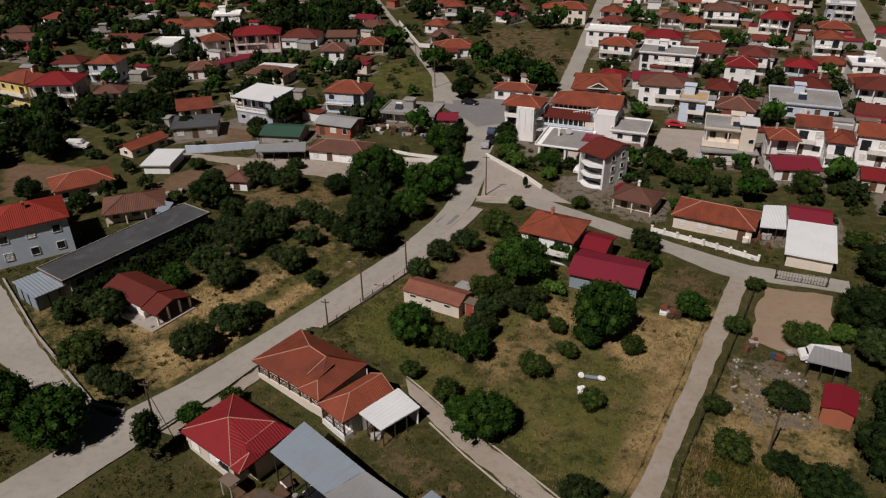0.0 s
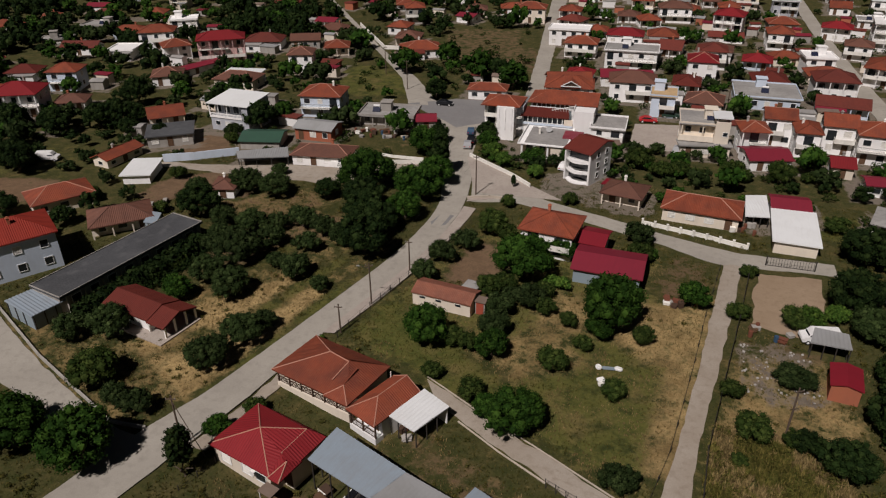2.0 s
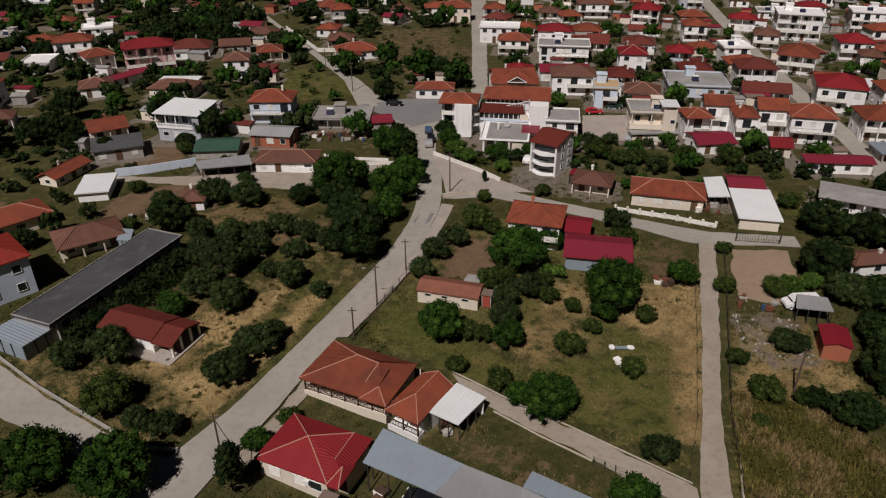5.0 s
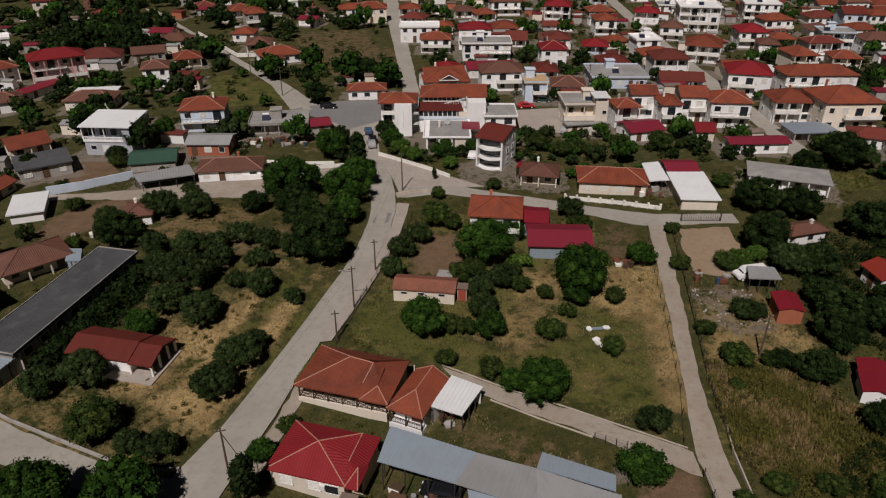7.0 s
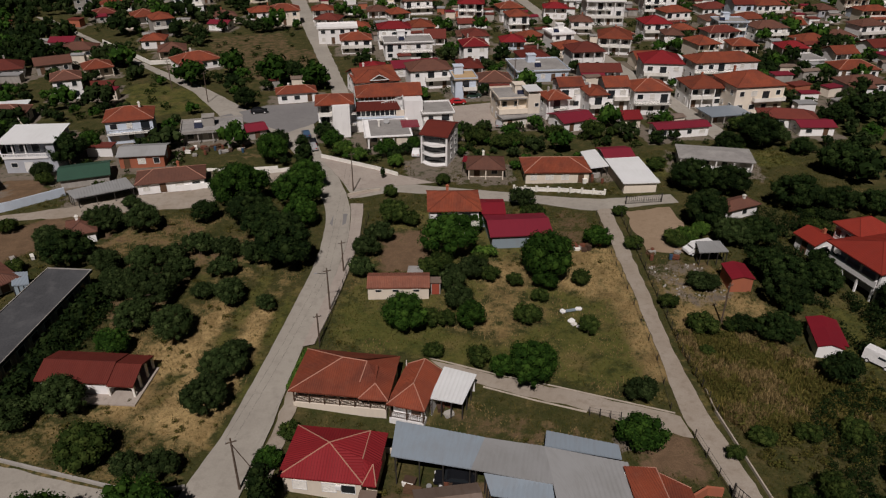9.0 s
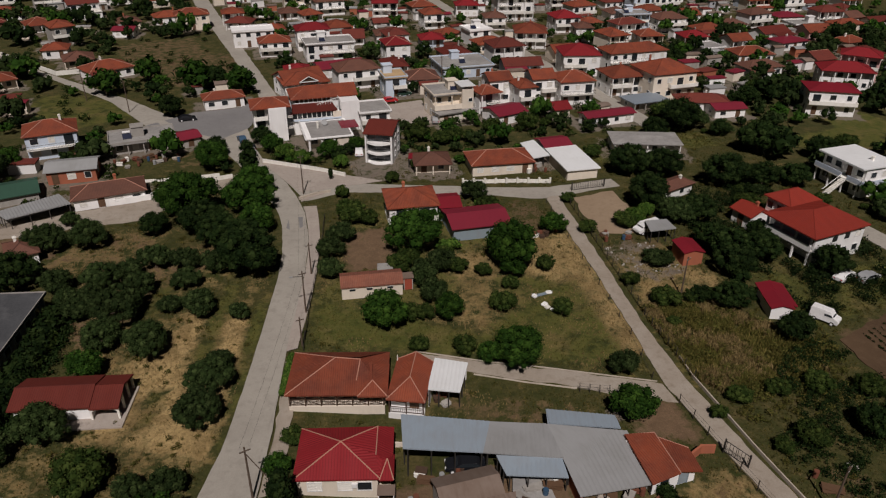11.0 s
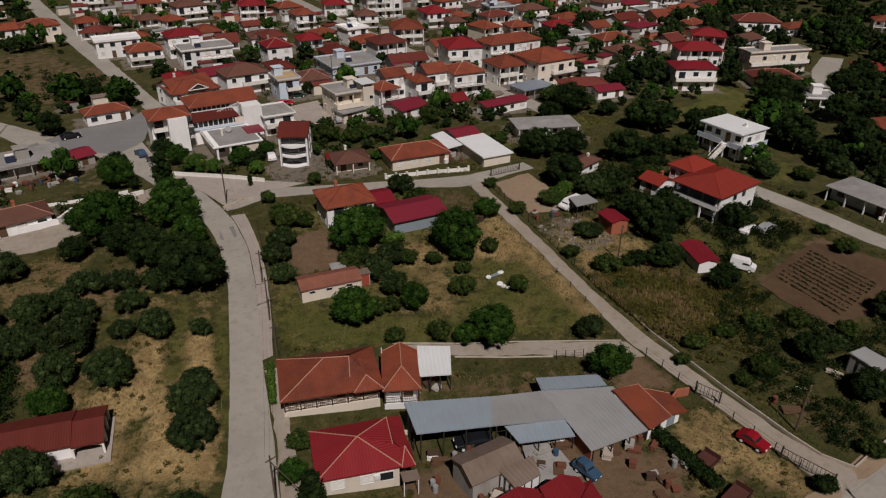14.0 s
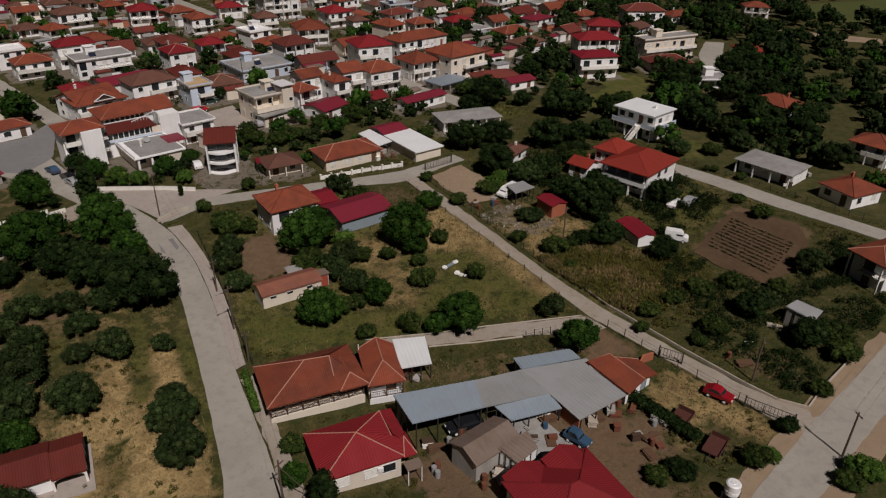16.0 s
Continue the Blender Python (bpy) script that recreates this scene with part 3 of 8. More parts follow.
def shelter(name, corners, heights, mat, label, posts=True, wall="", wall_mat="concrete", category="shed", thick=0.12, group="metal sheds"):
    """A sheet roof over four corners (anticlockwise from the front left) on posts, with walls on the named sides (f, r, b, l)."""
    cx, cy = sum(p[0] for p in corners) / 4, sum(p[1] for p in corners) / 4
    th = thing(name, pose(cx, cy, 0), label, category, group)
    ux, uy = corners[1][0] - corners[0][0], corners[1][1] - corners[0][1]
    ln = math.hypot(ux, uy)
    bk = math.hypot(corners[3][0] - corners[0][0], corners[3][1] - corners[0][1])
    PLANS.append((cx, cy, ux / ln, uy / ln, ln / 2, bk / 2))
    pts = [(p[0] - cx, p[1] - cy, z) for p, z in zip(corners, heights)]
    bm = bmesh.new()
    t = [bm.verts.new(p) for p in pts]
    lo = [bm.verts.new((p[0], p[1], p[2] - thick)) for p in pts]
    bm.faces.new(t)
    bm.faces.new(lo[::-1])
    for i in range(4):
        bm.faces.new((t[(i + 1) % 4], t[i], lo[i], lo[(i + 1) % 4]))
    slope_uv(bm, bm.faces)
    ribs_on(bm, pts, 0.5, 0.05)
    part("roof_sheet", bm, mat, th)
    if posts:
        for i in range(4):
            for k in (0.04, 0.35, 0.66):
                j = (i + 1) % 4
                px = (pts[i][0] + (pts[j][0] - pts[i][0]) * k) * 0.96
                py = (pts[i][1] + (pts[j][1] - pts[i][1]) * k) * 0.96
                z = min(pts[i][2] + (pts[j][2] - pts[i][2]) * k, 9) - thick - 0.02
                part("post", boxes((px - 0.06, px + 0.06, py - 0.06, py + 0.06, -0.2, z)), "iron", th)
    for i, side in enumerate("frbl"):
        if side in wall:
            j = (i + 1) % 4
            a, b = Vector(pts[i]) * 0.94, Vector(pts[j]) * 0.94
            nn = Vector((b.y - a.y, a.x - b.x, 0)).normalized() * -0.15
            za, zb = pts[i][2] - thick - 0.02, pts[j][2] - thick - 0.02
            bm = bmesh.new()
            vs = [bm.verts.new(p) for p in ((a.x, a.y, -0.4), (b.x, b.y, -0.4), (b.x, b.y, zb), (a.x, a.y, za))]
            ws = [bm.verts.new(v.co + nn) for v in vs]
            bm.faces.new(vs)
            bm.faces.new(ws[::-1])
            for q in range(4):
                bm.faces.new((vs[(q + 1) % 4], vs[q], ws[q], ws[(q + 1) % 4]))
            part("wall", bm, wall_mat, th)
    return th


def resample(pts, n):
    pts = [Vector((p[0], p[1], 0)) for p in pts]
    acc = [0.0]
    for a, b in zip(pts, pts[1:]):
        acc.append(acc[-1] + (b - a).length)
    out = []
    for k in range(n):
        s = acc[-1] * k / (n - 1)
        i = max(j for j in range(len(acc) - 1) if acc[j] <= s + 1e-6)
        out.append(pts[i].lerp(pts[i + 1], (s - acc[i]) / (acc[i + 1] - acc[i])))
    # smoothing
    for _ in range(3):
        out = [out[0]] + [(out[i - 1] + out[i] * 2 + out[i + 1]) / 4 for i in range(1, n - 1)] + [out[-1]]
    return out


ROADS = []


def ribbon(name, left, right, z, mat, label, category="road", rag=0.15, kind="structure", thick=0.12):
    length = max(sum(math.dist(a, b) for a, b in zip(e, e[1:])) for e in (left, right))
    n = max(6, int(length / 1.2))
    L, R = resample(left, n), resample(right, n)
    bm = bmesh.new()
    rows = []
    for i in range(n):
        a, b = L[i], R[i]
        d = (b - a).normalized()
        ja = noise.noise(Vector((a.x * 0.5, a.y * 0.5, z * 40))) * rag * 2
        jb = noise.noise(Vector((b.x * 0.5, b.y * 0.5, z * 40 + 9))) * rag * 2
        a, b = a + d * ja, b + d * jb
        ROADS.append((a.x, a.y, b.x, b.y))
        m = (a + b) / 2
        z0, z = z, z + float(dip(m.x, m.y))
        rows.append([bm.verts.new((a.x, a.y, z - thick)), bm.verts.new((a.x, a.y, z)), bm.verts.new((m.x, m.y, z + 0.02)), bm.verts.new((b.x, b.y, z)), bm.verts.new((b.x, b.y, z - thick))])
        z = z0
    for r0, r1 in zip(rows, rows[1:]):
        for k in range(4):
            bm.faces.new((r0[k], r0[k + 1], r1[k + 1], r1[k]))
    bmesh.ops.recalc_face_normals(bm, faces=bm.faces)
    return single(name, bm, mat, label, category, kind=kind)


def patch(name, pts, z, mat, label, category="yard", rag=0.3, kind="structure"):
    """An irregular flat area."""
    bm = bmesh.new()
    cx, cy = sum(p[0] for p in pts) / len(pts), sum(p[1] for p in pts) / len(pts)
    ring = []
    for a, b in zip(pts, pts[1:] + pts[:1]):
        k = max(1, int(math.dist(a, b) / 1.2))
        for i in range(k):
            x, y = a[0] + (b[0] - a[0]) * i / k, a[1] + (b[1] - a[1]) * i / k
            j = noise.noise(Vector((x * 0.4, y * 0.4, 3))) * rag
            d = math.hypot(x - cx, y - cy)
            ring.append((x + (x - cx) / d * j, y + (y - cy) / d * j))
    vs = [bm.verts.new((x, y, z)) for x, y in ring]
    lo = [bm.verts.new((x, y, z - 0.12)) for x, y in ring]
    f = bm.faces.new(vs)
    f.normal_update()
    if f.normal.z < 0:
        f.normal_flip()
    for i in range(len(vs)):
        j = (i + 1) % len(vs)
        bm.faces.new((vs[i], vs[j], lo[j], lo[i]))
    bmesh.ops.triangulate(bm, faces=[f])
    ROADS.extend((cx, cy, x, y) for x, y in ring)
    return single(name, bm, mat, label, category, kind=kind)


def low_wall(name, pts, h, thick, mat, label, category="wall", z=0.0, cap=0.0):
    """A wall along a line."""
    bm = bmesh.new()
    for a, b in zip(pts, pts[1:]):
        d = Vector((b[0] - a[0], b[1] - a[1], 0))
        nn = Vector((-d.y, d.x, 0)).normalized() * thick / 2
        ex = d.normalized() * thick / 2
        A, B = Vector((*a, float(dip(*a)))) - ex, Vector((*b, float(dip(*b)))) + ex
        for (t, z0, z1) in ((1.0, -0.4, h), (1.5, h, h + cap)) if cap else ((1.0, -0.4, h),):
            vs = [bm.verts.new(p + Vector((0, 0, zz + z))) for zz in (z0, z1) for p in (A - nn * t, B - nn * t, B + nn * t, A + nn * t)]
            for f in ((3, 2, 1, 0), (4, 5, 6, 7), (0, 1, 5, 4), (1, 2, 6, 5), (2, 3, 7, 6), (3, 0, 4, 7)):
                bm.faces.new([vs[i] for i in f])
    return single(name, bm, mat, label, category, kind="structure")


def fence(pts, h=1.3, step=2.5, label="rusty wire mesh fence on thin iron posts beside the lane", mat="iron", rails=3):
    f = thing("fence", pose(pts[0][0], pts[0][1], 0), label, "fence")
    o = Vector((pts[0][0], pts[0][1], 0))
    pm = shared(("post", h), lambda: mesh_of("post", boxes((-0.04, 0.04, -0.04, 0.04, -0.3, h)), "iron"))
    for a, b in zip(pts, pts[1:]):
        A, B = Vector((*a, 0)) - o, Vector((*b, 0)) - o
        k = max(1, round((B - A).length / step))
        for i in range(k + (b == pts[-1])):
            p = A.lerp(B, i / k)
            part("post", pm, None, f, at=pose(p.x, p.y, 0, RNG.uniform(-4, 4), RNG.uniform(-4, 4)))
    for r in range(rails):
        z = h * (0.25 + 0.7 * r / max(rails - 1, 1))
        part("wire", tube(bmesh.new(), [(p[0] - o.x, p[1] - o.y, z) for p in pts], [0.018] * len(pts), 4), mat, f)
    return f


# ---- plants ----
def foliage(seed, count, size, shape, lobes, hull=True, low=0.12, core=0.72):
    """Crown of leaf clumps on lobes; about 1 wide, its foot at the origin. shape: width, height, lobe radius."""
    g = np.random.default_rng(seed)
    wide, high, lr = shape
    golden = math.pi * (3 - math.sqrt(5))
    lean = g.uniform(0, 2 * math.pi)
    cent, rad = [], []
    for i in range(lobes):
        inner = i % 4 == 3
        up = 1 - 1.55 * (i + 0.5) / lobes
        a = i * golden + g.uniform(-0.45, 0.45)
        r = lr * g.uniform(0.68, 1.28)
        side = math.sqrt(max(0.0, 1 - up * up)) * (1 + 0.14 * math.sin(2 * a + lean) + 0.08 * math.sin(3 * a + 2 * lean))
        k = g.uniform(0.35, 0.7) if inner else g.uniform(0.84, 1.04)
        mid = high * (low + (1 - low) * 0.44)
        z = mid + k * up * ((high - mid - r) if up > 0 else (mid - high * low - r * 0.6))
        rr = k * side * (wide / 2 - r * 0.75)
        cent.append((math.cos(a) * rr, math.sin(a) * rr, z))
        rad.append(r)
    cent, rad = np.array(cent), np.array(rad)
    share = rad ** 2 / (rad ** 2).sum()
    pick = g.choice(lobes, count, p=share)
    d = g.normal(size=(count, 3))
    d[:, 2] += 0.2
    d /= np.linalg.norm(d, axis=1)[:, None]
    p = cent[pick] + d * (rad[pick] * (1.08 - 0.3 * g.uniform(0, 1, count) ** 1.5))[:, None] * np.array((1, 1, 0.9))
    nrm = d + g.normal(scale=0.5, size=(count, 3))
    nrm /= np.linalg.norm(nrm, axis=1)[:, None]
    t = np.cross(nrm, g.normal(size=(count, 3)))
    t /= np.linalg.norm(t, axis=1)[:, None]
    b = np.cross(nrm, t)
    s = (size * g.uniform(0.6, 1.35, count))[:, None]
    v = np.stack([p - t * s * 0.8 - b * s * 0.45, p + t * s * 0.8 - b * s * 0.5, p + b * s + nrm * s * 0.15], 1).reshape(-1, 3)
    verts = v.tolist()
    faces = [(3 * i, 3 * i + 1, 3 * i + 2) for i in range(count)]
    if hull:
        ico = bmesh.new()
        bmesh.ops.create_icosphere(ico, subdivisions=1, radius=1)
        iv = np.array([q.co[:] for q in ico.verts])
        jf = [[q.index for q in f.verts] for f in ico.faces]
        ico.free()
        for c0, r0 in zip(cent, rad):
            o = len(verts)
            verts += (iv * r0 * core * g.uniform(0.85, 1.1, (len(iv), 1)) + c0).tolist()
            faces += [tuple(o + q for q in f) for f in jf]
    return verts, faces


def crown_mesh(name, mat, *args, **kw):
    me = bpy.data.meshes.new(name)
    v, f = foliage(*args, **kw)
    me.from_pydata(v, [], f)
    me.materials.append(MATS[mat])
    return me


def trunk_mesh(seed, high, r):
    g = random.Random(seed)
    bm = bmesh.new()
    top = (g.uniform(-0.05, 0.05), g.uniform(-0.05, 0.05), high * 0.6)
    tube(bm, [(0, 0, -0.06), (0.01, 0, high * 0.2), top], [r * 1.4, r, r * 0.7], 7)
    for k in range(4):
        a = k * 1.6 + g.uniform(-0.3, 0.3)
        e = (math.cos(a) * 0.24, math.sin(a) * 0.24, high * g.uniform(0.85, 1.2))
        tube(bm, [top, ((top[0] + e[0]) / 2, (top[1] + e[1]) / 2, high * 0.85), e], [r * 0.6, r * 0.42, r * 0.2], 5)
    return mesh_of("trunk", bm, "bark")


KINDS = {
    # leaf material, leaves, leaf size, shape, lobes, trunk height, trunk radius, label
    "olive": ("olive_leaf", 3600, 0.023, (1.0, 0.76, 0.125), 64, 0.3, 0.045, "olive tree with a rounded grey-green crown in dry grass", "olive tree"),
    "broad": ("broad_leaf", 3400, 0.027, (1.0, 0.86, 0.135), 64, 0.35, 0.035, "broad-leaved tree with a dense dark green crown", "tree"),
    "dark": ("dark_leaf", 3200, 0.026, (1.0, 0.92, 0.13), 64, 0.35, 0.035, "tall dark evergreen tree with a dense crown", "tree"),
    "bright": ("bright_leaf", 3200, 0.028, (1.0, 0.86, 0.135), 60, 0.35, 0.035, "leafy tree with a fresh bright green crown", "tree"),
    "bush": ("bush_leaf", 2300, 0.028, (1.0, 0.74, 0.15), 42, 0.2, 0.025, "rounded green garden bush", "bush"),
    "conifer": ("dark_leaf", 1700, 0.030, (0.62, 1.5, 0.12), 64, 0.3, 0.035, "tall conifer with a narrow dark crown", "tree"),
    "far": ("broad_leaf", 360, 0.075, (1.0, 0.88, 0.19), 16, 0.3, 0.035, "leafy dark green tree among the houses", "tree"),
    "fardark": ("dark_leaf", 360, 0.075, (1.0, 0.92, 0.19), 16, 0.3, 0.035, "dark evergreen tree among the gardens", "tree"),
    "farolive": ("olive_leaf", 320, 0.075, (1.0, 0.74, 0.19), 15, 0.3, 0.04, "small grey-green tree in a garden", "tree"),
}


def tree(kind, x, y, dia, squash=1.0):
    """A tree whose crown is dia metres wide."""
    leaf, count, size, shape, lobes, th, tr, text, cat = KINDS[kind]
    v = int(abs(x * 7.3 + y * 3.1)) % 4
    big = dia > 5.5 and not kind.startswith("far")
    if big:
        count, size, lobes = int(count * 1.7), size * 0.74, int(lobes * 1.5)
        shape = (shape[0], shape[1], shape[2] * 0.86)
    crown = shared(("crown", kind, v, big), lambda: crown_mesh("crown", leaf, 11 * v + len(kind), count, size, shape, lobes))
    trunk = shared(("trunk", kind, v), lambda: trunk_mesh(v, th, tr))
    tr_ob = thing("tree" if cat != "bush" else "bush", Matrix.LocRotScale((x, y, 0), Euler((0, 0, x * 1.7 + y)), (dia, dia, dia * squash)), text, cat, "trees and bushes of the village")
    part("trunk", trunk, None, tr_ob)
    part("crown", crown, None, tr_ob)
    return tr_ob


WOODS = {}


def wood_tree(kind, x, y, dia, squash=1.0):
    """One of the many far trees, joined with its like."""
    leaf, count, size, shape, lobes, th, tr, text, cat = KINDS[kind]
    v = int(abs(x * 7.3 + y * 3.1)) % 5
    q = shared(("wood", kind, v), lambda: [np.array(k) if i == 0 else k for i, k in enumerate(foliage(70 + v, 170, size * 1.0, shape, lobes * 9 // 16, core=0.85))])
    a = x * 1.7 + y
    c, s = math.cos(a) * dia, math.sin(a) * dia
    w = WOODS.setdefault(leaf, [[], [], 0])
    w[0].append(np.stack([q[0][:, 0] * c - q[0][:, 1] * s + x, q[0][:, 0] * s + q[0][:, 1] * c + y, q[0][:, 2] * dia * squash], 1))
    o = w[2]
    w[1].extend(tuple(o + k for k in f) for f in q[1])
    w[2] += len(q[0])


def grow_woods():
    for leaf, (v, f, n) in WOODS.items():
        me = bpy.data.meshes.new("far_trees")
        me.from_pydata(np.concatenate(v).tolist(), [], f)
        me.materials.append(MATS[leaf])
        tagged(new("far_trees", me), "many far garden trees with dark green crowns", "trees", kind="stuff")

# ---- ground ----
AREAS = []       # polygon, straw, grass, soil


def area(pts, straw=0.0, grass=0.0, soil=0.0):
    AREAS.append((pts, straw, grass, soil))


area([(95, -70), (360, -70), (360, 170), (150, 150), (112, 44), (96, 20)], straw=0.0)
area([(-60, -28), (-28, -38), (-24, -34), (-17, -12), (-12, 10), (-14, 20), (-30, 16), (-45, -2), (-55, -20)], straw=0.4)
area([(-48, -12), (-42, -14), (-36, 2), (-26, 12), (-14, 20), (-30, 16), (-45, -2)], straw=0.12, grass=0.1)
area([(-44, -20), (-40, -12), (-36, -2), (-40, 0)], soil=0.0)
area([(-36, -22), (-22, -30), (-18, -14), (-24, -6), (-32, -10)], straw=0.75)
area([(-55, 16), (-40, 28), (-28, 30), (-30, 20), (-42, 14)], straw=0.45, soil=0.4)
area([(-62, 18), (-52, 36), (-44, 32), (-46, 22)], soil=0.62)
area([(-10, -13), (-8, -2), (-3, 12), (0, 22), (10, 28), (38, 18), (35, -8), (30, -31), (18, -25), (6, -19)], straw=0.42, grass=0.52)
area([(20, -6), (32, -4), (30, -28), (18, -24), (14, -12)], grass=0.62, straw=0.4)
area([(16, 0), (34, 8), (35, -4), (30, -8), (24, -2)], straw=0.66)
area([(-2, 4), (7, 4), (8, 18), (0, 18)], soil=0.8, straw=0.2)
area([(6, -12), (16, -4), (22, -10), (12, -16)], straw=0.5)
area([(36.7, -17.5), (47.6, -18.7), (52.3, -27.0), (57.1, -33.3), (47.1, -36.7), (38.0, -36.1), (34.6, -32.8)], straw=0.42, grass=0.5)
area([(36, -50), (44, -50), (46, -58), (38, -60)], soil=0.4, straw=0.2)
area([(40, -2), (52, 0), (52, -20), (38, -20)], soil=0.42, straw=0.45)
area([(81.7, -25.4), (83.1, -40.7), (60.1, -45.5), (58.3, -31.5)], soil=0.72)
area([(60, -12), (84, -16), (80, -26), (58, -30), (54, -22)], grass=0.55)
area([(-71, 37), (-72, 49), (-65, 54), (-62, 39)], soil=0.85, straw=0.2)
area([(-62, 118), (-40, 106), (-36, 92), (-52, 86), (-66, 98)], grass=0.6, straw=0.2)
area([(-30, 128), (-8, 120), (-12, 150), (-36, 156)], soil=0.45, straw=0.3)
area([(27, 40), (60, 44), (90, 46), (90, 36), (54, 34), (30, 40)], grass=0.6)
area([(-28, 70), (-18, 72), (-16, 56), (-30, 54)], straw=0.3, soil=0.35)
area([(-3, -33), (6, -26), (20, -33), (18, -38), (4, -37)], straw=0.3, grass=0.2, soil=0.4)
area([(22, -48), (32, -47), (31, -62), (14, -60), (14, -48)], straw=0.6, soil=0.3)
area([(-6, -38), (10, -38), (22, -52), (12, -62), (-10, -56)], soil=0.7)
area([(26, -34), (31, -36), (31, -44), (22, -40)], soil=0.75)
area([(-12, -29), (0, -31), (1, -34), (-12, -31)], grass=0.7)
area([(139.1, 45.4), (139.5, 34.0), (129.2, 29.6), (124, 38), (124, 52)], grass=0.95)
area([(84, -14), (92, -16), (92, -30), (84, -30)], straw=0.4, grass=0.3)
area([(103.4, 2.4), (106.5, -2.8), (96.9, -10.6), (93.3, -5.6)], grass=0.7)
area([(-104, 15), (-92.2, 24.4), (-83.7, 17.6), (-84.3, 4.7), (-90, 2)], soil=0.8, straw=0.3)
area([(-67, 16.5), (-65, 28.0), (-57.4, 26), (-57.4, 20), (-61.9, 13.6)], soil=0.7, straw=0.4)
area([(-76, 41), (-72, 53), (-66, 52), (-61, 41), (-69.5, 36)], soil=0.85)
area([(28.5, 10.5), (33.5, 6.5), (37.1, 12.7), (37.8, 21), (31.7, 22)], soil=0.5, straw=0.1)
area([(100, 36), (125, 38), (130, 26), (112, 24)], grass=0.8)
area([(-120, 30), (-90, 40), (-85, 20), (-110, 14)], grass=0.35)


area([(-33, -25), (-29, -22), (-25, -12), (-22, -9), (-23, -7), (-28, -10), (-33, -19)], straw=0.9)
area([(-19, -22), (-16, -10), (-13, 2), (-14.5, 2), (-17.6, -10), (-20.5, -22)], grass=0.75)
area([(-24, -14), (-20, -4), (-21, -3), (-26, -13)], grass=0.7)


area([(-27.5, -4.0), (-20.2, -0.9), (-15.5, -4.6), (-18.7, -14.9), (-22.2, -30.8), (-33.9, -21.4), (-29.4, -13.4), (-31.5, -9.5)], straw=0.9)
area([(-40, -6), (-34, -4), (-30, 4), (-24, 10), (-18, 14), (-20, 20), (-32, 20), (-42, 12), (-42, 2)], soil=0.5, straw=0.45)
area([(-13.7, 4.5), (-14.3, -1.7), (-17.6, -14.0), (-21.8, -31.2), (-22.9, -30.3), (-18.8, -13.7), (-16.4, -2.3)], grass=0.8)
area([(-18.3, 9.9), (-16.9, 8.8), (-21.8, -9.3), (-23.7, -12.8), (-25.5, -12.5), (-23.4, -8.0), (-21.6, -0.5)], grass=0.85)
area([(-31.1, 1.5), (-27.9, 10.8), (-26.7, 9.0), (-28.8, 2.4), (-31.0, -1.9)], grass=0.8)
area([(-28.8, -15.0), (-27.3, -16.6), (-30.1, -24.2), (-31.2, -23.3)], grass=0.7)
area([(-66.5, 24.3), (-57.4, 32.2), (-51, 29), (-54.5, 21.5), (-59.5, 17.2), (-66.4, 20.4)], soil=0.9, straw=0.3)
area([(41.5, 1.3), (47.5, 2.9), (51.6, -1.1), (47.8, -9.7), (42.6, -11.0), (39.7, -7.0)], soil=0.55, straw=0.3)
area([(21, -57), (26, -56), (27, -64), (14, -64), (14, -57)], grass=0.2, soil=0.3)
area([(-50.1, 171.0), (-23.2, 176.7), (-12.3, 120.9), (-26.4, 113.0), (-40.7, 129.1)], soil=0.45, straw=0.35)
area([(40, -2), (52, -2), (54, -14), (46, -20), (38, -19)], straw=0.55, soil=0.2)
area([(33.5, -28), (36, -8), (38.4, 12), (35.5, 12), (32.6, -6), (30, -26)], straw=0.68)
area([(12, 6), (22, 4), (24, -2), (16, -4)], straw=0.6)
area([(-9, -11), (6, -18), (14, -22), (12, -15), (-4, -6), (-7, -4)], grass=0.75)


def in_poly(x, y, pts):
    hit = np.zeros(x.shape, bool)
    for (x0, y0), (x1, y1) in zip(pts, pts[1:] + pts[:1]):
        if y0 == y1:
            continue
        hit ^= ((y0 > y) != (y1 > y)) & (x < (x1 - x0) * (y - y0) / (y1 - y0) + x0)
    return hit


def cover_at(x, y):
    c = np.zeros((*x.shape, 3))
    c[..., 0], c[..., 1] = 0.16, 0.10
    # soft edges: a cell's cover is the mean of five samples
    for ox, oy in ((0, 0), (1.2, 0.5), (-1.2, -0.5), (0.5, -1.2), (-0.5, 1.2)):
        layer = np.zeros((*x.shape, 3))
        layer[..., 0], layer[..., 1] = 0.16, 0.10
        for pts, s, g, e in AREAS:
            k = in_poly(x + ox, y + oy, pts)
            layer[k] = (s, g, e)
        c += layer
    c[..., 0] -= 0.16
    c[..., 1] -= 0.10
    return c / 5


def axis(lo, hi, step, far):
    inner = list(np.arange(lo, hi + 0.01, step))
    out, s = [], step
    p = hi
    while p < far:
        s *= 1.28
        p += s
        out.append(p)
    back, s, p = [], step, lo
    while p > -far:
        s *= 1.28
        p -= s
        back.append(p)
    return np.array(back[::-1] + inner + out)


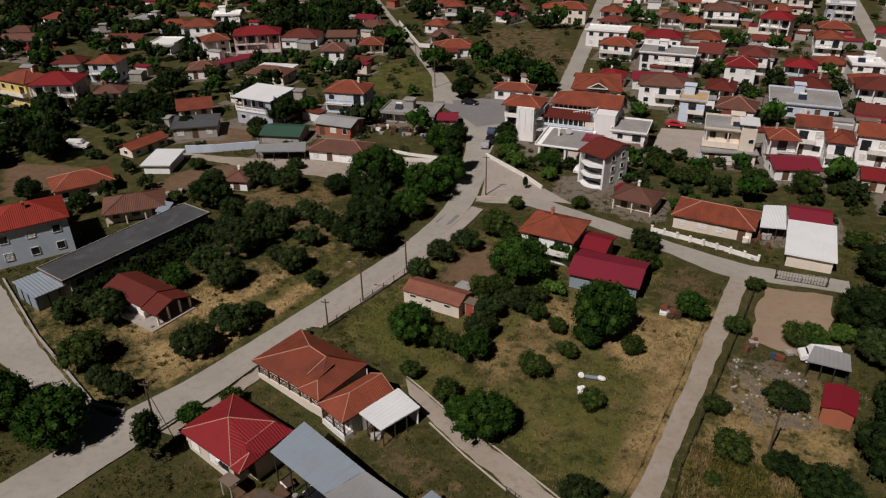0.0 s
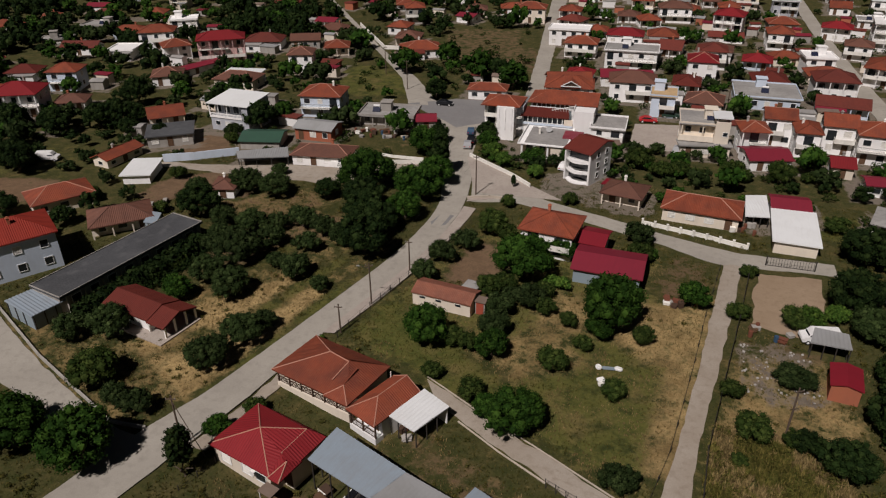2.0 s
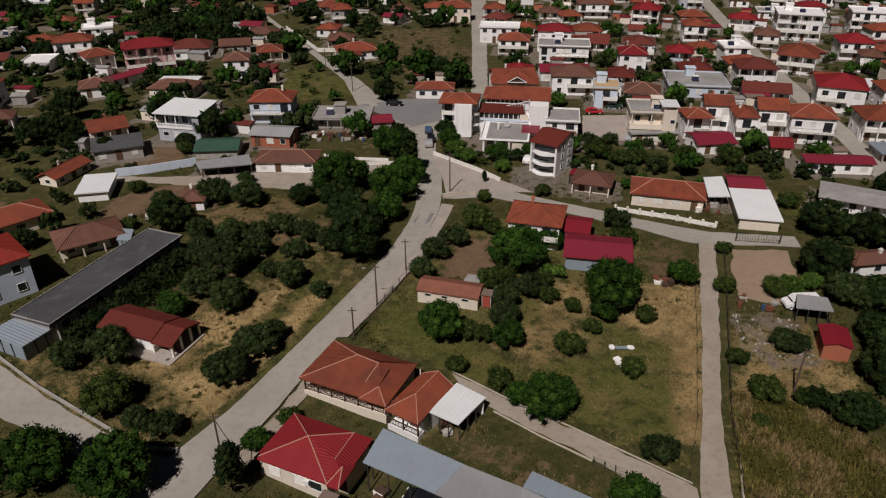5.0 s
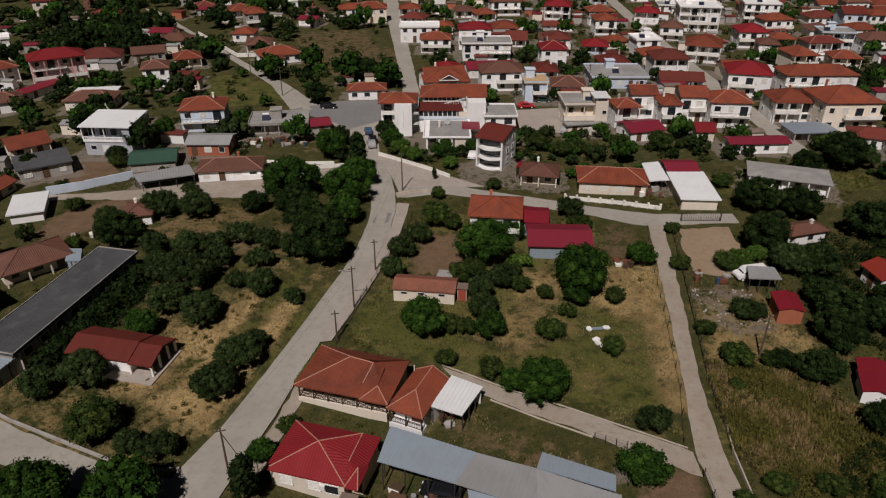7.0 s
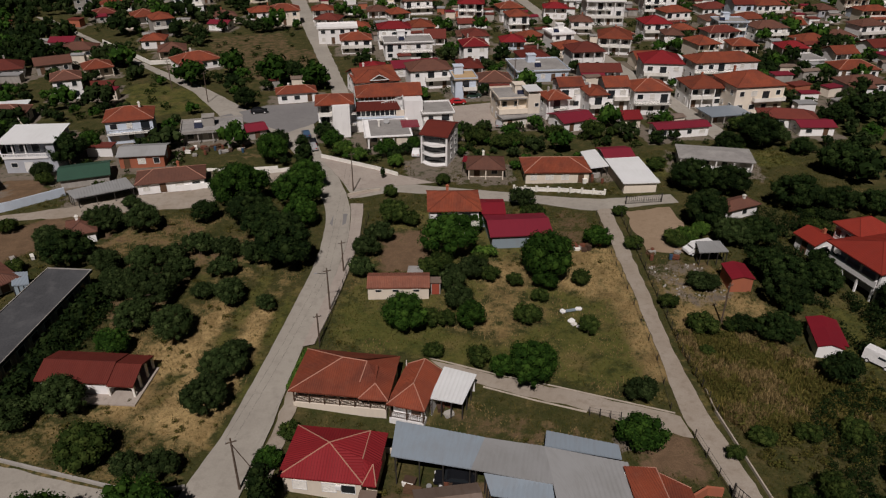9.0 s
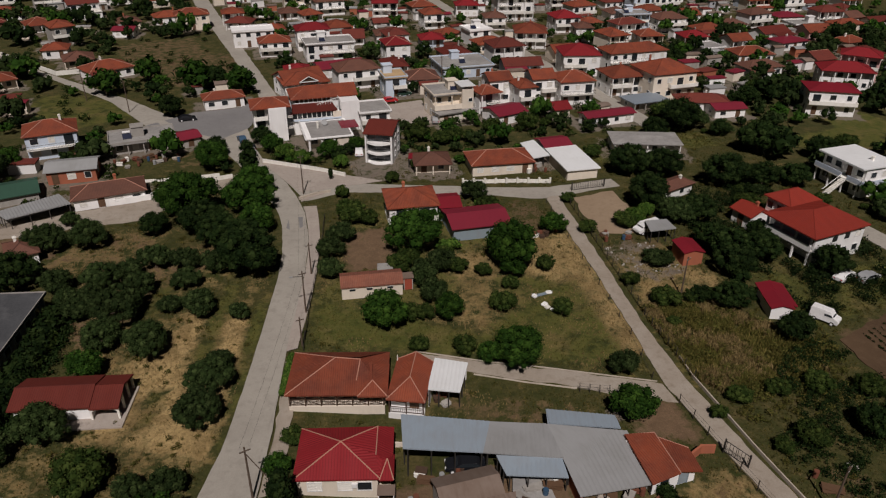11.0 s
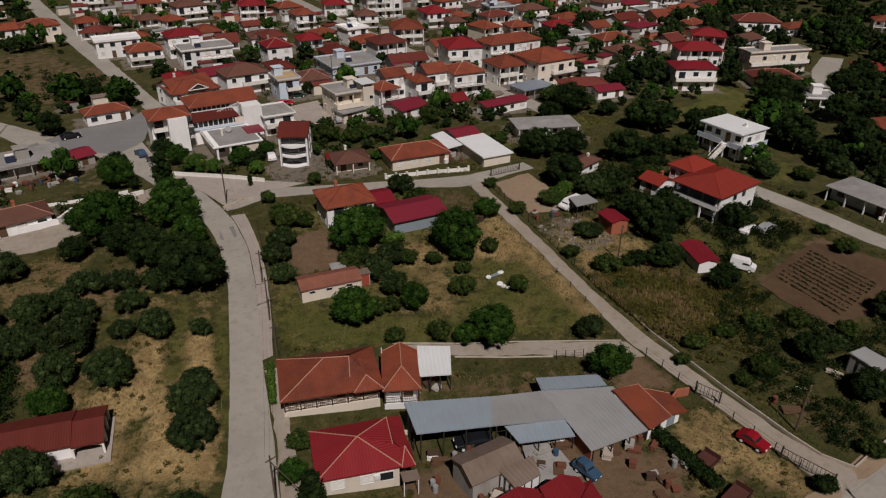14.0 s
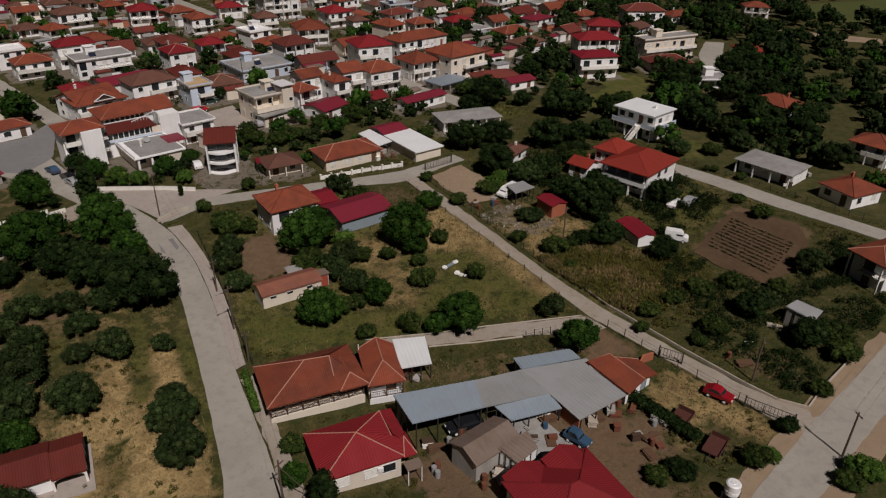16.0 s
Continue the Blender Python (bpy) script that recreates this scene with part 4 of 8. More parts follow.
# ---- roads ----
ribbon("road", [(-37.5, -80), (-24.7, -36.2), (-21.3, -28.2), (-17.4, -14.9), (-14.2, -2.8), (-12, 5.5), (-10.4, 14), (-9.4, 24), (-9.8, 31), (-11.5, 37), (-13, 45), (-15.5, 55), (-18.5, 64), (-26, 80)],
       [(-30, -80), (-18.6, -37.5), (-16.3, -29), (-13.2, -15), (-10.1, -3.2), (-8, 5.2), (-5.8, 16), (-5, 26), (-5.4, 33.4), (-7, 42.9), (-10, 54), (-11.3, 64), (-12, 75), (-13, 86)], 0.05, "asphalt", "pale worn asphalt road through the village", rag=0.05)
patch("plaza", [(-27, 78), (-35, 84), (-24, 91), (-13, 92), (-7, 99), (-2.8, 98), (-8, 88), (-11.5, 76), (-18, 70)], 0.075, "asphalt_dark", "grey asphalt square where the streets meet", "road")
ribbon("street", [(-7, 97), (-11.8, 141), (-22.8, 235), (-32, 330)], [(-2.6, 97), (-7, 141), (-16.4, 235), (-25, 330)], 0.055, "asphalt", "grey village street that runs uphill between houses")
ribbon("street", [(-35, 84), (-44.5, 106), (-65.5, 137), (-84, 165), (-120, 215)], [(-26, 84), (-39.8, 106), (-61.4, 135), (-80, 162), (-115, 213)], 0.06, "asphalt", "grey village street past a walled field")
ribbon("cross_street", [(-7.2, 44.3), (0.9, 40.1), (9.8, 36), (20.9, 32.2), (31.3, 28.2), (42, 25.1), (56, 25.6)], [(-4.3, 32.1), (3.2, 34), (10.7, 32), (20.1, 28.5), (29, 25.5), (38.5, 20.7), (56, 22)], 0.04, "asphalt", "side street of grey asphalt along the white garden wall")
ribbon("lane", [(39.6, 21.2), (37.3, 5), (35.9, -5.6), (33.2, -22.6), (31.2, -33), (31.4, -45), (31.8, -56), (31.5, -66)], [(42.4, 21.2), (39.9, 5), (38.2, -5.6), (35.5, -21.6), (34.4, -33), (34.2, -45.6), (34.6, -57), (37.5, -65)], 0.03, "dust_road", "dusty pale lane between the fields", rag=0.13)
ribbon("field_road", [(0, -67), (10, -65.5), (32, -63.7), (57, -62.5), (130, -60)], [(0, -72), (10, -70), (24, -69.2), (42, -68.2), (130, -66)], 0.06, "asphalt", "pale asphalt road along the fields", rag=0.08)
ribbon("path", [(3.5, -18), (5.9, -19.3), (11.7, -22.7), (18.1, -25.9), (31, -32.6)], [(6, -22), (8.9, -23.7), (14.6, -27.2), (20.6, -30.3), (24.1, -32.9), (31, -36.5)], 0.02, "dust_road", "dusty path to the houses", rag=0.3)
ribbon("side_road", [(84, 6), (85.5, -9.6), (86.3, -21.9), (86.8, -33.2), (88, -42.5), (89.5, -62)], [(88, 6), (89.9, -7.2), (91.3, -19.6), (91.6, -31.4), (92.2, -41.8), (94, -61)], 0.045, "asphalt", "narrow concrete road past the gardens")
ribbon("west_road", [(-130, -8), (-63, -28), (-46.1, -34.1), (-33.7, -38.3), (-22, -41.5)], [(-130, 0), (-63, -20.1), (-46.1, -28.9), (-28.7, -36.4), (-23, -37)], 0.035, "asphalt", "pale asphalt road that joins the village road")
ribbon("town_street", [(78.6, 48), (78.5, 75.8), (75.5, 124.6), (75, 184), (74, 300)], [(84, 48), (83.1, 82), (80.5, 138), (79.5, 184), (80, 300)], 0.055, "asphalt", "grey street between dense town houses")
ribbon("yard_road", [(-72, 33), (-60, 34.5), (-45.8, 38.5), (-32.9, 40.5), (-20.3, 46.9), (-13.4, 49.5)], [(-72, 31), (-58, 31), (-42.7, 32), (-32, 32.1), (-28, 37), (-17.4, 42.8), (-12.6, 44)], 0.03, "dust_road", "dusty yard road along a white wall", rag=0.3)
patch("paved_corner", [(-10.6, 53.0), (-9.4, 53.0), (4.9, 42.2), (11.5, 37.2), (2, 36.4), (-4.9, 36.4), (-6.9, 42.6)], 0.1, "paving", "paved corner beside the main road", "pavement")
patch("traffic_island", [(-5.1, 31.9), (-0.4, 34.3), (-1.4, 35.7), (-4.9, 34.1)], 0.12, "paving", "small raised paved island at the junction", "kerb", rag=0.05)
patch("yard_slab", [(7.9, -40.6), (11.1, -42.4), (10.6, -48.3), (5.4, -47.7), (6.8, -43.6)], 0.03, "conc", "grey concrete slab in the work yard", "yard", rag=0.3)
patch("parking", [(21.9, 84), (33.4, 86), (31.5, 67.7), (21.7, 69.6)], 0.02, "paving", "bare concrete parking yard", "yard")
ribbon("pavement", [(-12.85, -13.3), (-10.0, -2.7), (-7.9, 5.3), (-5.75, 16), (-4.95, 25), (-5.0, 29.6)], [(-11.3, -13), (-8.4, -3.4), (-6.2, 4.9), (-4.0, 15.4), (-2.9, 24.6), (-2.6, 29.2)], 0.16, "paving", "raised concrete pavement along the road", "pavement", rag=0.03, thick=0.3)
patch("bare_plot", [(44.5, 19.5), (53.5, 20.3), (52.5, 10), (50, 3), (42.6, 5)], 0.03, "tan_soil", "bare tan soil plot behind the gate", "yard", rag=0.7)
ribbon("verge", [(-18.2, -36.5), (-15.8, -28), (-13.0, -15.2)], [(-16.0, -36.5), (-13.9, -28), (-11.6, -15.4)], 0.025, "dust_road", "dusty brown strip between the road and the houses", rag=0.2)
low_wall("kerb", [(3.6, -17.8), (6.0, -19.1), (11.8, -22.5), (18.2, -25.7), (30.6, -32.3)], 0.06, 0.14, "stonewall", "pale stone kerb along the dusty path", "kerb")
low_wall("kerb", [(9.4, -24.3), (14.9, -27.7), (20.4, -30.6)], 0.08, 0.16, "stonewall", "pale stone kerb along the dusty path", "kerb")
ribbon("verge", [(8, -63.2), (26, -62.2), (40, -61.2), (60, -60.8)], [(8, -66.2), (26, -65.0), (44, -64.0), (60, -63.2)], 0.02, "tan_soil", "dusty tan verge beside the field road", rag=0.22)
ribbon("verge", [(10, -69.4), (26, -68.6), (42, -67.6), (60, -66.8)], [(10, -72.5), (26, -71.5), (42, -70.6), (60, -69.2)], 0.022, "tan_soil", "dusty tan verge beside the field road", rag=0.22)
patch("stubble_field", [(236.6, 46.9), (245.0, 32.0), (252, 17), (246, 12), (234.6, 27.2), (229.6, 43.3)], 0.03, "tan_soil", "pale stubble strip between far orchards", "field", rag=1.0)
patch("far_field", [(295.0, 68), (345, 50), (300, 22), (264, 44)], 0.03, "meadow", "flat green field beyond the orchards", "field", rag=1.0)
ribbon("far_street", [(160, 31), (178, 44), (196, 53)], [(166, 27), (184, 39), (200, 48)], 0.05, "asphalt", "pale street at the edge of the village")
patch("tilled_field", [(59.1, -31.7), (68.4, -29.2), (78.6, -27.3), (82.0, -32.6), (83.2, -37.3), (78.2, -41.6), (70.5, -44.9), (58.9, -44.8), (58.4, -38.4)], 0.03, "tilled", "dark brown tilled soil of a garden field", "field", rag=0.6)
patch("road_patch", [(-7.9, 26.2), (-5.6, 25.5), (-6.1, 21.8), (-8.0, 20.1), (-8.9, 22.1)], 0.062, "asphalt_dark", "darker asphalt patch in the road", "road", rag=0.2)

# ---- houses ----
house(12.7, 19.4, -6.4, 9.2, 8.4, 4.4, 'hip', 'orange', 'white', fine=0.3, floors=2)
house(22.6, 12.8, -2.8, 10.6, 8.0, 2.4, 'gable', 'crimson', 'bluegrey', pitch=0.25, chimney=False, floors=1, windows=False, name="barn", category="barn")
house(19.5, 19.7, -7.4, 4.7, 6.0, 2.7, 'gable', 'crimson2', 'bluegrey', pitch=0.25, chimney=False, floors=1, windows=False, name="barn", category="barn")
house(36.3, 37.3, -6.5, 13.4, 8.0, 2.4, 'hip', 'orange', 'cream', fine=0.3, floors=1)
house(50.8, 33.2, -3.5, 7.3, 13.0, 2.3, 'flat', 'whitemetal', 'cream', floors=1, windows=False, name="warehouse", category="warehouse")
house(50.9, 42.4, 0.2, 6.7, 6.0, 2.4, 'gable', 'crimson', 'white', pitch=0.25, chimney=False, floors=1, windows=False, name="shed", category="shed")
house(22.8, 40.7, -9.8, 7.9, 7.0, 2.2, 'hip', 'brown', 'cream', floors=1)
house(17.1, 136.9, 0.4, 15.7, 10.0, 5.3, 'flat', 'conc', 'white', floors=2)
house(14.0, 150.3, 0.4, 11.4, 8.0, 6.6, 'hip', 'red', 'white', floors=2)
house(17.0, 117.7, 7.6, 14.3, 9.0, 2.7, 'gable', 'crimson', 'white', pitch=0.25, chimney=False, floors=1)
house(3.5, 100.6, 15.1, 11.6, 11.0, 4.4, 'gable', 'orange', 'white', floors=2)
house(16.8, 70.5, 0.3, 7.7, 9.0, 4.4, 'flat', 'conc', 'white', floors=2)
house(27.6, 94.0, 0.3, 6.4, 8.0, 5.3, 'flat', 'tan', 'bluewhite', floors=2)
house(37.5, 100.6, -6.0, 9.4, 9.0, 2.4, 'hip', 'brown', 'white', floors=1)
house(36.9, 68.0, 10.3, 11.0, 4.0, 2.7, 'flat', 'conc', 'cream', floors=1, porch=0.5)
house(52.2, 109.6, 0.3, 15.8, 14.0, 3.1, 'flat', 'conc', 'bluewhite', floors=1, porch=0.4)
house(46.5, 73.4, 7.8, 6.3, 7.0, 5.3, 'hip', 'orange', 'white', floors=2)
house(52.2, 80.6, 0.3, 6.9, 7.0, 6.2, 'gable', 'orange', 'white', floors=2)
house(57.1, 74.7, 0.3, 5.5, 8.0, 5.7, 'hip', 'orange', 'white', floors=2)
house(63.8, 79.2, -3.4, 6.9, 8.0, 6.2, 'gable', 'orange', 'white', floors=2)
house(71.3, 75.2, -4.6, 10.0, 9.0, 6.2, 'hip', 'orange', 'white', floors=2)
house(48.8, 65.9, 14.5, 9.0, 8.0, 2.4, 'gable', 'crimson', 'white', pitch=0.25, chimney=False, floors=1)
house(71.9, 56.9, 3.1, 13.7, 5.0, 2.4, 'gable', 'crimson', 'white', pitch=0.25, chimney=False, floors=1)
house(62.7, 64.7, 0.2, 4.8, 6.0, 2.4, 'gable', 'red', 'cream', floors=1)
house(85.5, 100.1, -12.9, 11.7, 11.0, 6.2, 'hip', 'red', 'white', floors=2)
house(104.7, 101.7, 0.3, 20.0, 9.0, 5.3, 'hip', 'orange', 'white', floors=2)
house(87.6, 78.7, -2.1, 10.3, 10.0, 5.3, 'hip', 'orange', 'white', floors=2)
house(97.9, 74.2, 2.0, 14.0, 12.0, 7.0, 'hip', 'orange', 'cream', floors=2)
house(87.4, 65.5, 4.1, 10.9, 7.0, 2.2, 'flat', 'metal', 'concrete', floors=1)
house(84.9, 134.8, -18.3, 11.1, 12.0, 5.3, 'hip', 'orange', 'white', floors=2)
house(106.4, 153.4, -4.2, 10.3, 10.0, 5.3, 'hip', 'red', 'white', floors=2)
house(105.9, 137.5, -11.8, 6.9, 8.0, 4.8, 'hip', 'brown', 'white', floors=2)
house(96.1, 178.1, -7.5, 15.0, 12.0, 8.8, 'flat', 'white', 'white', floors=3)
house(122.8, 188.5, -9.1, 13.3, 10.0, 7.9, 'flat', 'white', 'white', floors=3)
house(134.0, 151.8, -8.2, 11.0, 9.0, 5.3, 'flat', 'conc', 'bluewhite', floors=2)
house(144.7, 145.5, 0.4, 12.7, 9.0, 4.4, 'hip', 'brown', 'white', floors=2)
house(122.5, 122.3, -8.0, 8.9, 8.0, 4.4, 'hip', 'orange', 'cream', floors=2)
house(61.1, 171.7, 0.4, 8.4, 9.0, 5.3, 'hip', 'orange', 'white', floors=2)
house(46.1, 183.0, -11.7, 10.2, 9.0, 7.9, 'hip', 'red', 'white', floors=3)
house(45.2, 176.3, 0.4, 11.6, 6.0, 2.0, 'gable', 'brick', 'white', floors=1)
house(37.0, 129.4, 0.3, 8.5, 9.0, 5.3, 'hip', 'red', 'white', floors=2)
house(40.0, 142.0, 0.4, 8.4, 8.0, 5.3, 'hip', 'brick', 'white', floors=2)
house(60.8, 151.1, 10.4, 9.1, 7.0, 2.4, 'hip', 'orange', 'cream', floors=1)
house(80.7, 188.7, -12.0, 9.8, 8.0, 4.4, 'hip', 'red', 'white', floors=2)
house(82.9, 163.5, -11.8, 8.4, 8.0, 4.4, 'hip', 'brown', 'white', floors=2)
house(19.2, 194.7, 15.2, 8.4, 8.0, 2.7, 'hip', 'orange', 'white', floors=1)
house(12.0, 200.2, 0.4, 8.8, 8.0, 2.7, 'hip', 'brown', 'white', floors=1)
house(-9.3, 195.7, 0.4, 8.6, 8.0, 4.4, 'hip', 'orange', 'white', floors=2)
house(-7.1, 186.6, -17.7, 9.8, 8.0, 2.7, 'hip', 'brick', 'white', floors=1)
house(-4.5, 159.8, 0.4, 13.7, 8.0, 5.3, 'flat', 'white', 'white', floors=2)
house(1.2, 145.6, 0.4, 10.5, 8.0, 4.4, 'hip', 'orange', 'white', floors=2)
house(-32.7, 204.3, 12.3, 11.1, 8.0, 2.7, 'hip', 'orange', 'white', floors=1)
house(-46.3, 185.1, -14.3, 7.9, 7.0, 2.4, 'gable', 'crimson', 'white', pitch=0.25, chimney=False, floors=1)
house(-16.6, 95.3, 5.7, 10.6, 6.0, 2.6, 'hip', 'orange', 'white', floors=1)
house(-64.8, 160.8, 0.4, 8.1, 8.0, 2.7, 'hip', 'orange', 'white', floors=1)
house(-56.8, 147.2, 10.2, 8.9, 9.0, 2.4, 'hip', 'brown', 'cream', floors=1)
house(-93.6, 162.3, 0.4, 8.1, 8.0, 2.7, 'gable', 'crimson', 'white', pitch=0.25, chimney=False, floors=1)
house(-86.2, 152.0, 0.4, 11.3, 8.0, 2.4, 'hip', 'brown', 'cream', floors=1)
house(-76.2, 106.7, 17.6, 7.7, 8.0, 5.3, 'hip', 'brown', 'white', floors=2)
house(-69.5, 110.3, 0.3, 7.1, 6.0, 2.0, 'flat', 'brick', 'brickwall', floors=1)
house(-85.5, 86.5, 4.5, 12.3, 8.0, 2.7, 'hip', 'brown', 'cream', floors=1)
house(-86.4, 91.9, 8.1, 10.8, 4.0, 3.0, 'flat', 'whitemetal', 'white', floors=1)
house(-52.6, 72.3, 9.0, 10.7, 9.0, 5.3, 'hip', 'orange', 'bluewhite', floors=2)
house(-46.7, 56.2, 0.2, 9.7, 7.0, 2.7, 'gable', 'greysheet', 'brickwall', pitch=0.25, chimney=False, floors=1)
house(-34.6, 70.0, 6.7, 13.7, 9.0, 2.7, 'flat', 'conc', 'concrete', floors=1)
house(-25.3, 69.6, 18.3, 5.0, 6.0, 2.0, 'gable', 'crimson', 'concrete', pitch=0.25, chimney=False, floors=1)
house(-39.0, 43.1, 7.7, 13.0, 7.0, 2.2, 'hip', 'brown', 'white', floors=1)
house(-56.5, 48.7, 13.0, 9.5, 8.0, 1.8, 'gable', 'greensheet', 'concrete', pitch=0.25, chimney=False, floors=1, windows=False, name="shed", category="shed")
house(-77.8, 44.7, 32.6, 10.4, 9.0, 2.7, 'flat', 'darkconc', 'concrete', floors=1)
house(-86.0, 54.4, 40.4, 8.6, 8.0, 2.7, 'gable', 'orange', 'cream', floors=1)
house(-81.6, 31.5, 80.8, 10.1, 5.0, 1.8, 'gable', 'orange', 'cream', floors=1)
house(-130.7, 72.6, 19.6, 8.9, 8.0, 5.3, 'hip', 'orange', 'bluewhite', floors=2)
house(-125.0, 50.4, 24.6, 11.8, 10.0, 6.2, 'hip', 'red', 'white', floors=2)
house(-134.9, 49.1, -5.7, 11.7, 9.0, 6.2, 'hip', 'orange', 'yellow', floors=2)
house(-116.2, 57.7, 26.7, 8.2, 7.0, 2.4, 'hip', 'brown', 'white', floors=1)
house(-103.6, 107.5, 31.1, 14.6, 9.0, 7.9, 'hip', 'red', 'pink', floors=3)
house(-121.1, 108.5, 44.7, 8.9, 8.0, 4.4, 'hip', 'orange', 'white', floors=2)
house(-104.4, 99.3, 69.4, 20.1, 5.0, 2.0, 'gable', 'crimson', 'white', pitch=0.25, chimney=False, floors=1)
house(-107.0, 84.5, 31.3, 8.9, 8.0, 2.7, 'hip', 'brown', 'white', floors=1)
house(-77.2, 10.2, 54.2, 11.1, 8.0, 2.4, 'hip', 'orange', 'cream', fine=0.3, floors=1)
house(-60.5, 6.1, 42.7, 10.6, 8.0, 2.2, 'hip', 'brown', 'cream', fine=0.3, floors=1)
house(-67.0, -10.1, -36.0, 10.0, 12.1, 6.2, 'hip', 'scarlet', 'bluewhite', fine=0.3, floors=2, porch=0.45)
house(-71.0, 25.6, 20.4, 6.1, 9.0, 2.0, 'flat', 'whitemetal', 'white', floors=1, windows=False, name="shed", category="shed")
house(-50.1, 23.2, 14.5, 5.0, 6.0, 2.0, 'hip', 'brown', 'white', floors=1)
house(-197.6, 118.1, 1.8, 10.1, 8.0, 4.4, 'hip', 'orange', 'white', floors=2)
house(-171.7, 85.1, 58.0, 8.1, 8.0, 2.7, 'hip', 'red', 'white', floors=1)
house(-165.5, 159.1, 18.7, 8.0, 8.0, 2.7, 'hip', 'orange', 'white', floors=1)
house(-142.5, 143.9, 30.5, 10.1, 8.0, 4.4, 'flat', 'white', 'white', floors=2)
house(-200.5, 142.2, 36.8, 7.3, 8.0, 2.7, 'hip', 'orange', 'white', floors=1)
house(-171.2, 134.9, 5.3, 12.8, 8.0, 2.7, 'flat', 'conc', 'concrete', floors=1)
house(-172.7, 114.8, 33.6, 10.6, 6.0, 2.0, 'flat', 'conc', 'concrete', floors=1)
house(70.0, 1.2, -82.0, 5.0, 5.2, 2.6, 'gable', 'scarlet', 'white', floors=1)
house(100.3, -22.8, -88.5, 12.2, 8.7, 2.8, 'hip', 'conc', 'white', pitch=0.14, chimney=False, floors=1, porch=1.9)
house(101.2, -38.2, -104.1, 7.8, 8.9, 2.7, 'hip', 'orange', 'white', floors=1)
house(74.2, -54.5, -105.0, 6.5, 8.9, 4.8, 'hip', 'orange', 'white', floors=2)
# the walls' blue shade is put into their colour here
house(141.6, -1.8, -96.0, 10.4, 8.5, 2.7, 'hip', 'orange', 'bluewhite', floors=1)
house(125.3, -32.4, -91.1, 8.7, 8.0, 4.4, 'hip', 'orange', 'white', floors=2)
house(130.5, 49.5, -27.6, 12.3, 9.0, 6.2, 'hip', 'crimson2', 'white', pitch=0.25, chimney=False, floors=2)
house(154.5, 40.4, -28.6, 13.8, 9.0, 2.4, 'hip', 'brick', 'cream', floors=1)
house(147.8, 21.7, -37.0, 8.8, 8.0, 2.7, 'flat', 'conc', 'white', floors=1)
house(63.9, 15.9, -73.5, 4.3, 7.9, 2.2, 'hip', 'brown', 'white', floors=1)
house(71.0, 38.3, -19.0, 15.2, 8.0, 2.6, 'hip', 'conc', 'white', pitch=0.14, chimney=False, floors=1, porch=1.2)
house(100.9, 60.2, -20.1, 13.7, 7.0, 2.4, 'hip', 'brick', 'white', floors=1)
house(103.8, 54.1, -7.1, 8.9, 6.0, 2.2, 'gable', 'crimson', 'white', pitch=0.25, chimney=False, floors=1)
house(151.1, 66.0, -30.0, 14.3, 9.0, 5.3, 'hip', 'red', 'white', floors=2)
house(162.8, 72.6, -45.2, 11.2, 8.0, 7.0, 'hip', 'red', 'pink', floors=2)
house(200.1, 84.0, -35.7, 15.6, 10.0, 6.2, 'hip', 'brick', 'white', floors=2)
house(219.3, 79.6, -21.6, 13.4, 8.0, 2.7, 'hip', 'orange', 'white', floors=1)
house(164.2, 48.5, -14.6, 21.1, 6.0, 7.0, 'flat', 'conc', 'cream', floors=2)
house(187.8, 32.8, -45.9, 9.1, 8.0, 2.7, 'hip', 'scarlet', 'white', floors=1)
house(252.6, 66.6, -49.1, 10.2, 8.0, 4.4, 'hip', 'orange', 'white', floors=2)
house(56.5, -21.9, -110.0, 6.1, 4.0, 1.7, 'gable', 'crimson2', 'white', pitch=0.25, chimney=False, floors=1, windows=False, name="shed", category="shed")

# ---- houses near the crossroads ----
def free_roof(parent, planes, mat, thick=0.16, fine=0.3, ridges=(), ridge_mat="mortar", name="roof"):
    """A roof from planes given by their corners, the eave first."""
    bm = bmesh.new()
    for pl in planes:
        t = [bm.verts.new(p) for p in pl]
        lo = [bm.verts.new((p[0], p[1], p[2] - thick)) for p in pl]
        bm.faces.new(t)
        bm.faces.new(lo[::-1])
        for i in range(len(t)):
            j = (i + 1) % len(t)
            bm.faces.new((t[j], t[i], lo[i], lo[j]))
    bmesh.ops.remove_doubles(bm, verts=bm.verts, dist=0.002)
    slope_uv(bm, bm.faces)
    if fine:
        for pl in planes:
            ribs_on(bm, pl, fine, 0.034)
    rf = part(name, bm, mat, parent)
    if ridges:
        part("ridge_cap", ridge_mesh(ridges, 0.075), ridge_mat, rf)
    return rf


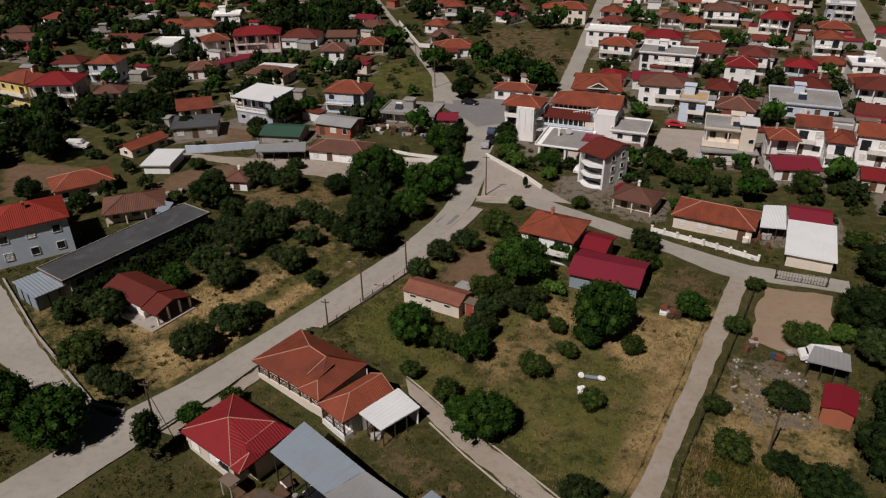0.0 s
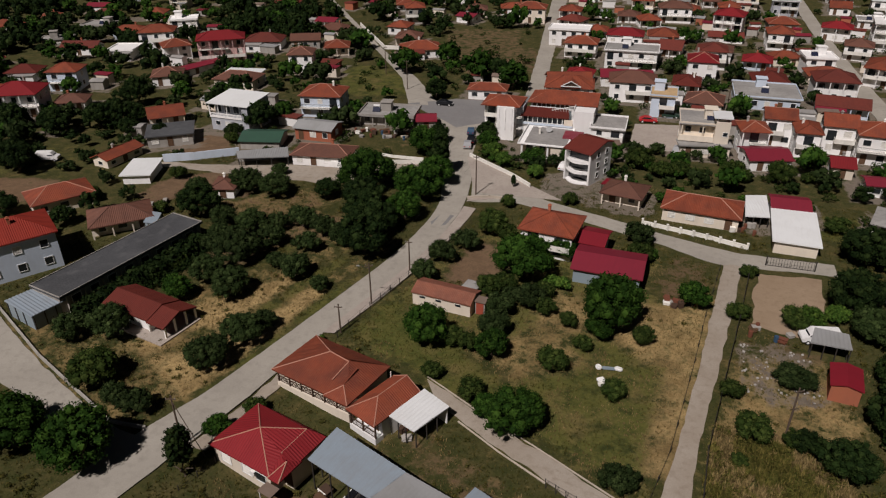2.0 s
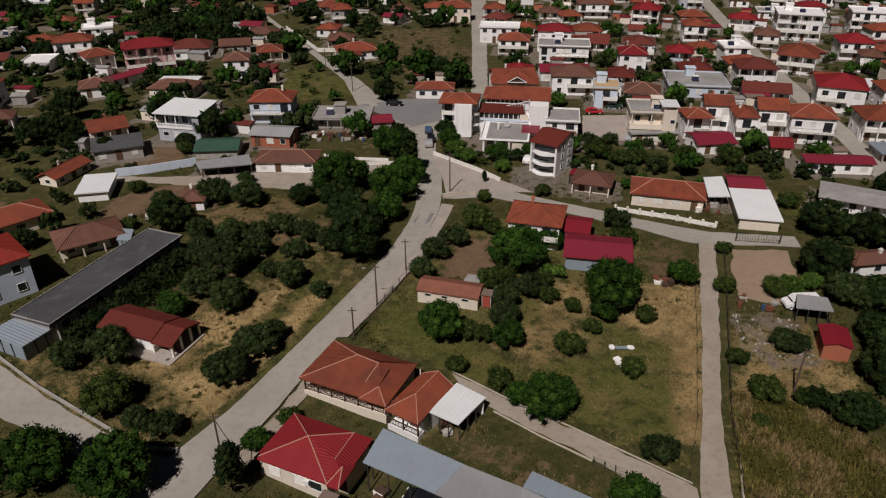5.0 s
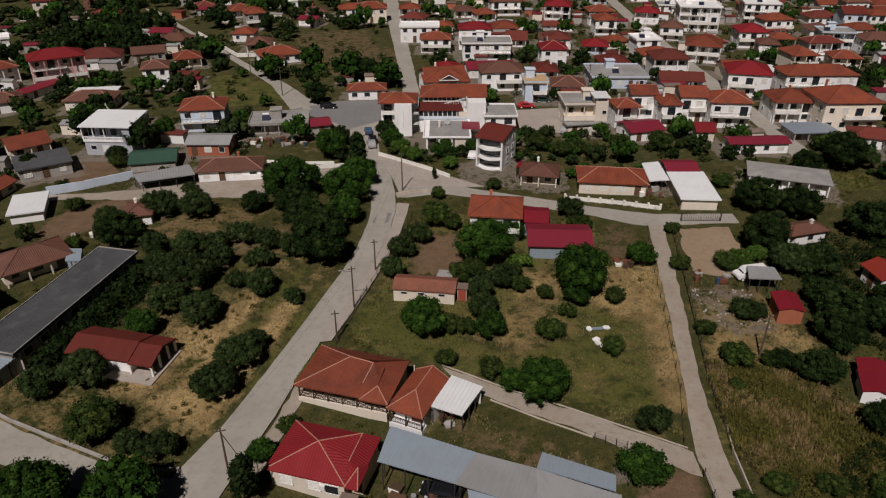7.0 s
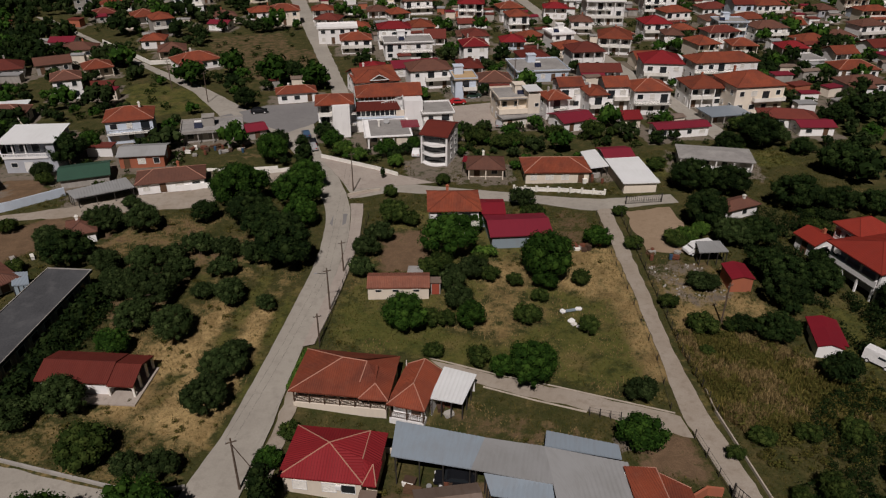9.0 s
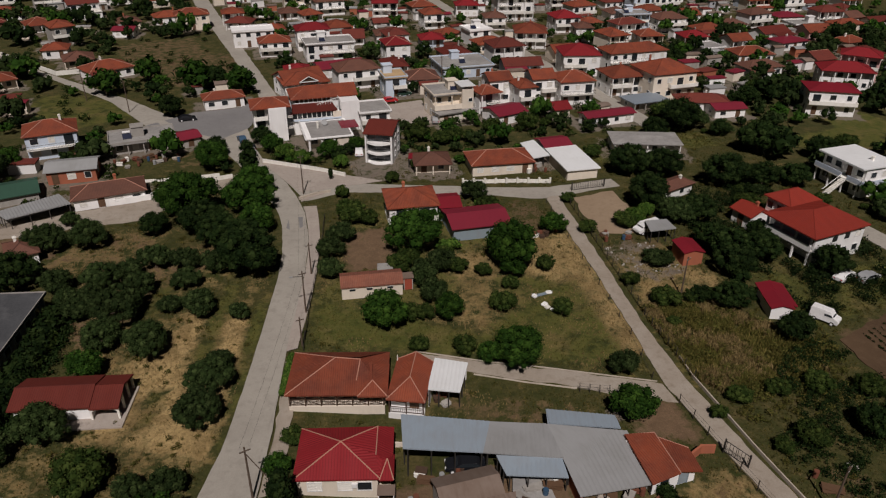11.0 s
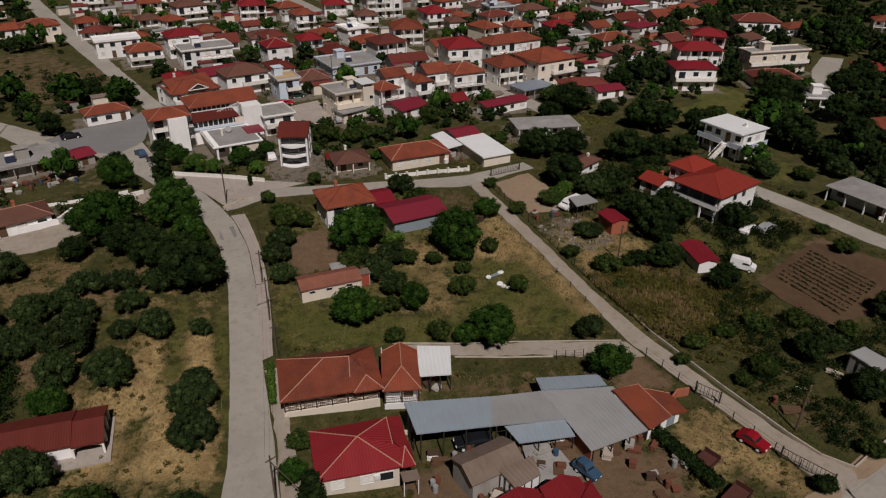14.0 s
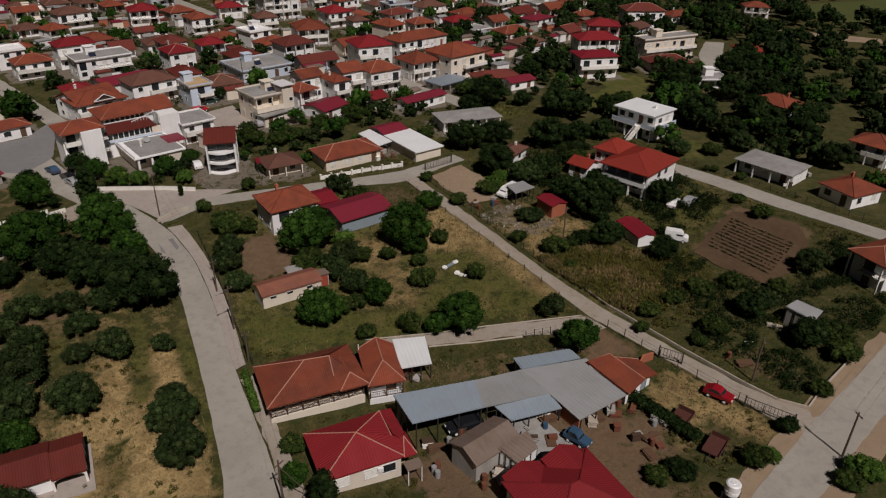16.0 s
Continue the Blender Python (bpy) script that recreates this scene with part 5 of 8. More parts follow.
def veranda(parent, x0, x1, y0, y1, floor, top, posts, base="cream", rail="dark_wood", cross=True):
    """A raised porch floor with posts and railing along its front (y0)."""
    v = part("veranda", boxes((x0, x1, y0, y1, -0.5, floor)), base, parent)
    for k in range(posts):
        x = x0 + 0.1 + (x1 - x0 - 0.2) * k / (posts - 1)
        part("post", boxes((x - 0.08, x + 0.08, y0 + 0.1, y0 + 0.26, floor, top), (x - 0.4, x + 0.4, y0 + 0.12, y0 + 0.24, top - 0.12, top)), rail, v)
        if k < posts - 1:
            xe = x0 + 0.1 + (x1 - x0 - 0.2) * (k + 1) / (posts - 1)
            bm = boxes((x + 0.08, xe - 0.08, y0 + 0.15, y0 + 0.21, floor + 0.85, floor + 0.93), (x + 0.08, xe - 0.08, y0 + 0.15, y0 + 0.21, floor + 0.12, floor + 0.18))
            if cross:
                bar(bm, (x + 0.08, y0 + 0.18, floor + 0.15), (xe - 0.08, y0 + 0.18, floor + 0.9), 0.03)
                bar(bm, (x + 0.08, y0 + 0.18, floor + 0.9), (xe - 0.08, y0 + 0.18, floor + 0.15), 0.03)
            s = x + 0.2
            while s < xe - 0.1:
                box(bm, s, s + 0.03, y0 + 0.16, y0 + 0.19, floor + 0.15, floor + 0.88)
                s += 0.22
            part("railing", bm, rail, v)
    return v


def chimney(parent, x, y, z0, z1, mat="lime"):
    part("chimney", boxes((x - 0.25, x + 0.25, y - 0.25, y + 0.25, z0, z1), (x - 0.34, x + 0.34, y - 0.34, y + 0.34, z1, z1 + 0.08), (x - 0.18, x + 0.18, y - 0.18, y + 0.18, z1 + 0.08, z1 + 0.25)), mat, parent)


def veranda_house():
    x, y, rot, w, d, h = -7.25, -22.25, -15.7, 11.9, 8.1, 2.75
    hs = thing("house", pose(x, y, 0, 0, 0, rot), "cream house with a faded orange tile roof and timber veranda", "house", "village houses")
    PLANS.append((x, y, math.cos(radians(rot)), math.sin(radians(rot)), w / 2, d / 2))
    X0, Y0 = w / 2, d / 2
    part("wall", boxes((-X0 + 0.9, X0 - 0.3, -Y0 + 1.9, Y0 - 0.4, -0.5, h - 0.08)), "cream", hs)
    A, B, C, D, E = (-X0, -Y0, h), (X0, -Y0, h), (X0, Y0, h), (-X0, Y0, h), (-0.4, 0.6, h + 1.9)
    G = (2.6, 0.4, h + 1.75)
    rf = free_roof(hs, [[A, B, G, E], [B, C, G], [C, D, E, G], [D, A, E]], "orange", ridges=[(A, E), (D, E), (E, G), (G, (2.3, -2.4, h + 0.85))])
    P, Q, T, U = (2.5, -Y0 - 0.3, h + 0.02), (X0 + 0.05, -Y0 - 0.3, h + 0.02), (4.2, -2.6, h + 1.0), (4.2, 0.4, h + 0.96)
    free_roof(hs, [[P, Q, T], [Q, (X0 + 0.05, 1.6, h + 0.03), U, T], [(2.9, 0.3, h + 0.9), P, T, U]], "orange", ridges=[(P, T), (Q, T)], name="wing_roof")
    veranda(hs, -X0 + 0.35, X0 - 0.35, -Y0 + 0.35, -Y0 + 1.9, 0.75, h - 0.16, 7, "cream")
    for px in (-3.6, -1.2, 3.6):
        add_window(hs, px, -Y0 + 1.9, 1.35, 0, 1.2, 0.9)
    add_door(hs, 1.2, -Y0 + 1.9, 0, 0.77, 1.0, 1.8)
    for py in (-0.6, 2.2):
        add_window(hs, -X0 + 0.9, py, 1.2, -90, 1.2, 1.0)


def annex_house():
    x, y, rot, w, d, h = 0.8, -25.5, -24.0, 4.6, 7.6, 2.65
    hs = thing("house", pose(x, y, 0, 0, 0, rot), "narrow white house with a patched orange tile hip roof", "house", "village houses")
    PLANS.append((x, y, math.cos(radians(rot)), math.sin(radians(rot)), w / 2, d / 2))
    X0, Y0 = w / 2, d / 2
    bm = boxes((-X0 + 0.3, X0 - 0.3, -Y0 + 1.5, Y0 - 0.2, -0.5, h - 0.1))
    bm.faces.new([bm.verts.new(p) for p in ((X0 - 0.3, Y0 - 0.2, h - 0.1), (-X0 + 0.3, Y0 - 0.2, h - 0.1), (0.1, Y0 - 0.2, h + 1.0))])
    part("wall", bm, "white", hs)
    A, B, C, D, E, F = (-X0, -Y0, h), (X0, -Y0, h), (X0, Y0, h), (-X0, Y0, h), (0.1, -0.9, h + 1.3), (0.1, Y0, h + 1.35)
    rf = free_roof(hs, [[A, B, E], [B, C, F, E], [D, A, E, F]], "orange", ridges=[(A, E), (B, E), (E, F), (F, C), (F, D)])
    part("flue", rod((-X0 + 0.1, Y0 - 0.4, h - 0.4), (-X0 + 0.1, Y0 - 0.4, h + 0.9), 0.08), "lime", rf)
    veranda(hs, -X0 + 0.2, X0 - 0.2, -Y0 + 0.25, -Y0 + 1.5, 0.4, h - 0.16, 3, "white", "dark_wood", False)
    add_window(hs, -0.8, -Y0 + 1.5, 1.1, 0, 1.2, 1.0)
    add_door(hs, 0.8, -Y0 + 1.5, 0, 0.42, 1.0, 2.0)
    add_window(hs, X0 - 0.3, -0.5, 1.0, 90, 1.2, 1.0)


def red_house():
    x, y, rot, w, d, h = -8.85, -35.0, -15.3, 10.1, 7.4, 3.0
    hs = thing("house", pose(x, y, 0, 0, 0, rot), "single-storey cream house with a bright red ribbed tile hip roof", "house", "village houses")
    PLANS.append((x, y, math.cos(radians(rot)), math.sin(radians(rot)), w / 2, d / 2))
    X0, Y0 = w / 2, d / 2
    xm = X0 - 1.2
    part("wall", boxes((-X0 + 0.4, xm - 0.3, -Y0 + 0.35, Y0 - 0.35, -0.5, h - 0.17)), "cream", hs)
    part("side_wall", boxes((xm - 0.297, X0 - 0.3, -Y0 + 2.2, Y0 - 0.4, -0.5, h - 0.2)), "cream", hs)
    A, B, C, D, E = (-X0, -Y0, h), (xm, -Y0, h), (X0, Y0, h), (-X0, Y0, h), (-0.3, -0.4, h + 2.0)
    R = (X0 - 1.7, Y0 - 1.0, h + 1.1)
    V = (X0 - 1.75, -Y0 + 2.5, h + 0.85)
    rf = free_roof(hs, [[A, B, E], [C, D, E, R], [D, A, E], [B, (X0, -Y0 + 1.2, h), V], [B, V, E], [V, R, E], [(X0, -Y0 + 1.2, h), C, R, V]], "red", fine=0.34, ridges=[(A, E), (D, E), (E, B), (E, R), (R, V)])
    P, Q, T = (xm - 0.1, -Y0 - 0.1, h - 0.05), (X0 + 0.15, -Y0 - 0.1, h - 0.05), (X0 - 0.55, -Y0 + 2.0, h + 0.8)
    free_roof(hs, [[P, Q, T], [Q, (X0 + 0.15, -Y0 + 3.4, h), T], [(xm - 0.1, -Y0 + 2.5, h + 0.5), P, T]], "red", name="porch_roof", ridges=[(P, T), (Q, T)], fine=0.34)
    part("porch_sheet", boxes((xm - 0.3, X0 + 0.3, -Y0 - 1.5, -Y0 - 0.12, h - 0.75, h - 0.66)), "rustsheet", hs)
    for k in (xm - 0.2, X0 + 0.1):
        part("post", boxes((k, k + 0.1, -Y0 - 1.4, -Y0 - 1.3, -0.3, h - 0.75)), "frame_white", hs)
    for px, sh in ((-2.9, True), (0.2, True), (2.2, False)):
        add_window(hs, px, -Y0 + 0.35, 1.15, 0, 1.4, 1.1, sh)
    part("air_unit", boxes((0.9, 1.5, -Y0 + 0.05, -Y0 + 0.35, 1.7, 2.2)), "white_paint", hs)
    add_door(hs, X0 - 0.9, -Y0 + 2.2, 0, 0.1)
    for py in (-1.5, 1.5):
        add_window(hs, -X0 + 0.4, py, 1.15, -90)


def porch_hut():
    x, y, rot, w, d, h = -37.6, -16.6, -12.0, 12.2, 5.8, 2.1
    hs = thing("house", pose(x, y, 0, 0, 0, rot), "small white house with red tile roof and open porch", "house", "village houses")
    PLANS.append((x, y, math.cos(radians(rot)), math.sin(radians(rot)), w / 2, d / 2))
    X0, Y0 = w / 2, d / 2
    xe = X0 - 3.4
    bm = boxes((-X0 + 0.4, xe, -Y0 + 0.4, Y0 - 0.4, -0.5, h - 0.15))
    for s in (-X0 + 0.4, xe):
        vs = [bm.verts.new(p) for p in ((s, -Y0 + 0.4, h - 0.15), (s, Y0 - 0.4, h - 0.15), (s, 0, h + 0.72))]
        bm.faces.new(vs if s > 0 else vs[::-1])
    part("wall", bm, "white", hs)
    r = 1.0
    rf = free_roof(hs, [[(-X0, -Y0, h), (xe + 0.2, -Y0, h), (xe + 0.2, 0, h + r), (-X0, 0, h + r)], [(xe + 0.2, Y0, h), (-X0, Y0, h), (-X0, 0, h + r), (xe + 0.2, 0, h + r)]], "brickred",
                   ridges=[((-X0, 0, h + r), (xe + 0.2, 0, h + r))], ridge_mat="brickred")
    free_roof(hs, [[(xe + 0.1, -Y0 - 0.1, h - 0.2), (X0, -Y0 - 0.1, h - 0.2), (X0, 0, h + r - 0.2), (xe + 0.1, 0, h + r - 0.2)], [(X0, Y0 + 0.1, h - 0.2), (xe + 0.1, Y0 + 0.1, h - 0.2), (xe + 0.1, 0, h + r - 0.2), (X0, 0, h + r - 0.2)]], "brickred", name="porch_roof")
    part("porch_floor", boxes((-X0 + 2, X0 + 0.4, -Y0 - 1.3, Y0, -0.4, 0.12)), "paving", hs)
    for py in (-Y0 + 0.25, -0.9, 1.0, Y0 - 0.25):
        part("post", boxes((X0 - 0.35, X0 - 0.1, py - 0.12, py + 0.12, 0.12, h - 0.4 + (0.75 * (1 - abs(py) / Y0)))), "lime", hs)
    part("post", boxes((xe + 0.02, xe + 0.26, -Y0 + 0.13, -Y0 + 0.37, 0.12, h - 0.4)), "lime", hs)
    bm = bmesh.new()
    pts = []
    for k in range(9):
        a = math.pi * k / 8
        pts.append(((xe + X0 - 0.1) / 2 - math.cos(a) * (X0 - xe - 0.4) / 2, -Y0 + 0.25, h - 0.95 + math.sin(a) * 0.45))
    tube(bm, pts, [0.11] * 9, 6)
    part("arch", bm, "lime", hs)
    for px in (-3.8, -0.9):
        add_window(hs, px, -Y0 + 0.4, 0.75, 0, 1.2, 0.9)
    add_door(hs, xe, 0.6, 90, 0.12, 1.0, 1.8)


def long_block():
    x, y, rot, w, d, h = -49.6, -6.6, 77.5, 26.4, 6.8, 3.3
    hs = thing("workshop", pose(x, y, 0, 0, 0, rot), "long dark concrete block with a stained flat roof", "workshop", "village houses")
    PLANS.append((x, y, math.cos(radians(rot)), math.sin(radians(rot)), w / 2 + 1, d / 2 + 1))
    X0, Y0 = w / 2, d / 2
    part("wall", boxes((-X0 + 0.2, X0 - 0.2, -Y0 + 0.5, Y0 - 0.2, -0.5, h - 0.3)), "concrete", hs)
    rf = part("roof", boxes((-X0, X0, -Y0, Y0, h - 0.3, h)), "darkconc", hs)
    for r in ((-X0, X0, -Y0, -Y0 + 0.12, h, h + 0.14), (-X0, X0, Y0 - 0.12, Y0, h, h + 0.14), (-X0, -X0 + 0.12, -Y0 + 0.12, Y0 - 0.12, h, h + 0.14), (X0 - 0.12, X0, -Y0 + 0.12, Y0 - 0.12, h, h + 0.14)):
        part("roof_edge", boxes(r), "concrete", rf)
    for k in range(9):
        px = -X0 + 1.2 + k * 3.0
        part("pillar", boxes((px - 0.15, px + 0.15, -Y0 + 0.1, -Y0 + 0.49, -0.4, h - 0.3)), "concrete", hs)
        if k < 8:
            add_window(hs, px + 1.5, -Y0 + 0.5, 1.3, 0, 1.4, 1.1)


def farm_shed():
    x, y, rot, w, d, h = 1.1, -1.6, -7.3, 9.2, 4.2, 2.05
    hs = thing("shed", pose(x, y, 0, 0, 0, rot), "cream farm shed with a faded tile roof and three small openings", "shed", "village houses")
    PLANS.append((x, y, math.cos(radians(rot)), math.sin(radians(rot)), w / 2, d / 2))
    X0, Y0 = w / 2, d / 2
    bm = boxes((-X0 + 0.15, X0 - 0.15, -Y0 + 0.2, Y0 - 0.2, -0.5, h - 0.12))
    for s in (-X0 + 0.15, X0 - 0.15):
        vs = [bm.verts.new(p) for p in ((s, -Y0 + 0.2, h - 0.12), (s, Y0 - 0.2, h - 0.12), (s, 0, h + 0.45))]
        bm.faces.new(vs if s > 0 else vs[::-1])
    part("wall", bm, "cream", hs)
    A, B, C, D = (-X0, -Y0, h), (X0, -Y0, h), (X0, Y0, h), (-X0, Y0, h)
    E, F = (-X0, 0, h + 0.75), (X0, 0, h + 0.75)
    free_roof(hs, [[A, B, F, E], [C, D, E, F]], "oldorange", ridges=[(E, F)], ridge_mat="oldorange", fine=0.26)
    for px in (-2.9, -0.4, 2.6):
        part("opening", boxes((px - 0.42, px + 0.42, -Y0 + 0.16, -Y0 + 0.24, 1.25, 1.6)), "glass", hs)
        part("lintel", boxes((px - 0.55, px + 0.55, -Y0 + 0.12, -Y0 + 0.22, 1.62, 1.7)), "lime", hs)
    shed2 = thing("lean_to", pose(x + 5.4, y - 0.7, 0, 0, 0, rot), "small lean-to with a rusty red door beside the farm shed", "shed")
    part("wall", boxes((-0.7, 0.7, -0.7, 0.7, -0.3, 2.0)), "concrete", shed2)
    part("door", boxes((-0.55, 0.55, -0.76, -0.7, 0, 1.85)), "rust_red", shed2)
    part("roof_sheet", boxes((-0.85, 0.85, -0.9, 0.85, 2.0, 2.08)), "rustsheet", shed2)
    low = thing("stone_hut", pose(x + 2.9, y + 3.4, 0, 0, 0, -12), "low stone hut with a grey slab roof", "hut")
    part("wall", boxes((-1.0, 1.0, -0.9, 0.9, -0.3, 1.5)), "stonewall", low)
    part("roof", boxes((-1.2, 1.2, -1.1, 1.1, 1.5, 1.62)), "conc", low)


def village_red_house():
    """The red-roofed house whose front lies below the yard."""
    hs = house(3.0, -54.6, -12, 10.5, 9.5, 2.6, "hip", "red", "cream", ridge_mat="red", chimney=False)
    for (px, py, w2, d2, hh) in ((-2.6, 3.0, 4.6, 4.6, 2.7), (2.0, 3.2, 4.4, 4.2, 2.9)):
        bm, ridges = roof_mesh("gable", w2, d2, hh, 1.1, "red", "y", 0)
        bmesh.ops.translate(bm, vec=(px, py, 0), verts=bm.verts)
        part("dormer_roof", bm, "red", hs)


def arch_row(parent, x0, x1, y, z, h, count, mat="dark_wood"):
    """Arched panels side by side in a wall that faces -y; dark colour stands for the shade inside openings."""
    step = (x1 - x0) / count
    for k in range(count):
        cx, hw = x0 + (k + 0.5) * step, step * 0.38
        bm = bmesh.new()
        front = [bm.verts.new((cx + hw, y, z)), bm.verts.new((cx - hw, y, z))]
        front = front[::-1]
        for i in range(9):
            a = math.pi * i / 8
            front.append(bm.verts.new((cx + hw * math.cos(a), y, z + h - hw * 0.8 + hw * 0.8 * math.sin(a))))
        back = [bm.verts.new((v.co.x, y + 0.3, v.co.z)) for v in front]
        bm.faces.new(front)
        for i in range(len(front)):
            j = (i + 1) % len(front)
            bm.faces.new((front[j], front[i], back[i], back[j]))
        part("arched_opening", bm, mat, parent)


def glazed_band(parent, x0, x1, y, z0, z1, count, name="glazing"):
    g = part(name, boxes((x0, x1, y + 0.04, y + 0.1, z0, z1)), "glass", parent)
    for k in range(count + 1):
        x = x0 + (x1 - x0) * k / count
        part("mullion", boxes((x - 0.09, x + 0.09, y - 0.04, y + 0.038, z0, z1)), "frame_white", g)
    part("rail", boxes((x0 - 0.1, x1 + 0.1, y - 0.08, y + 0.036, z0 - 0.12, z0 - 0.002)), "frame_white", g)
    return g


def white_hotel():
    hs = thing("guest_house", pose(3, 66, 0), "large white guest house with orange tile roofs and glazed gallery", "guest house", "village houses")
    for px, py, hw, hd in ((6, 73, 7.5, 6), (3, 66, 6, 4), (-5.5, 69, 4.5, 4.5), (4.5, 60, 5.2, 4)):
        PLANS.append((px, py, 1.0, 0.0, hw, hd))
    # main wing
    part("wall", boxes((-4.2, 10.3, 6.6, 14.0, -0.5, 7.0)), "white", hs)
    A, B, C, D = (-4.8, 5.6, 7.2), (10.9, 5.9, 7.2), (10.9, 14.8, 7.2), (-4.8, 14.8, 7.2)
    E, F = (-0.6, 10.2, 9.0), (10.9, 10.2, 9.0)
    free_roof(hs, [[A, B, F, E], [C, D, E, F], [D, A, E]], "orange", fine=0.35, ridges=[(A, E), (D, E), (E, F)])
    arch_row(hs, -3.8, 4.6, 6.58, 5.75, 1.1, 8)
    part("loggia_rail", boxes((-4.2, 5.0, 6.1, 6.3, 5.7, 6.15)), "white", hs)
    # white stair block at the end of the front
    part("stair_block", boxes((6.2, 10.5, 2.2, 6.597, -0.5, 6.9)), "white", hs)
    bm = bmesh.new()
    rail_pts = [(0.9, 5.5, 6.2), (6.1, 5.0, 7.5)]
    sk = part("skylight", boxes((6.0, 6.16, 2.3, 5.6, 5.2, 7.4)), "frame_white", hs)
    for k in range(9):
        x = 1.2 + 4.8 * k / 8
        part("baluster", rod((x, 4.6, 5.3), (x, 4.6, 6.0 + 1.3 * k / 8), 0.06, 5), "frame_white", sk)
    part("stair_rail", rod((1.0, 4.6, 6.0), (6.1, 4.6, 7.35), 0.09, 5), "frame_white", sk)
    # gallery
    part("gallery_wall", boxes((-5.0, 6.197, 2.3, 6.597, -0.5, 3.5)), "white", hs)
    free_roof(hs, [[(-5.5, 1.7, 5.25), (5.3, 1.9, 5.25), (4.6, 5.6, 6.1), (-5.0, 5.6, 6.1)]], "brickred", fine=0.35, name="gallery_roof")
    part("gallery_core", boxes((-4.8, 5.0, 3.6, 6.59, 3.5, 5.2)), "bluegrey", hs)
    glazed_band(hs, -5.0, 4.9, 2.25, 3.75, 5.05, 9)
    part("gallery_sill", boxes((-5.2, 6.1, 1.9, 2.29, 3.2, 3.55)), "bluewhite", hs)
    part("sign_panel", boxes((4.2, 6.1, 2.0, 2.24, 3.56, 4.9)), "cream", hs)
    # tower
    tw = part("tower", boxes((-10.4, -6.5, -0.6, 5.8, -0.5, 7.5)), "white", hs)
    for px in (-9.9, -8.5, -7.0):
        part("rib", boxes((px - 0.12, px + 0.12, -0.72, -0.603, 2.5, 7.2)), "white", tw)
    part("wing_wall", boxes((-13.6, -10.403, 1.4, 7.5, -0.5, 7.2)), "white", hs)
    A, B, C, D = (-14.2, -0.2, 7.5), (-5.4, 0.1, 7.5), (-5.2, 8.0, 7.5), (-14.2, 8.0, 7.5)
    E, F = (-10.6, 3.9, 8.9), (-8.8, 3.9, 8.9)
    free_roof(hs, [[A, B, F, E], [B, C, F], [C, D, E, F], [D, A, E]], "orange", fine=0.35, ridges=[(A, E), (B, F), (C, F), (D, E), (E, F)], name="tower_roof")
    for z in (2.4, 4.9):
        add_balcony(hs, -13.4, -10.5, 1.4, z, 1.3, True)
        add_door(hs, -12.0, 1.4, 0, z, 1.6, 2.0, "glass")
        add_balcony(hs, -6.4, -5.1, 1.8, z, 1.2, False)
    # solid block between tower and gallery; its grey stands for the recess's shade
    part("dark_recess", boxes((-6.497, -5.003, 2.4, 6.5, 0.0, 7.0)), "greywall", hs)
    # ground floor terrace wing
    part("terrace_wall", boxes((-3.0, 6.0, -7.0, 2.297, -0.5, 2.7)), "cream", hs)
    sl = part("terrace_slab", boxes((-3.8, 6.8, -9.3, 2.2, 2.7, 2.98)), "white", hs)
    part("terrace_screed", boxes((-2.4, 6.4, -8.9, 1.4, 2.985, 3.03)), "conc", sl)
    part("terrace_rail", boxes((-3.7, -3.5, -9.2, 2.0, 2.985, 3.4)), "white", sl)
    for px in (-2.9, -0.2, 2.6):
        part("pillar", boxes((px - 0.2, px + 0.2, -9.0, -8.6, -0.4, 2.7)), "white", hs)
    part("porch_wall", boxes((3.2, 6.2, -8.9, -7.002, -0.4, 2.7)), "cream", hs)
    for px in (-1.6, 1.2):
        add_window(hs, px, -7.0, 0.9, 0, 1.4, 1.2)
    part("chimney", boxes((-0.4, 0.0, -3.2, -2.8, 2.98, 4.4), (-0.5, 0.1, -3.3, -2.7, 4.4, 4.5)), "lime", sl)
    dish = part("dish", tube(bmesh.new(), [(1.6, -1.0, 3.0), (1.6, -1.3, 3.5), (1.6, -1.5, 3.7)], [0.05, 0.06, 0.7], 12), "greysheet", sl)
    part("awning", boxes((4.9, 8.9, -4.6, 0.4, 3.0, 3.1)), "crimson", hs)
    for px in (5.1, 8.7):
        part("awning_post", boxes((px - 0.06, px + 0.06, -4.4, -4.28, -0.2, 3.0)), "iron", hs)


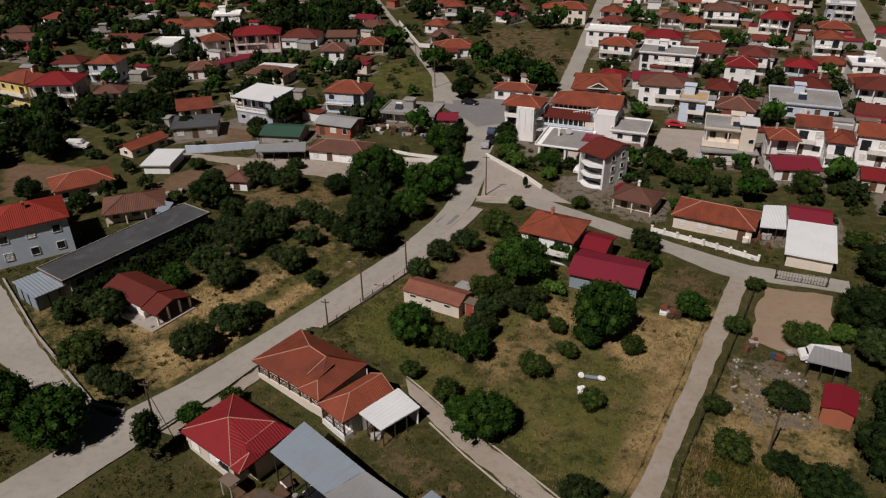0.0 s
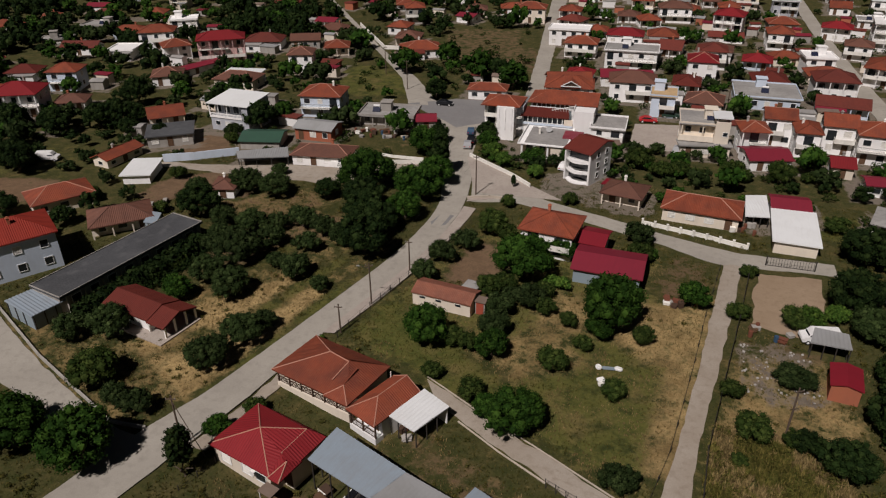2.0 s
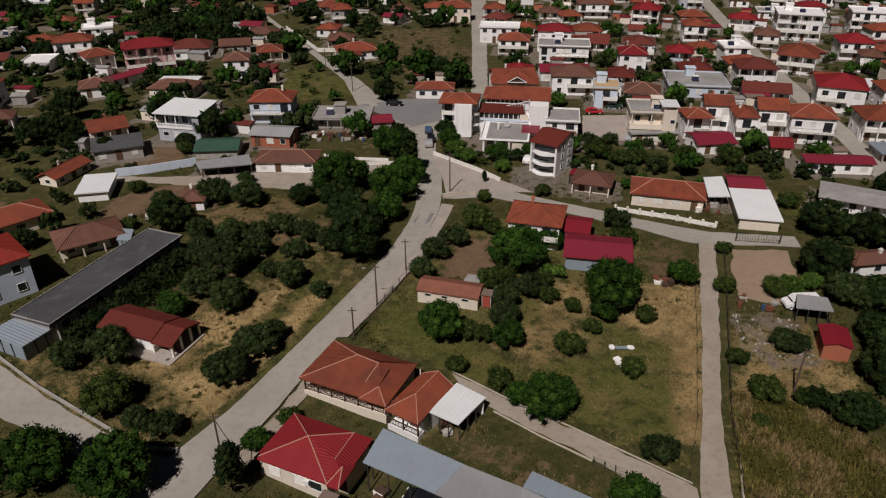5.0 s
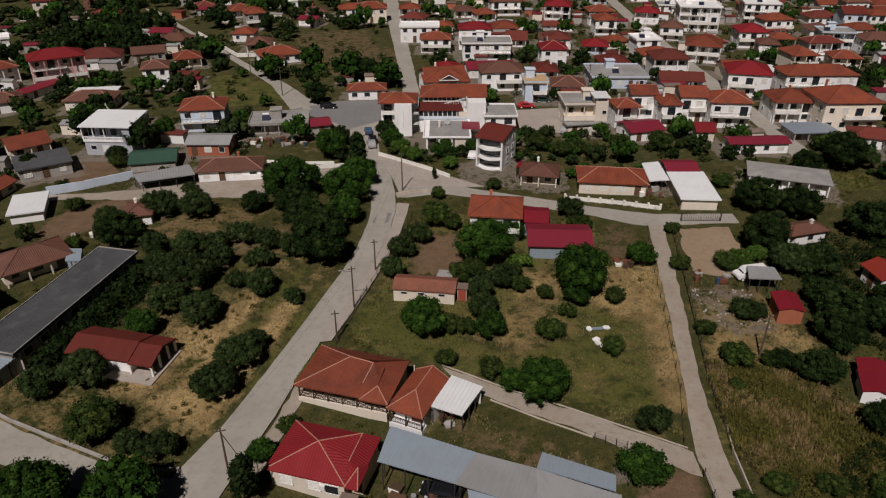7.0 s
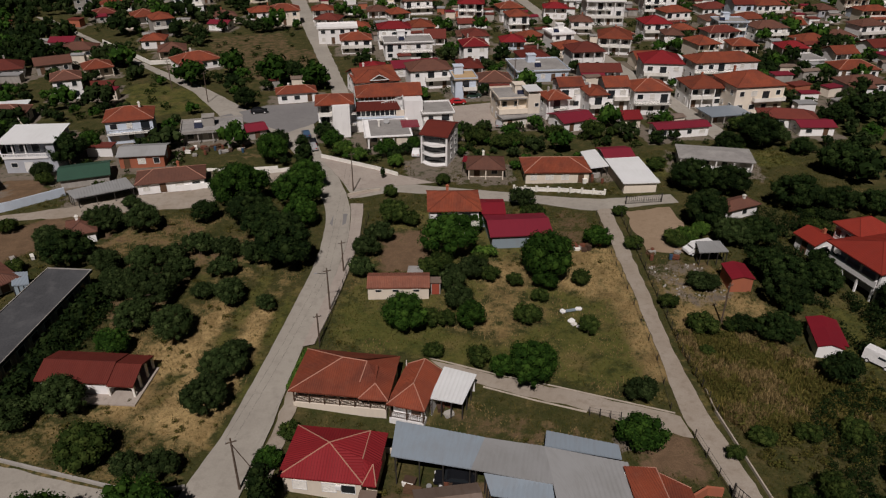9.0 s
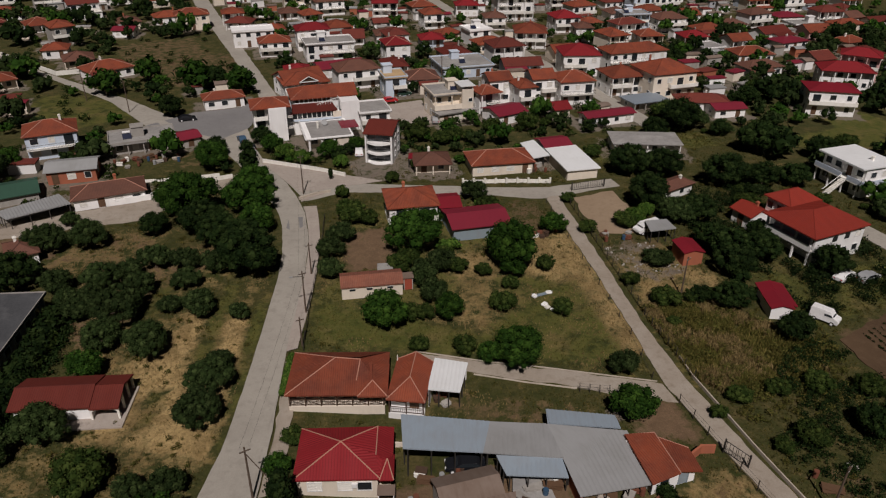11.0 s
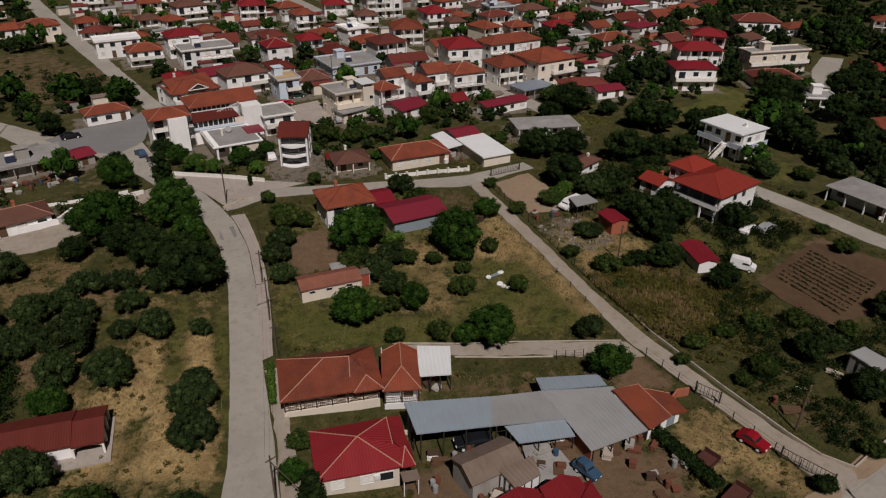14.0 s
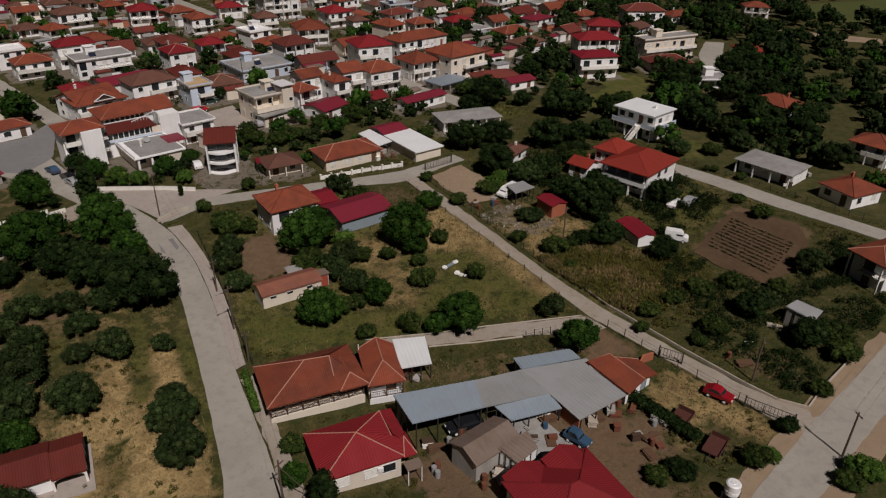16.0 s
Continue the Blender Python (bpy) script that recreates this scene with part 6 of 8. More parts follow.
def balcony_house():
    x, y, rot = 14.6, 49.6, -26
    hs = thing("house", pose(x, y, 0, 0, 0, rot), "narrow white three-storey house with rounded balconies and red roof", "house", "village houses")
    PLANS.append((x, y, math.cos(radians(rot)), math.sin(radians(rot)), 3.2, 4))
    PLANS.append((11.5, 43.5, 1.0, 0.0, 3.0, 3.5))
    part("wall", boxes((-2.9, 2.9, -2.2, 4.0, -0.5, 6.4)), "white", hs)
    part("side_wall", boxes((2.5, 2.9, -3.6, -2.202, -0.5, 6.4)), "white", hs)
    part("side_wall", boxes((-2.9, -2.6, -3.6, -2.202, -0.5, 6.4)), "white", hs)
    free_roof(hs, [[(-3.2, -3.9, 6.45), (3.1, -3.9, 6.45), (3.1, 1.6, 7.7), (-3.2, 1.6, 7.7)], [(3.1, 4.3, 7.0), (-3.2, 4.3, 7.0), (-3.2, 1.6, 7.7), (3.1, 1.6, 7.7)]], "brickred", fine=0.3)
    bm = bmesh.new()
    for s in (-2.9, 2.9):
        vs = [bm.verts.new(q) for q in ((s, -3.6, 6.4), (s, 4.0, 6.4), (s, 4.0, 6.95), (s, 1.6, 7.5), (s, -3.6, 6.38))]
        bm.faces.new(vs if s > 0 else vs[::-1])
    part("gable_wall", bm, "white", hs)
    for z in (0.15, 2.25, 4.35):
        for nm, z0, z1, r0 in (("balcony", z - 0.16, z, 0.0), ("parapet", z + 0.002, z + 0.2, 1.6)):
            if nm == "parapet" and z < 1:
                continue
            bm = bmesh.new()
            pts = [(-2.55 + 5.0 * k / 12, -3.5 - 1.1 * math.sin(math.pi * k / 12)) for k in range(13)]
            if nm == "balcony":
                ring = pts + [(2.45, -2.21), (-2.55, -2.21)]
            else:
                ring = pts + [(a, b + 0.12) for a, b in pts[::-1]]
            lo = [bm.verts.new((a, b, z0)) for a, b in ring]
            hi = [bm.verts.new((a, b, z1)) for a, b in ring]
            bm.faces.new(hi)
            bm.faces.new(lo[::-1])
            for k in range(len(ring)):
                j = (k + 1) % len(ring)
                bm.faces.new((lo[k], lo[j], hi[j], hi[k]))
            part(nm, bm, "white", hs)
        if z > 1:
            pts = [(-2.5 + 4.9 * k / 12, -3.46 - 1.06 * math.sin(math.pi * k / 12), z + 0.85) for k in range(13)]
            part("railing", tube(bmesh.new(), pts, [0.035] * 13, 5), "greysheet", hs)
        for px in (-1.7, 0.0, 1.7):
            add_door(hs, px, -2.2, 0, z + 0.01, 1.5, 1.85, "glass")
    for z in (1.0, 3.1, 5.2):
        for py in (-0.8, 2.2):
            add_window(hs, 2.9, py, z - 0.1, 90, 0.9, 1.0)
    shelter("carport", [(18.2, 42.0), (20.8, 41.2), (21.6, 43.8), (19.0, 44.6)], (2.2, 2.2, 2.3, 2.3), "crimson2", "small red carport roof beside the white house", category="carport")


def cream_block():
    """The flat-roofed house with terraces and a stair tower."""
    hs = house(36.1, 73.3, 2.0, 9.6, 9.4, 6.4, "flat", "conc", "cream", floors=2, porch=1.4, balcony=False, facing="two-storey cream house with flat roof and white-capped stair tower")
    part("terrace_parapet", boxes((-4.8, 2.2, -5.6, -5.4, 3.1, 4.1), (-4.8, -4.6, -5.4, -3.4, 3.1, 4.1)), "cream", hs)
    part("terrace", boxes((-4.8, 2.2, -5.6, -3.302, 2.9, 3.1)), "cream", hs)
    tw = part("stair_tower", boxes((2.3, 5.2, -5.4, -1.0, -0.4, 7.4)), "cream", hs)
    for px, py in ((2.5, -5.2), (5.0, -5.2), (2.5, -1.2), (5.0, -1.2)):
        part("post", boxes((px - 0.1, px + 0.1, py - 0.1, py + 0.1, 7.4, 8.2)), "white", tw)
    part("tower_roof", boxes((1.7, 5.5, -5.8, -0.6, 8.2, 8.36)), "whitemetal", tw)
    add_window(hs, 4.4, -5.4, 4.4, 0, 0.9, 0.8)


def white_roof_house():
    hs = thing("house", pose(-68.2, 57.9, 0, 0, 0, -3), "grey two-storey house under a broad white sheet roof", "house", "village houses")
    PLANS.append((-68.2, 57.9, 1.0, 0.0, 6.2, 5.4))
    part("wall", boxes((-4.6, 5.6, -4.4, 4.6, -0.5, 3.2)), "greywall", hs)
    part("upper_wall", boxes((-4.6, 5.6, -2.4, 4.6, 3.203, 6.3)), "greywall", hs)
    part("end_wall", boxes((4.0, 5.6, -4.4, -2.402, 3.203, 6.2)), "greywall", hs)
    bal = part("parapet", boxes((-4.7, 3.99, -4.6, -4.42, 3.0, 3.45), (-4.7, 3.99, -4.6, -4.42, 3.95, 4.1)), "white", hs)
    for k in range(22):
        part("baluster", boxes((-0.07, 0.07, -0.06, 0.06, 0, 0.5)), "white", bal, at=pose(-4.5 + 0.39 * k, -4.51, 3.45))
    rf = boxes((-5.1, 6.0, -4.9, 5.0, 0, 0.22))
    slope_uv(rf, rf.faces)
    part("roof", rf, "whitemetal", hs, at=pose(0, 0, 6.5, 3.2))
    for px in (-3.6, -1.2, 1.2):
        add_window(hs, px, -2.4, 3.7, 0, 1.5, 1.6)
        part("pillar", boxes((px - 1.3, px - 1.1, -4.4, -4.2, 3.46, 6.2)), "white", hs)
    for px, w in ((-2.8, 1.2), (2.2, 0.7), (3.6, 0.7)):
        add_window(hs, px, -4.4, 1.2, 0, w, 0.9)
    add_door(hs, 0.0, -4.4, 0, 0.05, 1.6, 2.1, "frame_white")
    for py in (-1, 2.5):
        add_window(hs, 5.6, py, 4.2, 90)


def offset_roof_house():
    hs = thing("house", pose(22.9, -45.2, 0), "small white house with two offset orange tile roofs", "house", "village houses")
    PLANS.append((22.9, -45.2, 1.0, 0.0, 3.2, 3.4))
    part("wall", boxes((-2.6, 0.2, -2.6, 3.1, -0.8, 2.25)), "white", hs)
    part("side_wall", boxes((0.203, 2.7, -2.2, 1.0, -0.8, 2.0)), "white", hs)
    free_roof(hs, [[(-3.2, -3.3, 2.35), (0.1, -3.1, 2.75), (0.5, 2.6, 2.9), (-2.5, 3.6, 2.45)]], "orange", fine=0.28, ridges=[((-2.5, 3.6, 2.45), (0.5, 2.6, 2.9)), ((0.1, -3.1, 2.75), (0.5, 2.6, 2.9))])
    free_roof(hs, [[(0.15, -2.5, 2.35), (2.9, -3.0, 2.05), (3.3, 0.2, 2.15), (0.55, 2.4, 2.5)]], "orange", fine=0.28, name="side_roof", ridges=[((0.55, 2.4, 2.5), (3.3, 0.2, 2.15))])
    part("gable_wall", boxes((-0.1, 0.198, -2.6, 2.5, 2.252, 2.55)), "white", hs)
    add_window(hs, -1.3, -2.6, 0.9, 0, 1.0, 1.0)
    add_door(hs, 1.3, -2.2, 0, 0.0, 1.0, 1.8, "bluegrey")
    low_wall("brick_wall", [(26.2, -45.2), (28.6, -44.2), (30.0, -44.6)], 1.1, 0.25, "brickwall", "low brick wall beside the orange-roofed house")


def dormer_house():
    hs = house(4.2, 97.8, 6, 12.5, 9.5, 4.6, "hip", "orange", "white", fine=0.4, floors=2, facing="white house with orange hip roof and white-edged dormer gable")
    bm, ridges = roof_mesh("gable", 5.0, 5.0, 5.1, 1.3, "orange", "y", 0)
    bmesh.ops.translate(bm, vec=(0.4, -2.6, 0), verts=bm.verts)
    dm = part("dormer_roof", bm, "orange", hs)
    bm = bmesh.new()
    bar(bm, (-2.1, -5.15, 5.1), (0.4, -5.15, 6.45), 0.12)
    bar(bm, (2.9, -5.15, 5.1), (0.4, -5.15, 6.45), 0.12)
    bar(bm, (-2.1, -5.15, 5.1), (2.9, -5.15, 5.1), 0.12)
    part("dormer_trim", bm, "frame_white", dm)
    bm = bmesh.new()
    bm.faces.new([bm.verts.new(q) for q in ((-1.9, -4.9, 5.05), (2.7, -4.9, 5.05), (0.4, -4.9, 6.3))])
    part("dormer_wall", bm, "dark_wood", dm)


plain("rust_red", (0.34, 0.07, 0.04), 0.8)
veranda_house()
annex_house()
red_house()
porch_hut()
long_block()
farm_shed()
village_red_house()
house(52.0, -6.6, -98, 4.6, 3.6, 2.3, "gable", "crimson2", "brickwall", pitch=0.25, windows=False, chimney=False, over=0.2, name="shed", category="shed")
house(55.4, -23.6, -110, 4.2, 3.4, 1.9, "gable", "crimson2", "white", pitch=0.3, windows=False, chimney=False, over=0.2, name="shed", category="shed")
white_hotel()
balcony_house()
cream_block()
white_roof_house()
offset_roof_house()
dormer_house()
house(2.0, -43.2, 0, 6.6, 4.4, 2.6, "gable", "rustsheet", "concrete", pitch=0.45, windows=False, chimney=False, over=0.25, name="barn", category="barn")

def terrace_house():
    """The big house of the eastern gardens: a deep upper terrace under a two-part orange-red roof."""
    x, y, rot, w, d, h = 74.0, -9.0, -82.3, 10.6, 12.6, 5.3
    hs = thing("house", pose(x, y, 0, 0, 0, rot), "two-storey white house with a deep terrace under orange-red tile roofs", "house", "village houses")
    PLANS.append((x, y, math.cos(radians(rot)), math.sin(radians(rot)), w / 2, d / 2))
    PLANS.append((77.0, -1.4, math.cos(radians(rot)), math.sin(radians(rot)), 2.6, 4.2))
    X0, Y0 = w / 2, d / 2
    part("wall", boxes((-X0 + 0.5, X0 - 0.5, -Y0 + 2.9, Y0 - 0.5, -0.5, h - 0.17)), "white", hs)
    part("end_wall", boxes((X0 - 0.8, X0 - 0.497, -Y0 + 0.9, -Y0 + 2.9, -0.5, h - 0.17)), "white", hs)
    deck = part("terrace", boxes((-X0 + 0.5, X0 - 0.8, -Y0 + 0.7, -Y0 + 2.9, 2.5, 2.72)), "lime", hs)
    part("parapet", boxes((-X0 + 0.5, X0 - 0.8, -Y0 + 0.6, -Y0 + 0.72, 2.4, 3.5)), "white", deck)
    for k in range(4):
        px = -X0 + 0.7 + k * (w - 1.9) / 3
        part("post", boxes((px - 0.14, px + 0.14, -Y0 + 0.72, -Y0 + 1.0, -0.4, h - 0.2)), "white", hs)
    for px in (-3.4, -0.9, 1.6):
        add_window(hs, px, -Y0 + 2.9, 3.6, 0, 1.3, 1.2)
        add_window(hs, px, -Y0 + 2.9, 0.9, 0, 1.2, 1.1)
    add_door(hs, 3.4, -Y0 + 2.9, 0, 2.75, 1.0, 2.0, "wood")
    for py in (-1.0, 1.8, 4.4):
        add_window(hs, X0 - 0.5, py, 3.5, 90, 1.2, 1.1, py > 4)
        add_window(hs, X0 - 0.5, py, 0.9, 90, 1.2, 1.1, py < 0)
    A, B, C, D = (-X0, -Y0, h), (X0, -Y0, h), (X0, Y0, h), (-X0, Y0, h)
    E, G = (0.2, -1.6, h + 2.0), (0.2, 2.2, h + 2.0)
    free_roof(hs, [[A, B, E], [B, C, G, E], [C, D, G], [D, A, E, G]], "scarlet", ridges=[(A, E), (B, E), (C, G), (E, G)], ridge_mat="scarlet")
    bx0, bx1, by0, by1, z = -X0 - 4.6, -X0 + 1.2, -1.2, Y0 - 0.1, h + 0.35
    part("wing_wall", boxes((bx0 + 0.5, -X0 + 0.497, by0 + 0.5, by1 - 0.5, -0.5, z - 0.17)), "white", hs)
    K, L = ((bx0 + bx1) / 2 - 0.4, by0 + 2.6, z + 1.5), ((bx0 + bx1) / 2 - 0.4, by1 - 2.6, z + 1.5)
    free_roof(hs, [[(bx0, by0, z), (bx1, by0, z), K], [(bx1, by0, z), (bx1, by1, z), L, K], [(bx1, by1, z), (bx0, by1, z), L], [(bx0, by1, z), (bx0, by0, z), K, L]], "scarlet", name="wing_roof",
              ridges=[((bx0, by0, z), K), ((bx1, by0, z), K), (K, L)], ridge_mat="scarlet")
    for px in (-8.6, -6.6):
        add_window(hs, px, by0 + 0.5, 3.6, 0, 1.1, 1.2)


def balcony_block():
    """A white flat-roofed house with a long balcony and an outside stair."""
    x, y, rot, w, d, h = 100.4, 9.3, -88.0, 11.0, 9.2, 6.2
    hs = thing("house", pose(x, y, 0, 0, 0, rot), "two-storey white house with a long balcony and white flat roof", "house", "village houses")
    PLANS.append((x, y, math.cos(radians(rot)), math.sin(radians(rot)), w / 2, d / 2))
    X0, Y0 = w / 2, d / 2
    part("wall", boxes((-X0 + 0.4, X0 - 0.4, -Y0 + 1.5, Y0 - 0.4, -0.5, h - 0.28)), "white", hs)
    slab = boxes((-X0, X0, -Y0, Y0, h - 0.28, h))
    slope_uv(slab, slab.faces)
    rf = part("roof", slab, "whitemetal", hs)
    part("vent", boxes((2.0, 2.5, 0.6, 1.1, h, h + 0.7), (1.9, 2.6, 0.5, 1.2, h + 0.7, h + 0.78)), "lime", rf)
    bal = part("balcony", boxes((-X0 + 0.1, X0 - 0.1, -Y0 - 0.3, -Y0 + 1.5, 2.85, 3.05), (X0 - 0.4, X0 + 0.9, -Y0 + 1.5, Y0 - 1.0, 2.85, 3.05)), "lime", hs)
    part("parapet", boxes((-X0 + 0.1, 1.2, -Y0 - 0.3, -Y0 - 0.18, 3.05, 3.95), (2.6, X0 + 0.9, -Y0 - 0.3, -Y0 - 0.18, 3.05, 3.95), (X0 + 0.78, X0 + 0.9, -Y0 - 0.18, Y0 - 1.0, 3.05, 3.95)), "bluewhite", bal)
    stair = part("stair", rod((1.95, -Y0 - 0.3, 2.55), (1.95, -Y0 - 4.2, -0.15), 0.16), "lime", hs)
    for k in range(14):
        part("step", boxes((1.4, 2.5, -Y0 - 0.6 - 0.28 * k, -Y0 - 0.3 - 0.28 * k, 2.6 - 0.2 * k, 2.85 - 0.2 * k)), "lime", stair)
    part("handrail", rod((1.35, -Y0 - 0.3, 3.7), (1.35, -Y0 - 4.2, 1.0), 0.07), "white_paint", stair)
    for k in range(4):
        px = -X0 + 0.5 + k * (w - 1.0) / 3
        part("post", boxes((px - 0.12, px + 0.12, -Y0 + 0.02, -Y0 + 0.26, -0.4, 2.85)), "white", hs)
    for z in (0.9, 3.9):
        for px in (-3.8, -1.4, 3.8):
            add_window(hs, px, -Y0 + 1.5, z, 0, 1.4, 1.2)
        for py in (-1.2, 1.6):
            add_window(hs, X0 - 0.4, py, z, 90, 1.3, 1.1, py > 0)
    add_door(hs, 1.3, -Y0 + 1.5, 0, 3.06, 1.0, 2.0, "wood")
    add_door(hs, 1.3, -Y0 + 1.5, 0, 0.02, 1.6, 2.1, "glass")


terrace_house()
balcony_block()

# ---- metal sheds and lean-tos ----
shelter('shed', [(-3.08, -36.91), (4.87, -39.69), (7.15, -35.62), (-2.04, -31.98)], (3.87, 3.67, 3.77, 3.97), 'bluesheet', 'long open shed with a blue-grey sheet metal roof', wall='b')
shelter('shed', [(4.87, -39.69), (12.79, -42.63), (13.20, -37.49), (7.15, -35.62)], (2.84, 2.59, 2.64, 2.94), 'greysheet', 'open shed with a pale grey sheet metal roof', wall='b')
shelter('shed', [(12.23, -47.53), (20.29, -48.24), (21.23, -40.79), (13.20, -37.49)], (2.03, 2.03, 2.13, 2.33), 'greysheet', 'large open shed with a pale grey sheet metal roof', wall='bl', wall_mat='brickwall')
shelter('shed', [(13.28, -37.40), (20.81, -40.26), (21.28, -38.09), (14.12, -35.08)], (2.32, 2.12, 1.99, 2.14), 'bluesheet', 'lean-to with a blue-grey sheet metal roof behind the large shed', wall='bl')
shelter('shed', [(6.33, -42.74), (12.29, -44.87), (12.65, -42.52), (6.09, -40.25)], (2.10, 2.10, 2.40, 2.60), 'bluesheet', 'low lean-to with a light blue sheet metal roof', posts=True)
shelter('terrace_roof', [(2.2, -27.7), (5.8, -29.3), (8.4, -24.6), (4.7, -22.5)], (2.4, 2.4, 2.6, 2.6), 'whitemetal', 'white sheet metal terrace roof beside the orange-roofed house', category='terrace roof', wall='bl', wall_mat='white')
shelter('shed', [(2.3, -47.8), (5.6, -47.5), (6.3, -45.2), (2.1, -45.1)], (2.3, 2.3, 2.5, 2.5), 'rustsheet', 'old lean-to with a rusty corrugated roof', wall='fl', wall_mat='white')
shelter('blue_shed', [(-50.8, -23.9), (-49.2, -18.9), (-55.7, -18.0), (-57.2, -22.0)], (2.3, 2.3, 2.5, 2.5), 'bluesheet', 'shed with a pale blue sheet roof beside the concrete block', wall='frbl', wall_mat='bluegrey')
shelter('shed', [(43.2, 35.2), (47.2, 35.8), (47.3, 44.6), (43.7, 43.7)], (2.1, 2.1, 2.3, 2.3), 'whitemetal', 'white sheet metal roof between two houses', wall='b', wall_mat='white')
shelter('shed', [(-54.4, 34.4), (-44.8, 38.2), (-47.3, 42.7), (-56.7, 37.6)], (2.1, 2.1, 2.3, 2.3), 'greysheet', 'grey sheet metal lean-to along a yard wall', wall='b')
shelter('shed', [(48.8, -0.5), (53.6, -0.8), (53.7, 2.4), (49.7, 2.8)], (2.3, 2.3, 2.5, 2.5), 'greysheet', 'small shed with a grey sheet roof beside a white van')
shelter('shed', [(51.2, -55.1), (54.6, -54.7), (54.2, -51.2), (51.3, -51.0)], (2.5, 2.5, 2.7, 2.7), 'greysheet', 'small open shed with a pale sheet roof in a garden', wall='bl')
shelter('shed', [(-54.5, 4.5), (-52.1, 4.5), (-53.5, 8.2), (-55.8, 8.2)], (2.2, 2.2, 2.3, 2.3), 'bluesheet', 'small pale blue sheet roof beside an orange-roofed house', wall='frbl', wall_mat='bluegrey')

# ---- trees and bushes ----
tree('olive', -54.7, 20.7, 4.9)
tree('olive', -65.1, 50.1, 4.6)
tree('olive', -30.6, -32.8, 3.5)
tree('olive', -27.0, -33.5, 4.1)
tree('olive', -0.5, 14.8, 4.7)
tree('olive', -3.1, 10.0, 4.6)
tree('olive', -4.1, 3.9, 4.3)
tree('olive', 9.0, -2.4, 4.6)
tree('olive', 9.3, -7.1, 4.8)
tree('olive', 26.4, 24.2, 5.1)
tree('olive', 27.6, -29.4, 4.1)
tree('bush', -35.4, -30.4, 6.4)
tree('bush', -13.8, -29.4, 3.0)
tree('bush', 2.3, 21.5, 5.9)
tree('bush', 5.2, 19.8, 3.9)
tree('bush', 2.7, 32.0, 3.2)
tree('bush', 6.3, 2.5, 4.3)
tree('bush', 4.5, -10.4, 3.5)
tree('bush', 6.8, -10.8, 3.1)
tree('bush', 15.1, -0.1, 3.4)
tree('bush', 18.6, -2.2, 2.9)
tree('bush', 21.2, -6.9, 2.8)
tree('bush', 4.1, -17.5, 2.9)
tree('bush', 9.7, -19.9, 3.6)
tree('bush', 26.9, 18.4, 4.4)
tree('bush', 28.6, -3.2, 3.4)
tree('bush', 18.1, -12.0, 4.2)
tree('bush', 25.8, -15.3, 3.4)
tree('broad', -27.4, -41.7, 8.1)
tree('broad', -36.5, -42.0, 7.8)
tree('broad', -16.0, -33.8, 3.2)
tree('broad', 10.4, 8.3, 8.9)
tree('olive', 12.6, 1.0, 4.8)
tree('bush', 14.2, 3.8, 3.6)
tree('bush', 8.4, 4.4, 3.8)
tree('olive', 10.2, 1.6, 3.6, 0.8)
tree('broad', 15.1, 16.1, 4.8)
tree('broad', 1.1, -11.0, 6.5)
tree('broad', 10.2, -11.6, 4.6)
tree('broad', 24.0, -0.3, 8.9)
tree('broad', 22.9, -3.6, 4.1)
tree('broad', 15.6, -23.6, 6.9, 0.85)
tree('broad', 12.4, -22.6, 3.8, 0.9)
tree('broad', 24.3, -37.1, 5.3)
tree('broad', 34.9, 7.6, 4.6)
tree('broad', -7.8, 59.0, 5.0)
tree('broad', 3.6, 51.8, 5.0)
tree('broad', 10.0, 55.6, 3.6)
tree('bright', -5.3, 53.8, 4.4)
tree('bright', -2.3, 50.3, 3.8)
tree('bright', 5.0, 46.2, 3.4)
tree('conifer', 1.9, 40.6, 1.8)
tree('bush', 24.3, 57.2, 6.1)
tree('bush', 28.8, 53.3, 4.8)
tree('bush', 32.1, 54.6, 4.8)
tree('bush', 35.4, 53.3, 3.8)
tree('bush', 42.2, 57.6, 4.9)
tree('bush', 44.2, 55.4, 3.7)
tree('bush', 51.1, 57.1, 6.0)
tree('bush', 56.2, 58.1, 3.0)
tree('bush', 19.9, 41.3, 3.3)
tree('bush', 13.4, 36.1, 3.2)
tree('conifer', -16.0, -40.1, 4.8)
tree('dark', 113.7, 58.6, 5.9)
tree('far', 171.7, 14.8, 8.0)
tree('bush', 34.0, -40.0, 2.3)
tree('dark', -80.8, 44.9, 4.2)
tree('dark', -61.6, 56.4, 8.0)
tree('broad', -59.5, 63.7, 5.7)
tree('dark', -101.6, 64.4, 8.0)
tree('dark', -96.5, 19.9, 8.0)
tree('dark', -107.5, 22.5, 8.0)
tree('dark', -96.2, 49.6, 7.6)
tree('far', -114.7, 114.9, 8.0)
tree('dark', -74.3, 65.1, 6.0)
tree('far', -45.7, 111.6, 8.5)
tree('far', -23.1, 110.3, 9.8)
tree('far', -11.6, 103.2, 9.3)
tree('far', -35.4, 121.8, 8.7)
tree('broad', -20.3, 52.9, 7.3)


